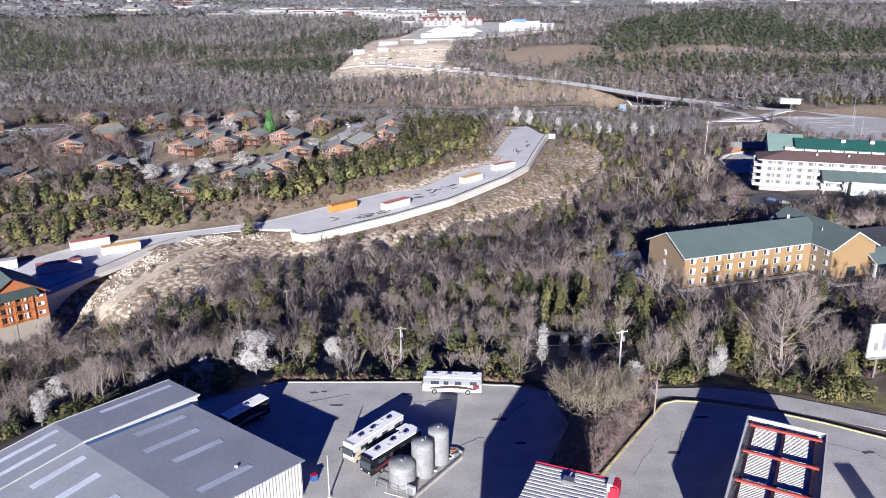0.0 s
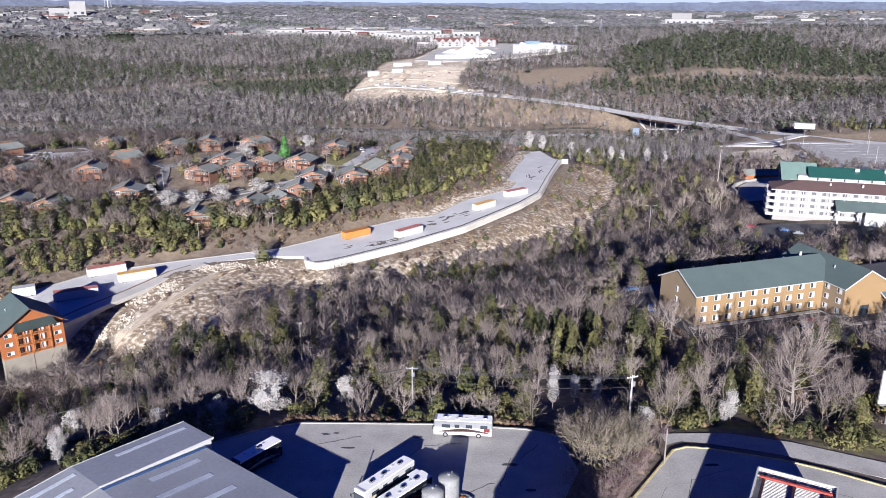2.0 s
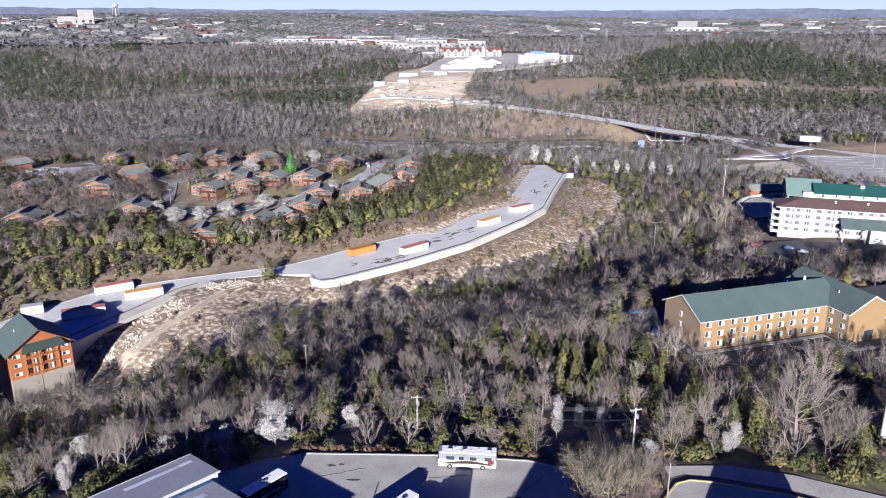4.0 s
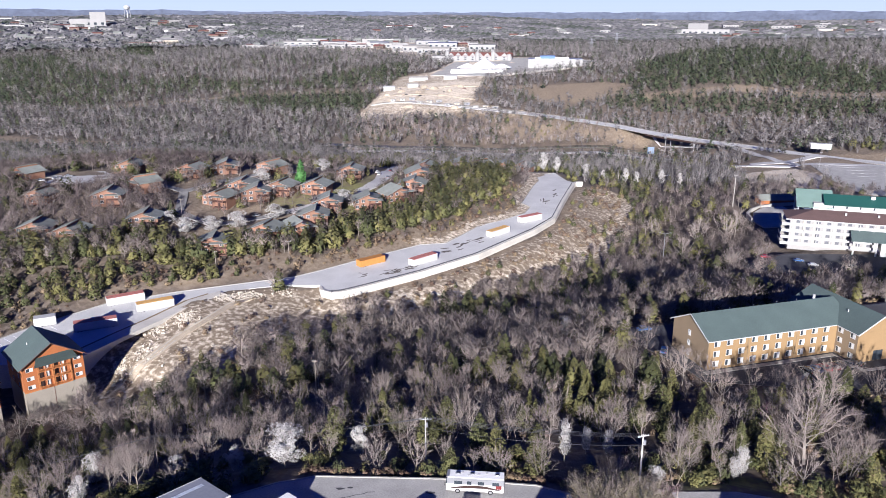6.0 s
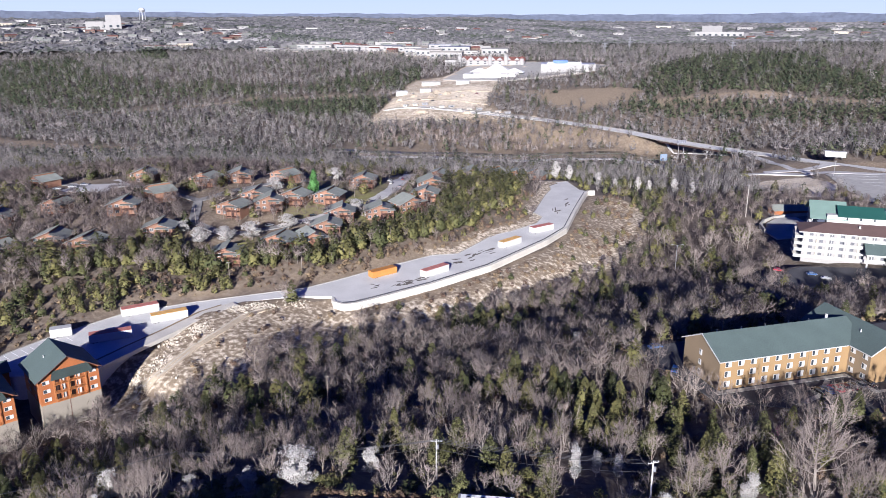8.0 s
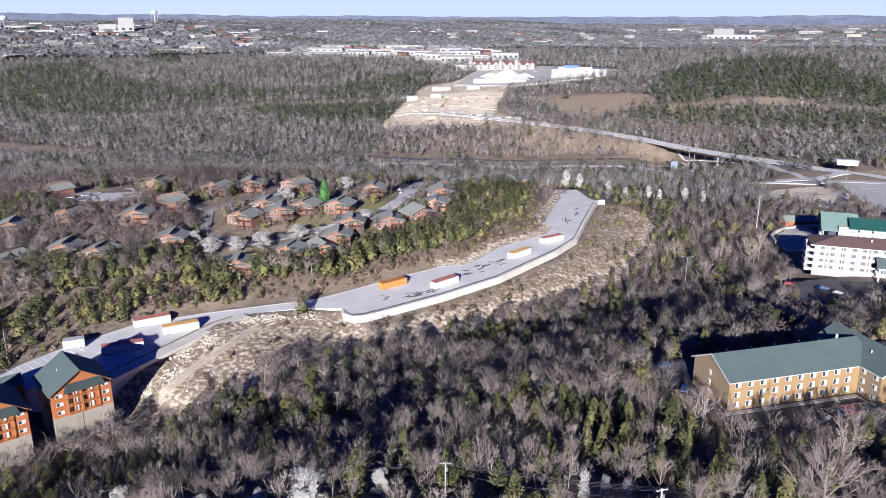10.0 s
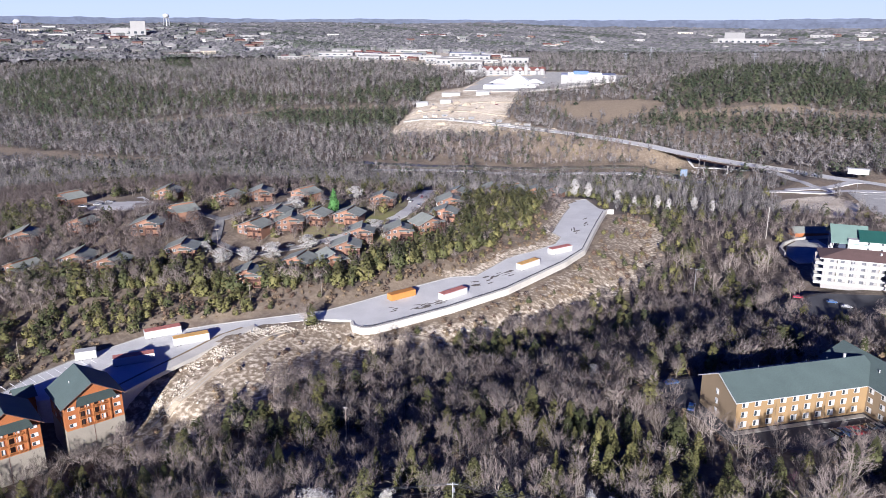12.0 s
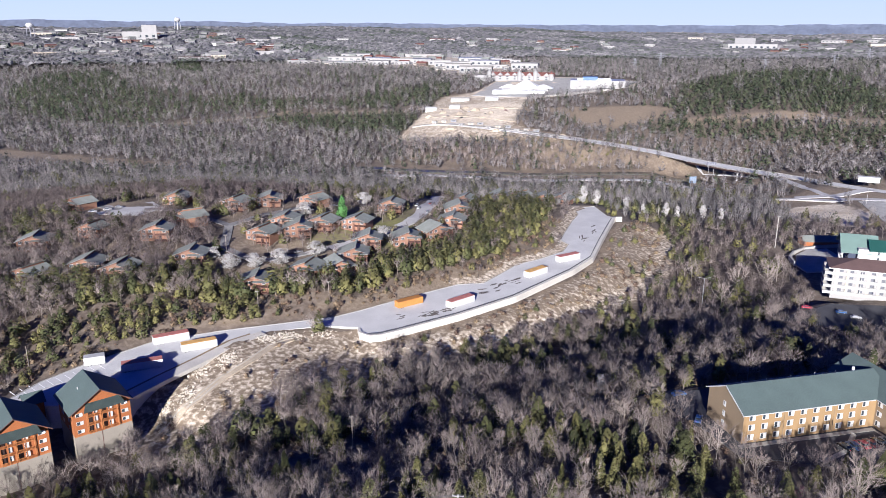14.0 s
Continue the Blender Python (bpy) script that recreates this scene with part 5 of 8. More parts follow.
def cabin(m, label):
    """Two storeys under two roof slopes that meet in a step, with a covered deck in front."""
    c = thing("cabin", m, label, "cabin", "timber cabins")
    part("wall", swapped(prism(bmesh.new(), ((-5.4, -3.5), (-5.4, 4.3), (0.8, 7.3), (0.8, 6.3), (5.4, 4.5), (5.4, -3.5)), -4.6, 4.6)), cabin_wall, c)
    roof = part("roof", swapped(prism(bmesh.new(), ((-6.2, 4.0), (-6.2, 4.25), (1.15, 7.8), (1.15, 7.55)), -5.5, 5.5)), grey_roof, c, "grey-green shingle roof")
    part("fascia", swapped(prism(bmesh.new(), ((-6.2, 3.8), (-6.2, 4.1), (1.15, 7.65), (1.15, 7.35)), -5.56, -5.5)), cabin_post, roof)
    low = part("side_roof", swapped(prism(bmesh.new(), ((0.82, 6.35), (0.82, 6.6), (6.2, 4.5), (6.2, 4.25)), -5.5, 5.5)), grey_roof, c, "grey-green shingle roof")
    part("fascia", swapped(prism(bmesh.new(), ((0.82, 6.15), (0.82, 6.45), (6.2, 4.35), (6.2, 4.05)), -5.56, -5.5)), cabin_post, low)
    for x, z in ((-4.0, 0.7), (-1.6, 0.7), (-4.0, 3.2), (-1.6, 3.4), (3.6, 3.2)):
        window(c, pose(x, -4.62, z), 1.3, 1.4, "plain")
    for y in (-1.5, 2.0):
        for z in (0.7, 3.0):
            window(c, pose(-5.42, y, z, 0, 0, -90), 1.3, 1.3, "plain")
    boxed("door", dark_inside, c, 1.6, 2.6, -4.65, -4.6, 0, 2.1)
    dk = boxed("deck", cabin_post, c, 0.4, 5.4, -7.0, -4.6, 2.5, 2.7)
    for x in (0.55, 3.0, 5.25):
        boxed("deck_post", cabin_post, dk, x - 0.12, x + 0.12, -6.95, -6.75, -3.5, 4.9)
    boxed("deck_rail", cabin_post, dk, 0.4, 5.4, -7.0, -6.9, 3.45, 3.6)
    boxed("deck_rail", cabin_post, dk, 0.4, 5.4, -7.0, -6.9, 3.0, 3.1)
    boxed("lower_deck", cabin_post, dk, 0.4, 5.4, -7.0, -4.6, -0.2, 0.0)
    boxed("deck_roof", grey_roof, dk, 0.0, 5.9, -7.4, -4.5, 4.9, 5.05)
    return c


FIRST_CABIN = None
for i, (x, y, turn) in enumerate(CABIN_PLACES):
    m = facing(x, y, ground_at(x, y) - 0.1, turn + (-22, 4, -34, -12)[i % 4]) @ Matrix.Diagonal((1.18, 1.12, 1.06, 1))
    if FIRST_CABIN is None:
        FIRST_CABIN = cabin(m, "two-storey brown timber cabin with grey-green roofs among trees")
    else:
        copy_thing(FIRST_CABIN, m)
for line, w, top in zip(CABIN_ROADS, (10.0, 5.0, 5.0), (cabin_lane, asphalt_worn, asphalt_worn)):
    tagged(part("road", ribbon(bmesh.new(), finer(line, 5), w, lambda x, y: ground_at(x, y) + 0.3, 1.2), top), "grey asphalt lane between the cabins", "road", kind="structure")
pavement("cabin_parking", CABIN_LOT, lambda x, y: ground_at(x, y) + 0.3, cabin_lane, "grey asphalt car park among the cabins", 1.5)
for i, (x, y, t, k) in enumerate(((-60, 486, 80, 4), (-58, 478, 85, 4), (-52, 470, 100, 1), (-53, 500, 90, 2), (-240, 430, 20, 4), (-236, 436, 20, 1), (-246, 424, 20, 4), (-112, 387, 40, 1), (-92, 402, 45, 0))):
    park(x, y, ground_at(x, y) + (0.32 if x < -200 else 0.28), t, k, "among the cabins")


# ---- white hotel and its neighbours ----
def white_hotel():
    h = thing("white_hotel", Matrix(((0.962, 0.273, 0, 154.5), (-0.273, 0.962, 0, 365.0), (0, 0, 1, -18.4), (0, 0, 0, 1))), "long white four-storey hotel with galleries and a brown hipped roof", "hotel")
    ln, dp, e = 110.0, 15.0, 12.6
    boxed("wall", hotel_shaded_wall, h, 0, ln, 0, dp, -3, e)
    b = bmesh.new()
    v = [b.verts.new(c) for c in ((-2.2, -2.2, e), (ln + 1, -2.2, e), (ln + 1, dp + 1, e), (-2.2, dp + 1, e), (11, dp / 2, e + 3.2), (ln - 8, dp / 2, e + 3.2))]
    for f in ((0, 1, 5, 4), (1, 2, 5), (2, 3, 4, 5), (3, 0, 4), (3, 2, 1, 0)):
        b.faces.new([v[i] for i in f])
    roof = part("roof", b, brown_roof, h, "brown shingle hipped roof")
    boxed("fascia", hotel_white, roof, -2.2, ln + 1, -2.3, -2.2, e - 0.5, e)
    for x in (24, 38, 55, 71):
        boxed("roof_vent", hotel_white, roof, x, x + 0.8, 3.6, 4.4, e + 1.4, e + 3.0)
    for fl in range(4):
        z = fl * 3.15
        gal = boxed("gallery", hotel_white, h, -3.6, ln, -1.9, 0, z - 0.3, z)
        boxed("gallery_rail", hotel_white, gal, -3.6, ln, -1.9, -1.8, z, z + 1.0)
        boxed("gallery_handrail", hotel_white, gal, -3.6, ln, -1.92, -1.78, z + 1.1, z + 1.18)
        boxed("landing", hotel_white, gal, -3.6, -0.02, 0, dp * 0.7, z - 0.3, z)
        boxed("landing_rail", hotel_white, gal, -3.7, -3.6, -1.9, dp * 0.7, z, z + 0.95)
        for i in range(24):
            x = 1.4 + i * 4.5
            boxed("door", beige_paint, gal, x, x + 0.95, -0.06, -0.02, z + 0.1, z + 2.2)
            boxed("window", hotel_pane, gal, x + 1.4, x + 3.0, -0.06, -0.02, z + 0.9, z + 2.2)
        part("stair_flight", prism(bmesh.new(), ((0.6, z), (0.6, z + 0.35), (7.5, z + 3.15), (7.5, z + 2.8)), -3.5, -2.0), concrete, gal)
    for i in range(19):
        boxed("column", hotel_white, h, 0.2 + i * 6 - 0.12, 0.2 + i * 6 + 0.12, -1.9, -1.7, 0, e)


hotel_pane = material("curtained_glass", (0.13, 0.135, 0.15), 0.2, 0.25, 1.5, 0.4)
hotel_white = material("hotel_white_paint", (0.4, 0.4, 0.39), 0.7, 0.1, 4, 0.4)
# darker than the trim: shade behind the galleries is painted into the wall
hotel_shaded_wall = material("hotel_wall_paint", (0.27, 0.262, 0.25), 0.8, 0.12, 4, 0.4)
pale_green_roof = material("pale_green_metal_roof", (0.15, 0.225, 0.195), 0.6, 0.12, 5, 0.5)
white_hotel()
porch = thing("entrance_porch", Matrix(((0.962, 0.273, 0, 177.0), (-0.273, 0.962, 0, 351.5), (0, 0, 1, -18.6), (0, 0, 0, 1))), "drive-through porch with a dark green roof and white frame", "porch")
gable_roof("roof", 2, 34, 0, 13, 6.2, 9.6, 1.0, green_roof, porch)
boxed("wall", white_paint, porch, 14, 33, 1, 12, -2, 6.0)
for x in (2.4, 12):
    for y in (0.6, 12.4):
        boxed("post", white_paint, porch, x - 0.35, x + 0.35, y - 0.35, y + 0.35, -2, 6.2)
boxed("beam", white_paint, porch, 2.1, 2.6, 0.3, 12.7, 3.2, 3.7)
part("brace", made(tube, (2.4, 12.4, 0), (2.4, 0.6, 5.8), 0.25, 0.25, 6), white_paint, porch)
# glazing colour with the blue shade under the end roof painted in
shaded_glass = material("shaded_glazing", (0.05, 0.06, 0.09), 0.25, 0.15, 2, 0.4)
green = thing("green_roofed_hotel", Matrix(((0.962, 0.25, 0, 183.0), (-0.273, 0.968, 0, 406.0), (0, 0, 1, -20.5), (0, 0, 0, 1))), "white hotel with teal-green metal roofs behind the brown-roofed one", "hotel")
boxed("wall", white_paint, green, 0, 100, 0, 16, -3, 12.2)
gable_roof("roof", 6, 101, -0.5, 16.5, 12.4, 16.0, 1, teal_roof, green, "teal metal roof")
boxed("end_wall", shaded_glass, green, -4, 7, 3, 23, -3, 10.5)
gable_roof("end_roof", -7, 9, 1, 25, 10.5, 17.0, 1.2, pale_green_roof, green, "pale green metal roof")
for k in range(5):
    part("truss_post", made(tube, (-6.6, 4 + k * 4.5, -3), (-6.6, 4 + k * 4.5, 11.5 + 4.5 * (1 - abs(k - 2) / 2)), 0.22, 0.22, 6), white_paint, green)
part("truss_beam", made(tube, (-6.6, 1.5, 10.4), (-6.6, 24.5, 10.4), 0.22, 0.22, 6), white_paint, green)
for x in (28, 42, 60, 78):
    boxed("roof_unit", white_paint, green, x, x + 2.0, 5.0, 6.6, 14.4, 16.2)
for fl in range(4):
    for i in range(14):
        window(green, pose(10 + i * 6.5, -0.03, 0.8 + fl * 3.05), 1.8, 1.5)
# dark asphalt whose colour also holds the shadow over the forecourt
pavement("hotel_forecourt", WHITE_LOT, -20.0, asphalt_dark, "dark asphalt forecourt with painted-in shade before the white hotel", 0.8)
pavement("hotel_drive", ((159, 424), (164, 439), (173, 448), (186, 453), (186, 422), (172, 406), (160, 410)), lambda x, y: ground_at(x, y) + 0.5, asphalt, "grey asphalt drive before the green-roofed hotel", 3.0)
tagged(part("curved_ramp", ribbon(bmesh.new(), ((157, 420), (158, 432), (163, 441), (171, 449), (182, 455), (196, 458)), 1.1, lambda x, y: -20.4, 2.6), concrete), "pale curved concrete ramp to the white hotel", "ramp", kind="structure")
shed = thing("timber_house", facing(186, 464, -23, 4), "orange timber house with a grey roof below the bank", "house")
boxed("wall", rust_siding, shed, -11, 11, -4.5, 4.5, -2, 4)
gable_roof("roof", -11, 11, -4.5, 4.5, 4, 6.4, 0.7, grey_roof, shed)
for i, (x, y, t, k) in enumerate(((150, 340, -10, 3), (154, 334, -12, 1), (170, 332, -14, 0), (137, 345, -20, 5))):
    park(x, y, -19.98, t, k, "before the white hotel")


# ---- highway, bridge and the far side of the river ----
def deck_level(x, y):
    return float(np.interp(y, (540, 620, 690, 730, 800, 900, 1000), (-25.5, -28.5, -31.0, -32.0, -29.0, -22.0, -13.5)))


weathered = material("weathered_concrete", (0.19, 0.18, 0.165), 0.9, 0.2, 12, 1.0)
road = tagged(part("highway", ribbon(bmesh.new(), finer(HIGHWAY, 8), 17.0, deck_level, 0.7), pale_asphalt), "pale concrete highway crossing the valley on a bridge", "road", kind="structure")
for off in (-8.4, 8.4):
    ring = thick(HIGHWAY, abs(off) * 2)
    n = len(HIGHWAY)
    line = ring[:n] if off < 0 else ring[n:][::-1]
    part("parapet", ribbon(bmesh.new(), finer(line, 8), 0.4, lambda x, y: deck_level(x, y) + 0.3, 0.6), weathered, road)
part("girder", ribbon(bmesh.new(), ((183, 800), (201, 781), (223, 760), (240, 747)), 13.0, lambda x, y: deck_level(x, y) - 0.7, 2.0), brown_paint, road, "dark steel bridge girders")
for x, y in ((221, 762),):
    for o in (-4.6, 4.6):
        part("pier", made(tube, (x + o * 0.6, y + o * 0.75, -58), (x + o * 0.6, y + o * 0.75, deck_level(x, y) - 2.8), 0.7, 0.7, 10), white_paint, road, "white bridge pier")
    part("pier_cap", made(box, x - 4.5, x + 4.5, y - 1, y + 1, deck_level(x, y) - 4.0, deck_level(x, y) - 2.9), concrete, road)
tagged(part("ramp_road", ribbon(bmesh.new(), finer(RAMP, 6), 8.0, lambda x, y: max(ground_at(x, y) + 0.35, -44.0), 0.8), cabin_lane), "pale curved ramp road below the highway", "road", kind="structure")
tagged(part("street", ribbon(bmesh.new(), finer(((216, 650), (240, 628), (262, 612), (300, 604), (380, 600)), 6), 8.0, lambda x, y: ground_at(x, y) + 0.45, 0.9), cabin_lane), "pale street beside the shopping car park", "road", kind="structure")
tagged(part("street", ribbon(bmesh.new(), finer(((300, 640), (262, 634), (232, 640)), 6), 9.0, lambda x, y: ground_at(x, y) + 0.5, 0.9), cabin_lane), "pale street meeting the highway ramp", "road", kind="structure")
pavement("mall_parking", MALL_LOT, -24.9, asphalt, "grey asphalt shopping car park with white lines", 1.0)
for i in range(7):
    tagged(part("bay_line", ribbon(bmesh.new(), ((272 + i * 3, 596 - i * 12), (300 + i * 3, 592 - i * 12)), 0.5, lambda x, y: -24.85, 0.1), white_paint), "white painted parking line", "marking", kind="structure")
riverbed = material("river_water", (0.07, 0.07, 0.06), 0.15, 0.2, 20, 3)
tagged(part("river", ribbon(bmesh.new(), finer(RIVER_LINE, 20), 12.0, lambda x, y: ground_at(x, y) + 0.7, 1.5), riverbed), "narrow dark river between bare banks", "river", kind="structure")
tagged(part("river_road", ribbon(bmesh.new(), finer(RIVER_ROAD, 16), 9.0, lambda x, y: ground_at(x, y) + 0.5, 0.9), cabin_lane), "pale gravel road along the river", "road", kind="structure")
tagged(part("frontage_road", ribbon(bmesh.new(), finer(((-125, 968), (-60, 958), (0, 935), (60, 905)), 14), 8.0, lambda x, y: ground_at(x, y) + 0.9, 2.0), concrete), "pale frontage road across the clearing", "road", kind="structure")

board_grey = material("board_grey", (0.13, 0.135, 0.16), 0.6, 0.3, 3, 0.8)
board_blue = material("board_blue", (0.15, 0.2, 0.27), 0.6, 0.25, 3, 0.8)
billboard(198, 778, -50, 12, 9, 4.5, 18.5, "dark-legged grey billboard beside the bridge", board_grey)
billboard(166, 712, ground_at(166, 712), 12, 6.5, 6.0, max(1.0, -35.5 - ground_at(166, 712)), "pale blue billboard beside the river", board_blue)
sm = thing("small_house", facing(177, 612, -40.5, 15), "small brown house with a grey roof beside the river flat", "house")
boxed("wall", cabin_wall, sm, -5, 5, -4, 4, -2, 3)
gable_roof("roof", -5, 5, -4, 4, 3, 5.4, 0.6, grey_roof, sm)
window(sm, pose(-2, -4.03, 1), 1.4, 1.3, "plain")
window(sm, pose(2, -4.03, 1), 1.4, 1.3, "plain")
for i, (x, y) in enumerate(((164, 606), (167, 600), (172, 598), (158, 612))):
    park(x, y, ground_at(x, y) + 0.15, 20 + 30 * i, (4, 0, 1, 4)[i], "beside the small house")


FAR_BUILDINGS = []


def hall(x, y, turn, wd, dp, ht, label, wall=far_white, top=far_white, pitch=0.0, bays=0, category="building", name="hall", sink=6.0, z=None):
    """A plain far building with its roof and window bays."""
    if y > 1650:
        FAR_BUILDINGS.append((x, y, wd))
    h = thing(name, facing(x, y, ground_at(x, y) if z is None else z, turn), label, category)
    boxed("wall", wall, h, -wd / 2, wd / 2, -dp / 2, dp / 2, -sink, ht)
    if pitch:
        gable_roof("roof", -wd / 2, wd / 2, -dp / 2, dp / 2, ht, ht + pitch, 0.6, top, h)
    else:
        boxed("roof", top, h, -wd / 2 - 0.4, wd / 2 + 0.4, -dp / 2 - 0.4, dp / 2 + 0.4, ht, ht + 0.5)
    for i in range(bays):
        boxed("window", glass, h, -wd / 2 + (i + 0.3) * wd / bays, -wd / 2 + (i + 0.7) * wd / bays, -dp / 2 - 0.06, -dp / 2, ht * 0.3, ht * 0.62)
    return h


# a plain box stands in for the white billboard on its pole
hall(300, 668, -18, 16, 5, 3.6, "plain white box standing in for a billboard beside the highway", white_paint, white_paint, 0, 0, "trailer", "far_trailer", 0.5, -22.5)
hall(-112, 1056, 10, 15, 9, 4.5, "white office building on the clearing", white_paint, white_paint, 1.6, 5, name="office")
hall(-80, 1062, 8, 14, 9, 4, "white shed on the clearing", white_paint, concrete, 1.2, 3, name="shed")
hall(-76, 1115, 5, 26, 10, 4.5, "long white shed above the clearing", white_paint, concrete, 1.5, 6, name="shed")
hall(-30, 1108, -4, 18, 9, 4, "white shed with pale roof above the clearing", white_paint, white_paint, 1.2, 4, name="shed")
for i in range(12):
    x = -98 + i * 11.5
    y = 972 - i * 4.6 + 9 * (i % 3)
    hall(x, y, -22 + 17 * (i % 3), 5 + i % 3, 3.5, 2.4, "small white roadside sales cabin", (white_paint, beige_paint, silver_paint)[i % 3], concrete, 0.7, 1, "cabin", "sales_cabin", 3)
def earth_pile(x, y, r, h, label):
    b = bmesh.new()
    rr = random.Random(int(x * 7 + y))
    ring = [b.verts.new((r * rr.uniform(0.8, 1.2) * math.cos(k * 0.628), r * 0.7 * rr.uniform(0.8, 1.2) * math.sin(k * 0.628), -0.6)) for k in range(10)]
    crest = [b.verts.new((r * 0.45 * math.cos(k * 0.628), r * 0.3 * math.sin(k * 0.628), h * rr.uniform(0.7, 1.1))) for k in range(10)]
    for k in range(10):
        b.faces.new((ring[k], ring[(k + 1) % 10], crest[(k + 1) % 10], crest[k]))
    b.faces.new(crest)
    ob = tagged(part("earth_mound", b, dirt), label, "mound", "earth mounds")
    ob.matrix_world = facing(x, y, ground_at(x, y), (x * 13) % 90)


for x, y, r, h in ((-110, 1012, 6, 2.5), (-92, 1030, 8, 3), (-70, 1020, 7, 2.4), (-50, 1042, 9, 3), (-28, 1025, 6, 2.2), (-64, 1060, 8, 2.6), (-15, 1050, 7, 2.5), (-100, 980, 7, 2.2), (-40, 1000, 6, 2.0), (20, 950, 6, 2.0), (60, 930, 7, 2.4), (-75, 940, 8, 2.4), (-20, 930, 7, 2.2)):
    earth_pile(x, y, r, h, "pale heap of earth and rock on the clearing")
for i, (x, y) in enumerate(((-84, 1005), (-58, 1032), (-36, 1016), (-96, 1050), (-10, 1035), (-66, 998))):
    park(x, y, ground_at(x, y) + 0.2, i * 40, (0, 4, 0, 1, 2, 0)[i], "on the bare clearing")
for i, pts in enumerate((((-120, 1000), (-80, 1010), (-30, 1000), (5, 985)), ((-100, 1070), (-60, 1045), (-20, 1055), (15, 1050)), ((-70, 990), (-62, 1030), (-80, 1085)))):
    tagged(part("dirt_track", ribbon(bmesh.new(), finer(pts, 8), 4.0, lambda x, y: ground_at(x, y) + 0.25, 0.8), dirt), "tan wheel-worn track across the clearing", "track", kind="structure")
mart = hall(125, 1196, -4, 80, 36, 11, "long white store with a blue-grey roof", far_white, silver_paint, 0, 0, "store", "mart", 10)
boxed("dome", blue_paint, mart, -22, 0, -4, 8, 11.5, 16)
boxed("penthouse", silver_paint, mart, -30, 20, -2, 6, 11.5, 13.5)
tent = thing("pavilion", facing(18, 1185, ground_at(18, 1185), -6), "white pavilion with broad white roofs", "pavilion")
boxed("wall", far_white, tent, -34, 34, -12, 30, -8, 4)
for cx, cy, half, low, top in ((0, 9, 22, 4, 15), (-26, 8, 15, 3.5, 9), (26, 8, 15, 3.5, 9), (-4, -14, 12, 3, 8)):
    b = bmesh.new()
    ring = [b.verts.new((cx + half * u, cy + half * v * 0.95, low)) for u, v in ((-1, -1), (1, -1), (1, 1), (-1, 1))]
    crown = [b.verts.new((cx + half * 0.12 * u, cy + half * 0.12 * v, top)) for u, v in ((-1, -1), (1, -1), (1, 1), (-1, 1))]
    for k in range(4):
        b.faces.new((ring[k], ring[(k + 1) % 4], crown[(k + 1) % 4], crown[k]))
    b.faces.new(crown)
    b.faces.new(ring[::-1])
    part("tent_roof", b, roof_white, tent, "white peaked roof")
boxed("porch", roof_white, tent, -46, 30, -32, -14, -8, 2.4)
pavement("pavilion_lot", MART_LOT, lambda x, y: ground_at(x, y) + 0.6, asphalt, "grey asphalt car park round the pavilion", 6)


def outlet_hotel():
    h = thing("gabled_hotel", facing(12, 1308, ground_at(12, 1308), -7), "long white hotel with red gabled roofs and towers", "hotel")
    boxed("wall", far_white, h, -54, 54, -9, 9, -8, 8)
    gable_roof("roof", -54, 54, -9, 9, 8, 13, 0.8, far_red, h, "red roof")
    for i, x in enumerate((-46, -34, -22, -10, 2, 14, 28, 42)):
        b = part("gable", prism(bmesh.new(), ((x - 5, 8), (x, 12.5), (x + 5, 8)), -10.5, -4), far_white, h)
        b.matrix_local = Matrix(((0, 1, 0, 0), (1, 0, 0, 0), (0, 0, 1, 0), (0, 0, 0, 1)))
        for fl in range(2):
            boxed("window", glass, h, x - 1.6, x + 1.6, -9.08, -9, 1.4 + fl * 3.4, 3.0 + fl * 3.4)
    for x, t in ((-52, 13), (-2, 12), (24, 14), (50, 11)):
        tw = part("tower", made(tube, (x, -10, -8), (x, -10, t), 3.6, 3.6, 12), far_white, h)
        part("tower_roof", made(tube, (x, -10, t), (x, -10, t + 4.5), 4.2, 0.1, 12), far_white if t > 11.5 else far_red, tw)
    boxed("wing", far_white, h, -78, -54, -4, 16, -8, 7)


outlet_hotel()
STRIP = ((-500, 1835, 70, 22, 7), (-424, 1960, 90, 30, 8), (-330, 1900, 60, 30, 8), (-295, 1715, 44, 24, 9), (-262, 1830, 70, 28, 8), (-205, 1760, 40, 20, 8), (-168, 1692, 60, 24, 9), (-108, 1535, 50, 26, 10), (-88, 1800, 80, 30, 8), (-424, 2110, 80, 30, 8), (-258, 2150, 110, 30, 8), (-60, 1640, 60, 24, 10), (-140, 1600, 44, 20, 9), (-70, 1450, 60, 22, 11), (-390, 1800, 40, 24, 6), (20, 1500, 50, 24, 12))
for i, (x, y, w, d, h) in enumerate(STRIP):
    hall(x, y, (i * 37) % 25 - 12, w, d, h, ("long white outlet store with a pale roof", "white outlet store with a grey roof")[i % 2], far_white, (far_white, concrete, silver_paint)[i % 3], (0, 2.5, 0, 1.5)[i % 4], 5, "store", "outlet_store", 8)
for x, y, w in ((-420, 1870, 220), (-180, 1760, 200), (-100, 1580, 120)):
    pavement("outlet_parking", ((x - w / 2, y - 45), (x + w / 2, y - 45), (x + w / 2, y + 45), (x - w / 2, y + 45)), lambda p, q: ground_at(p, q) + 1.0, pale_block, "pale outlet car park", 4)
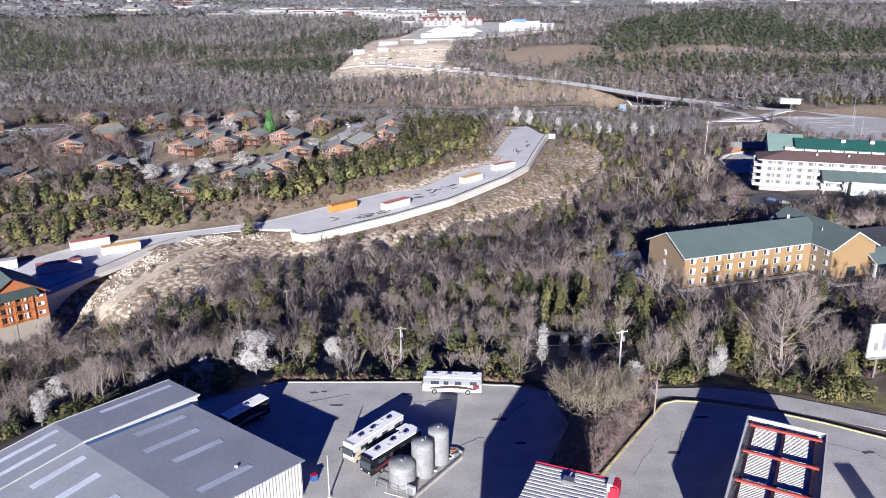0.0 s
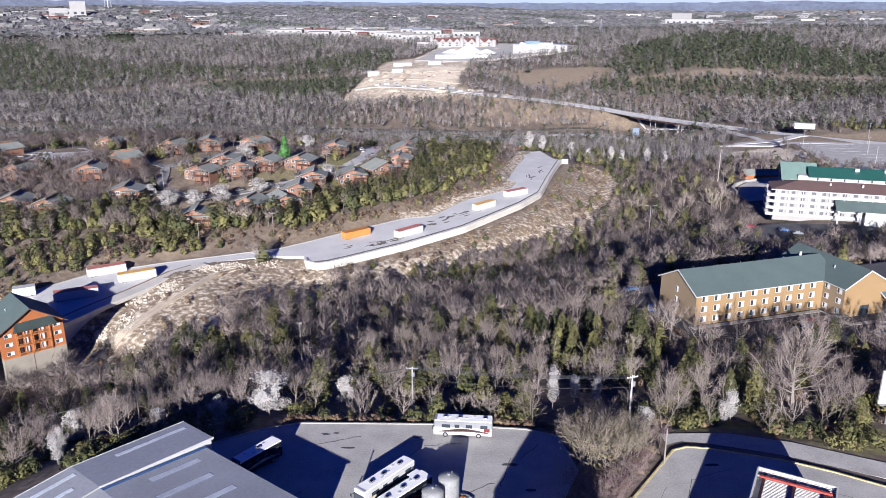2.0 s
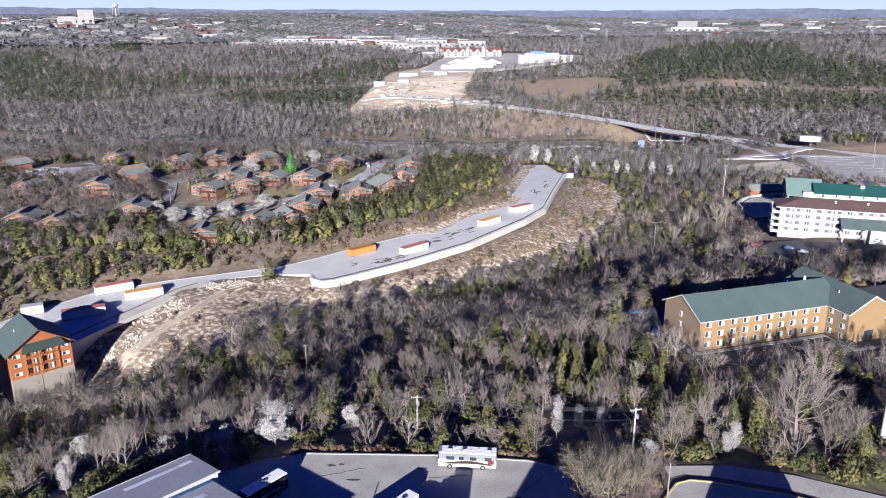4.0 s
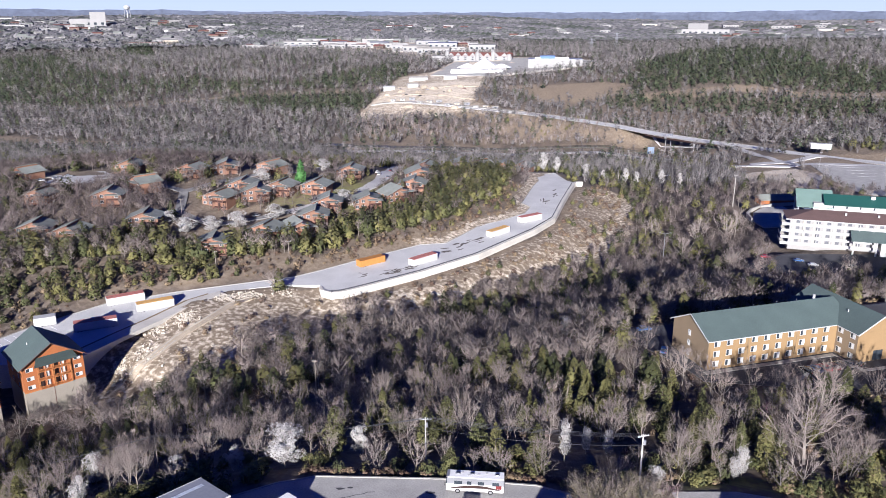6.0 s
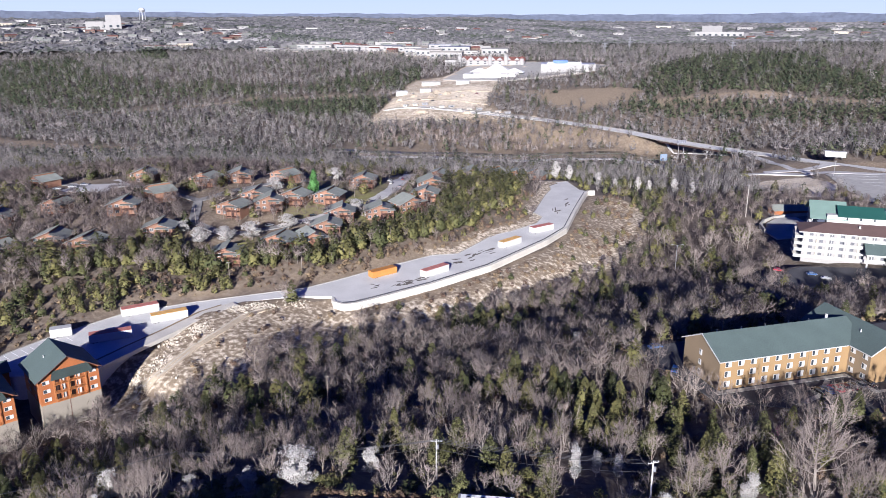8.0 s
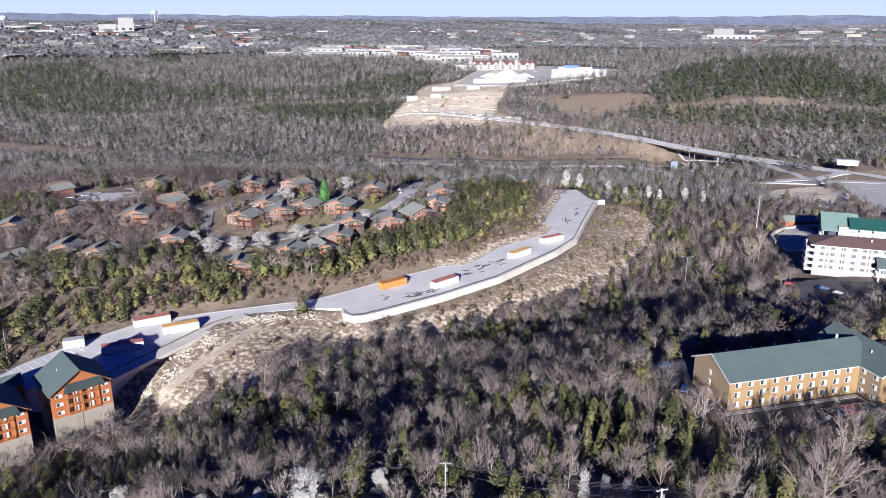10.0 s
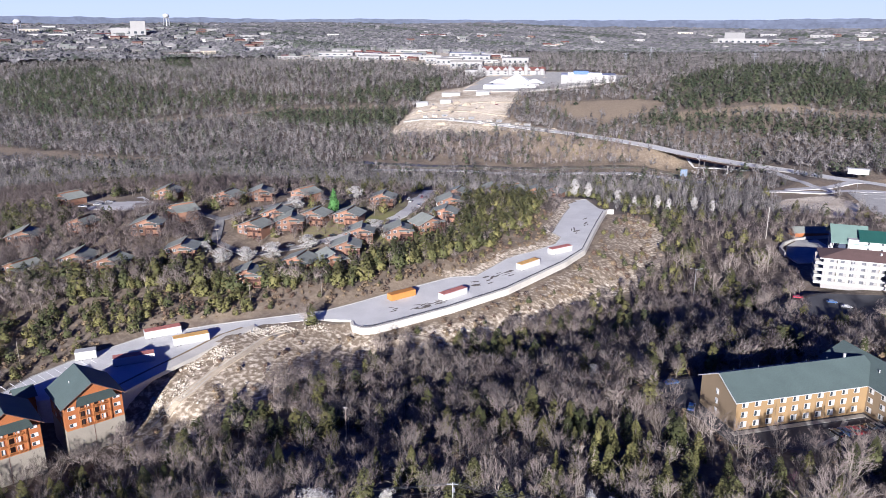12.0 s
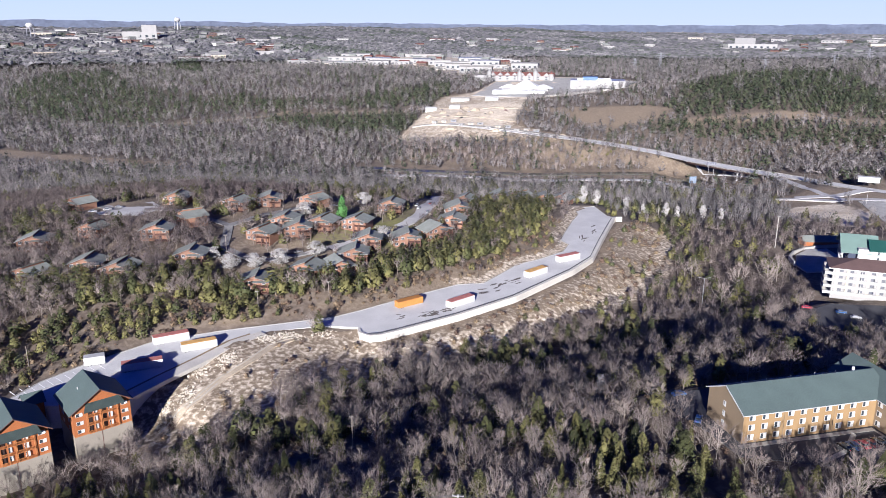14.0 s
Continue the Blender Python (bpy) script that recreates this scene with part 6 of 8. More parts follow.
FAR = ((-1560, 2680, 110, 40, 14), (-1640, 2660, 70, 40, 10), (-1230, 1980, 90, 26, 12), (-1060, 1970, 60, 24, 12), (-808, 1942, 130, 26, 9), (-765, 1990, 60, 30, 14), (-960, 2610, 60, 30, 14), (-1010, 2620, 40, 24, 12), (-1700, 3000, 90, 40, 12), (-1500, 2900, 160, 30, 8), (-1350, 2700, 120, 30, 8), (-1900, 3050, 120, 50, 16), (-1250, 3300, 90, 40, 14), (-700, 3200, 80, 30, 10), (173, 2850, 60, 24, 10), (248, 2400, 44, 20, 10), (1410, 3680, 160, 40, 14), (1500, 3450, 90, 30, 12), (1240, 3900, 120, 40, 14), (-300, 3300, 180, 40, 10), (-180, 3150, 60, 30, 10), (640, 3900, 90, 40, 12), (1700, 3300, 160, 30, 10), (900, 4100, 120, 40, 12), (-2300, 3600, 140, 60, 18), (-2050, 3450, 90, 40, 14))
for i, (x, y, w, d, h) in enumerate(FAR):
    hall(x, y, (i * 53) % 40 - 20 - math.degrees(math.atan2(x, y)), w * 0.6, d * 0.8, h * 0.7, ("white town building far across the hills", "pale town building with a red-brown roof far off")[i % 5 == 4], (far_white, pale_siding, beige_paint)[i % 3 if i % 4 else 0], far_red if i % 5 == 4 else far_white, (0, 3)[i % 2], 6, "building", "town_building", 14)
th = hall(-1395, 2860, 24, 120, 50, 26, "large white theatre with a taller stage block", far_white, far_white, 0, 5, "theatre", "theatre", 14)
boxed("stage_block", far_white, th, 8, 60, -25, 25, 26, 52)
boxed("porch", far_white, th, -60, 0, -27, -25, 10, 29)
rs = hall(980, 3400, -16, 190, 60, 22, "broad white arena on the far hills", far_white, far_white, 0, 8, "arena", "arena", 14)
part("crown", prism(bmesh.new(), ((-30, 22), (0, 46), (30, 22)), -70, 10), far_white, rs)


town_grey = material("town_grey_wall", (0.15, 0.147, 0.143), 0.85, 0.2, 12, 2)
town_brown = material("town_brown_wall", (0.13, 0.09, 0.07), 0.85, 0.2, 12, 2)


# scattered small buildings of the town and the outlets
def town(count, ring, seed, label, group, scale):
    rr = random.Random(seed)
    xs, ys = [p[0] for p in ring], [p[1] for p in ring]
    first = {}
    n = 0
    while n < count:
        x, y = rr.uniform(min(xs), max(xs)), rr.uniform(min(ys), max(ys))
        if not inside(ring, np.array([x]), np.array([y]))[0]:
            continue
        k = n % 4
        m = facing(x, y, ground_at(x, y), rr.uniform(-30, 30) - math.degrees(math.atan2(x, y)))
        if k in first:
            copy_thing(first[k], m)
            FAR_BUILDINGS.append((x, y, 20 * scale))
        else:
            first[k] = hall(x, y, 0, (14, 22, 34, 18)[k] * scale, (10, 12, 16, 12)[k] * scale, (5, 6, 6, 8)[k] * scale, label, (far_white, town_brown, far_white, town_grey)[k], (concrete, far_red, far_white, grey_roof)[k], (2, 2.5, 0, 3)[k], 3, "building", "small_building", 8)
            first[k].matrix_world = m
        n += 1


town(46, OUTLETS, 3, "pale outlet building among car parks", "outlets", 1.0)
town(74, ((-2150, 2950), (-2080, 3250), (-1500, 3450), (-760, 2950), (-620, 2150), (-850, 1900), (-1250, 1950), (-1600, 2250)), 4, "small pale town building across the hills", "town", 1.4)
town(40, ((700, 3000), (900, 4000), (2300, 3900), (2100, 2900)), 5, "small pale town building across the hills", "town", 1.4)
town(24, ((-500, 2900), (-400, 3600), (600, 3600), (500, 2700)), 6, "small pale town building across the hills", "town", 1.3)


def water_tower(x, y, h, r, label):
    t = thing("water_tower", facing(x, y, ground_at(x, y), 0), label, "water tower")
    b = bmesh.new()
    bmesh.ops.create_uvsphere(b, u_segments=20, v_segments=12, radius=r)
    bmesh.ops.scale(b, vec=(1, 1, 0.75), verts=b.verts[:])
    bmesh.ops.translate(b, vec=(0, 0, h), verts=b.verts[:])
    part("bowl", b, white_paint, t, "pale green bowl", True)
    part("riser", made(tube, (0, 0, -6), (0, 0, h - r * 0.6), r * 0.16, r * 0.16, 10), silver_paint, t)
    for i in range(6):
        a = i * math.pi / 3
        part("leg", made(tube, (math.cos(a) * r * 1.25, math.sin(a) * r * 1.25, -6), (math.cos(a) * r * 0.85, math.sin(a) * r * 0.85, h - r * 0.3), r * 0.07, r * 0.07, 6), silver_paint, t)
    part("balcony", made(tube, (0, 0, h - r * 0.15), (0, 0, h), r * 1.06, r * 1.06, 20), silver_paint, t)


water_tower(-1722, 2700, 48, 13, "pale green water tower on legs over the town")
water_tower(-1570, 3600, 54, 14, "white water tower far over the town")


def pylon(x, y, h):
    t = thing("power_pylon", facing(x, y, ground_at(x, y), 20), "grey lattice power pylon on the ridge", "pylon", "far pylons")
    for i in (-1, 1):
        for j in (-1, 1):
            part("leg", made(tube, (i * 3, j * 3, -3), (i * 0.5, j * 0.5, h), 0.35, 0.25, 4), silver_paint, t)
    for z, w in ((0.7, 7), (0.82, 9), (0.94, 6)):
        part("arm", made(tube, (-w, 0, h * z), (w, 0, h * z), 0.3, 0.3, 4), silver_paint, t)


for x, y, h in ((205, 1375, 22), (254, 1412, 28), (387, 1265, 20), (521, 1346, 20), (640, 1500, 30), (700, 1380, 30)):
    pylon(x, y, h)


# hills along the horizon
def horizon_hills():
    """Three wooded ridges, one behind the other."""
    # the haze of distance is painted into this blue-grey base colour
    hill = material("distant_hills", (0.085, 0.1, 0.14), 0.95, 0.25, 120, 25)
    for r0, base, k, seed in ((4665, 76, 0.35, 3.0), (4740, 86, 0.6, 1.0), (4830, 93, 1.0, 0.0)):
        b = bmesh.new()
        rows = []
        rr = random.Random(int(seed))
        for i in range(361):
            d = -56 + 104 * i / 360
            a = radians(d)
            e = d + seed * 7
            rise = 22 * math.exp(-((e + 32) / 5.5) ** 2) + 15 * math.exp(-((e + 22) / 5) ** 2) + 8 * math.exp(-((e + 10) / 5) ** 2) + 9 * math.exp(-((e - 22) / 4) ** 2) + 1.8 * math.sin(e * 1.7) + 1.2 * math.sin(e * 4.1 + 1) + rr.uniform(-0.8, 0.8)
            rows.append([b.verts.new((r * math.sin(a), r * math.cos(a), z)) for r, z in ((r0 - 60, 20), (r0, base + rise * k), (r0 + 15, 20))])
        for p, q in zip(rows, rows[1:]):
            for i in range(2):
                b.faces.new((p[i], q[i], q[i + 1], p[i + 1]))
        bmesh.ops.recalc_face_normals(b, faces=b.faces[:])
        tagged(part("backdrop", b, hill), "wooded hills along the horizon, distance haze painted in blue-grey", "hills", kind="structure")


horizon_hills()


def sky_haze():
    """A glowing band, painted as the pale haze of the clear sky all round above the horizon."""
    b = bmesh.new()
    n = 96
    rows = [[b.verts.new((4990 * math.sin(6.28319 * i / n), 4990 * math.cos(6.28319 * i / n), z)) for z in (-90, 60, 180, 320, 480)] for i in range(n)]
    for i in range(n):
        p, q = rows[i], rows[(i + 1) % n]
        for k in range(4):
            b.faces.new((p[k], q[k], q[k + 1], p[k + 1]))
    m = bpy.data.materials.new("sky_haze")
    m.use_nodes = True
    nt = m.node_tree
    nt.nodes.remove(nt.nodes["Principled BSDF"])
    glow = nt.nodes.new("ShaderNodeEmission")
    at = nt.nodes.new("ShaderNodeTexCoord")
    cut = nt.nodes.new("ShaderNodeSeparateXYZ")
    high = nt.nodes.new("ShaderNodeMapRange")
    high.inputs["From Min"].default_value = 60
    high.inputs["From Max"].default_value = 400
    mix = nt.nodes.new("ShaderNodeMix")
    mix.data_type = "RGBA"
    mix.inputs[6].default_value = (0.31, 0.35, 0.41, 1)
    mix.inputs[7].default_value = (0.26, 0.325, 0.42, 1)
    nt.links.new(at.outputs["Object"], cut.inputs[0])
    nt.links.new(cut.outputs[2], high.inputs["Value"])
    nt.links.new(high.outputs[0], mix.inputs[0])
    nt.links.new(mix.outputs[2], glow.inputs["Color"])
    nt.links.new(glow.outputs[0], nt.nodes["Material Output"].inputs["Surface"])
    return tagged(part("backdrop", b, m), "glowing band painted as pale blue sky haze above the horizon", "sky", kind="structure")


sky_haze()


# ---- utility poles and wires ----
def utility_pole(x, y, base, top, label, mat=wood_pole, arm=1.2, turn=0, r=0.15, can=False):
    p = thing("utility_pole", facing(x, y, base, turn), label, "utility pole", "utility poles")
    h = top - base
    part("mast", made(tube, (0, 0, -1), (0, 0, h), r, r * 0.75, 8), mat, p)
    if arm:
        a = boxed("crossarm", mat, p, -arm, arm, -0.1, 0.06, h - 0.5, h - 0.34)
        for k in (-0.95, -0.35, 0.35, 0.95):
            part("insulator", made(tube, (k * arm, 0, h - 0.34), (k * arm, 0, h - 0.1), 0.07, 0.05, 6), white_paint, a)
    if can:
        part("transformer", made(tube, (0.3, -0.25, h - 2.2), (0.3, -0.25, h - 1.2), 0.25, 0.25, 10), silver_paint, p)


utility_pole(-9.2, 151.0, -7.2, 3.6, "pale weathered utility pole with crossarm at the lot's edge", white_paint, 1.3, 0, 0.2, True)
utility_pole(33.8, 132.3, -1.5, 11.4, "pale weathered utility pole with crossarm beside the trees", white_paint, 1.2, 20, 0.2, True)
utility_pole(-77, 165.3, -21.5, -10.6, "wooden utility pole with crossarm among the trees", wood_pole, 1.6, 30, 0.17)
utility_pole(37.6, 120.2, -0.6, 7.2, "slim bare wooden pole at the forecourt's kerb", wood_pole, 0, 0, 0.16)
utility_pole(-83.6, 337.2, -23.0, -11.6, "wooden utility pole with crossarm beside the site road", wood_pole, 1.2, 20)
utility_pole(-113.4, 323.3, -23.5, -12.6, "slim wooden utility pole beside the site road", wood_pole, 0.8, 20)
utility_pole(-187.8, 264.6, -28.0, -17.5, "bare wooden pole beside the parking bays", wood_pole, 0, 0)
utility_pole(157, 453.9, -23.2, -3.0, "tall pale utility pole near the timber house", concrete, 1.0, 0, 0.28)
utility_pole(-147.5, 376.9, -12, -1.5, "wooden utility pole among the cabins", wood_pole, 1.2, 0)
utility_pole(-47, 214, -25, -13.0, "slim pale pole standing in the woods", wood_pole, 0.7, 0, 0.16)
lamp = thing("street_lamp", facing(100.3, 384.3, -35, 0), "twin-armed grey street lamp above the trees", "street lamp")
part("mast", made(tube, (0, 0, 0), (0, 0, 15), 0.2, 0.14, 8), silver_paint, lamp)
for k in (-1, 1):
    arm = part("arm", made(tube, (0, 0, 15), (k * 2.4, 0, 15.5), 0.1, 0.1, 6), silver_paint, lamp)
    bevelled("lamp_head", silver_paint, arm, k * 2.7 - 0.5, k * 2.7 + 0.5, -0.2, 0.2, 15.4, 15.65, bevel=0.05)
for i, (x, y, h) in enumerate(((266, 590, 12), (300, 560, 12), (285, 520, 12), (320, 600, 16))):
    lp = thing("car_park_lamp", facing(x, y, -24.9, 0), "tall pale car park lamp", "street lamp", "car park lamps")
    part("mast", made(tube, (0, 0, 0), (0, 0, h), 0.16, 0.11, 8), steel, lp)
    boxed("lamp_head", steel, lp, -1.0, 1.0, -0.25, 0.25, h, h + 0.25)


def wires(spans, label):
    b = bmesh.new()
    for p, q, sag in spans:
        p, q = Vector(p), Vector(q)
        last = p
        for i in range(1, 13):
            t = i / 12
            c = p.lerp(q, t) - Vector((0, 0, sag * 4 * t * (1 - t)))
            tube(b, last, c, 0.035, 0.035, 4)
            last = c
    return tagged(part("power_line", b, wire_black), label, "power line", kind="")


A, P1, P2 = (-77, 165.3, -10.9), (-9.2, 151.0, 3.4), (33.8, 132.3, 11.1)
OFF = ((-1.1, -0.6), (-0.4, -0.2), (0.4, 0.2), (1.1, 0.6))
wires([((A[0] + o * 0.9, A[1] + k, A[2]), (P1[0] + o, P1[1] + k, P1[2]), 1.6) for o, k in OFF] + [((A[0], A[1], A[2] - 1.8), (P1[0], P1[1], P1[2] - 1.8), 2.0)], "black sagging wires between the first two poles")
wires([((P1[0] + o, P1[1] + k, P1[2]), (P2[0] + o, P2[1] + k, P2[2]), 0.9) for o, k in OFF] + [((P1[0], P1[1], P1[2] - 2.2), (P2[0], P2[1], P2[2] - 2.2), 1.3)], "black sagging wires above the lot's edge")
wires([((A[0] + o, A[1] + k, A[2]), (-150 + o, 140 + k, -16), 2.0) for o, k in OFF], "black wires running into the woods")

# ---- trees ----
rng = np.random.default_rng(7)


def unit(v):
    return v / np.maximum(np.linalg.norm(v, axis=-1, keepdims=True), 1e-9)


class Shape:
    """Collects triangles of a tree, by material slot."""

    def __init__(self, heart=5.0):
        self.v, self.f, self.s, self.n = [], [], [], []
        self.heart = np.array([0.0, 0.0, heart])

    def tri(self, a, b, c, slot):
        n = len(self.v)
        self.v += [a, b, c]
        self.n += [(0.0, 0.0, 0.0)] * 3
        self.f.append((n, n + 1, n + 2))
        self.s.append(slot)

    def limb(self, p, q, r0, r1, slot=0):
        p, q = np.array(p, float), np.array(q, float)
        d = unit(q - p)
        u = unit(np.cross(d, (0.3, 0.9, 0.2)))
        w = np.cross(d, u)
        n = len(self.v)
        for c, r in ((p, r0), (q, r1)):
            for a in (0, 2.094, 4.189):
                self.v.append(c + (u * math.cos(a) + w * math.sin(a)) * r)
                self.n.append(u * math.cos(a) + w * math.sin(a))
        for i in range(3):
            j = (i + 1) % 3
            self.f += [(n + i, n + j, n + 3 + j), (n + i, n + 3 + j, n + 3 + i)]
            self.s += [slot, slot]

    def twig(self, p, q, w, slot=1):
        p, q = np.array(p, float), np.array(q, float)
        side = unit(np.cross(q - p, unit(q - self.heart) + rng.normal(0, 0.4, 3))) * w
        self.tri(p - side, p + side, q, slot)

    def leaf(self, c, size, slot=1, up=0.3):
        face = unit(unit(c - self.heart) + rng.normal(0, 0.45, 3) + (0, 0, 0.1 * up))
        a = unit(np.cross(face, rng.normal(size=3)))
        b = np.cross(face, a)
        k = size * rng.uniform(0.6, 1.3)
        self.tri(c - a * k - b * k * 0.5, c + a * k - b * k * 0.5, c + b * k * 0.9, slot)

    def arrays(self, round_=0.8):
        """Points, triangles, slots and normals; the crown's normals lean outwards, as its surface does as a whole."""
        v, f, s, n = np.array(self.v, np.float32), np.array(self.f, np.int64), np.array(self.s, np.int64), np.array(self.n, np.float32)
        crown = s > 0
        if crown.any():
            c = v[f[crown]]
            facet = unit(np.cross(c[:, 1] - c[:, 0], c[:, 2] - c[:, 0]))
            heart = np.array([c[..., 0].mean(), c[..., 1].mean(), c[..., 2].mean() * 0.75])
            out = unit(c - heart + 1e-5)
            back = (facet * out.mean(1)).sum(-1) < 0
            facet[back] *= -1
            f[crown] = np.where(back[:, None], f[crown][:, ::-1], f[crown])
            n[f[crown]] = np.where(back[:, None, None], unit(out * round_ + facet[:, None] * (1 - round_) + (0, 0, 0.15))[:, ::-1], unit(out * round_ + facet[:, None] * (1 - round_) + (0, 0, 0.15)))
        return v, f, s, n


def bare_tree(limbs, twigs, spread=0.5, leaves=0, leaf_size=0.25, thick_=1.0, stems=1, forks=True, fine=0.024):
    """A leafless broadleaf tree 10 m high: trunk, steep limbs, forks and fine twigs."""
    s = Shape()
    tips = []
    for k in range(stems):
        lean = rng.normal(0, 0.4 if stems == 1 else 1.3, 2)
        base = np.array([*rng.normal(0, 0.05 if stems == 1 else 0.35, 2), 0])
        top = np.array([lean[0], lean[1], 9.2 * rng.uniform(0.85, 1)])
        mid = base * 0.5 + top * 0.5 + np.append(rng.normal(0, 0.2, 2), 0)
        r = 0.13 * thick_ / stems ** 0.5
        s.limb(base - (0, 0, 0.5), mid, r, r * 0.6)
        s.limb(mid, top, r * 0.6, r * 0.1)
        tips.append((mid, top))
        for i in range(limbs):
            h = rng.uniform(0.22, 0.85)
            a = i * 2.4 + rng.uniform(-0.4, 0.4)
            start = (base + (mid - base) * h * 2) if h < 0.5 else (mid + (top - mid) * (h - 0.5) * 2)
            sp = spread * rng.uniform(0.6, 1.5)
            out = np.array([math.cos(a) * sp, math.sin(a) * sp, 1.0])
            long_ = (9.8 - start[2]) * rng.uniform(0.55, 0.95)
            bend = start + unit(out * (1.5, 1.5, 0.8)) * long_ * 0.45
            end = bend + unit(out * (0.8, 0.8, 1.2)) * long_ * 0.6
            rr = r * (1 - h) * 0.5 + 0.015
            s.limb(start, bend, rr, rr * 0.6)
            s.limb(bend, end, rr * 0.6, 0.008)
            for j in range(3):
                p = bend + (end - bend) * rng.uniform(-0.3, 0.7)
                q = p + unit(out * (1.3, 1.3, 1) + rng.normal(0, 0.45, 3)) * long_ * rng.uniform(0.25, 0.5)
                tips.append((p, q))
                if forks:
                    s.limb(p, q, rr * 0.4, 0.006)
                else:
                    s.twig(p, q, 0.03)
            tips.append((bend, end))
    for i in range(twigs):
        p, q = tips[rng.integers(len(tips))]
        c = p + (q - p) * rng.uniform(0.15, 1.0)
        e = c + unit(unit(q - p) * 0.9 + rng.normal(0, 0.5, 3) + (0, 0, 0.2)) * rng.uniform(0.6, 1.5)
        s.twig(c, e, fine * rng.uniform(0.6, 1.3))
    for i in range(leaves):
        p, q = tips[rng.integers(len(tips))]
        s.leaf(p + (q - p) * rng.uniform(0.05, 1.15) + rng.normal(0, 0.45, 3), leaf_size, 2)
    return s.arrays()


def shrub(twigs, leaves, size):
    """A low bush 2 m high."""
    s = Shape(0.6)
    for i in range(twigs):
        a, o = rng.uniform(0, 6.28), rng.uniform(0.2, 0.9)
        c = np.array([math.cos(a), math.sin(a), 0]) * rng.uniform(0, 0.4)
        s.twig(c, c + np.array([math.cos(a) * o, math.sin(a) * o, rng.uniform(0.8, 1.9)]), 0.05)
    for i in range(leaves):
        a, o = rng.uniform(0, 6.28), rng.uniform(0.1, 1.0)
        s.leaf(np.array([math.cos(a) * o, math.sin(a) * o, rng.uniform(0.2, 1.9) * (1.1 - o * 0.4)]), size, 1)
    return s.arrays()


def cedar(leaves, size, width=0.22, round_=0.6):
    """An evergreen 8 m high: trunk and a ragged crown of small sprays in lobes."""
    s = Shape(3.2)
    s.limb((0, 0, -0.5), (0, 0, 6.5), 0.14, 0.03)
    lobes = [(k * 2.4, 0.08 + 0.9 * (k / 26) ** 1.1, rng.uniform(0.65, 1.1)) for k in range(26)]
    for i in range(leaves):
        a, h, k = lobes[rng.integers(len(lobes))]
        h = np.clip(h + rng.normal(0, 0.06), 0.06, 1.0)
        rad = 8 * width * ((1 - h) ** round_) * (0.5 + 0.5 * min(1, h * 5)) * k * rng.uniform(0.55, 1.05)
        a += rng.normal(0, 0.35)
        c = np.array([math.cos(a) * rad, math.sin(a) * rad, 0.4 + h * 7.6])
        s.leaf(c, size * (1.15 - 0.5 * h), 1, 1.5)
    return s.arrays()


def far_tree(leaves, size, tall, wide, low=0.25):
    """A distant evergreen as an uneven clump of sprays."""
    s = Shape(tall * 0.4)
    for i in range(leaves):
        a, h = i * 2.4 + rng.uniform(-0.4, 0.4), low + (1 - low) * i / leaves
        rad = wide * (1.05 - h) ** 0.6 * rng.uniform(0.45, 1)
        s.leaf(np.array([math.cos(a) * rad, math.sin(a) * rad, h * tall]), size * (1.2 - 0.6 * h), 1, 1.0)
    return s.arrays()


def hazy_bare(clumps, twigs, size, wide, w, tall=10.0):
    """A distant leafless tree: clumps of fine twigs round a rising crown, with some longer branches."""
    s = Shape(tall * 0.45)
    lobes = rng.uniform(0.7, 1.15, 5)
    for i in range(clumps):
        a, up = i * 2.4 + rng.uniform(-0.3, 0.3), rng.uniform(-0.75, 1.0)
        flat = math.sqrt(1 - up * up) * lobes[int(a * 0.8) % 5] * rng.uniform(0.7, 1.0)
        s.leaf(np.array([math.cos(a) * flat * wide, math.sin(a) * flat * wide, tall * (0.56 + 0.38 * up)]), size, 1, 0.5)
    for i in range(twigs):
        a = i * 2.4 + rng.uniform(-0.3, 0.3)
        k = rng.uniform(0.3, 1.05)
        q = np.array([math.cos(a) * wide * k, math.sin(a) * wide * k, tall * rng.uniform(0.6, 1.02)])
        s.twig(q * (0.25, 0.25, 0) + (0, 0, tall * rng.uniform(0.05, 0.4)), q, w * rng.uniform(0.6, 1.3))
    return s.arrays(0.7)


def round_bare(twigs, wide, w, low=-0.4, trunk=True, tall=10.0):
    """A leafless tree seen from afar: a trunk and a rounded crown of branches that fan outwards."""
    s = Shape()
    if trunk:
        s.limb((0, 0, -0.5), (rng.normal(0, 0.2), rng.normal(0, 0.2), tall * 0.6), 0.15, 0.06)
    lobes = rng.uniform(0.75, 1.15, 7)
    for i in range(twigs):
        a, up = i * 2.4 + rng.uniform(-0.3, 0.3), rng.uniform(low, 1.0)
        flat = math.sqrt(1 - up * up) * lobes[int(a * 1.11) % 7]
        k = rng.uniform(0.55, 1.05)
        q = np.array([math.cos(a) * flat * wide * k, math.sin(a) * flat * wide * k, tall * (0.58 + 0.4 * up * k)])
        if i % 4 == 0:
            p = q * (*(rng.uniform(0.1, 0.4),) * 2, 1) - (0, 0, tall * rng.uniform(0.12, 0.26))
        else:
            p = q - unit(unit(q - s.heart) + rng.normal(0, 0.45, 3) + (0, 0, 0.35)) * rng.uniform(0.9, 1.9)
        s.twig(p, q, w * rng.uniform(0.5, 1.4))
    return s.arrays()


def set_normals(me, n):
    me.attributes.new("custom_normal", "FLOAT_VECTOR", "POINT").data.foreach_set("vector", np.ascontiguousarray(n, np.float32).ravel())


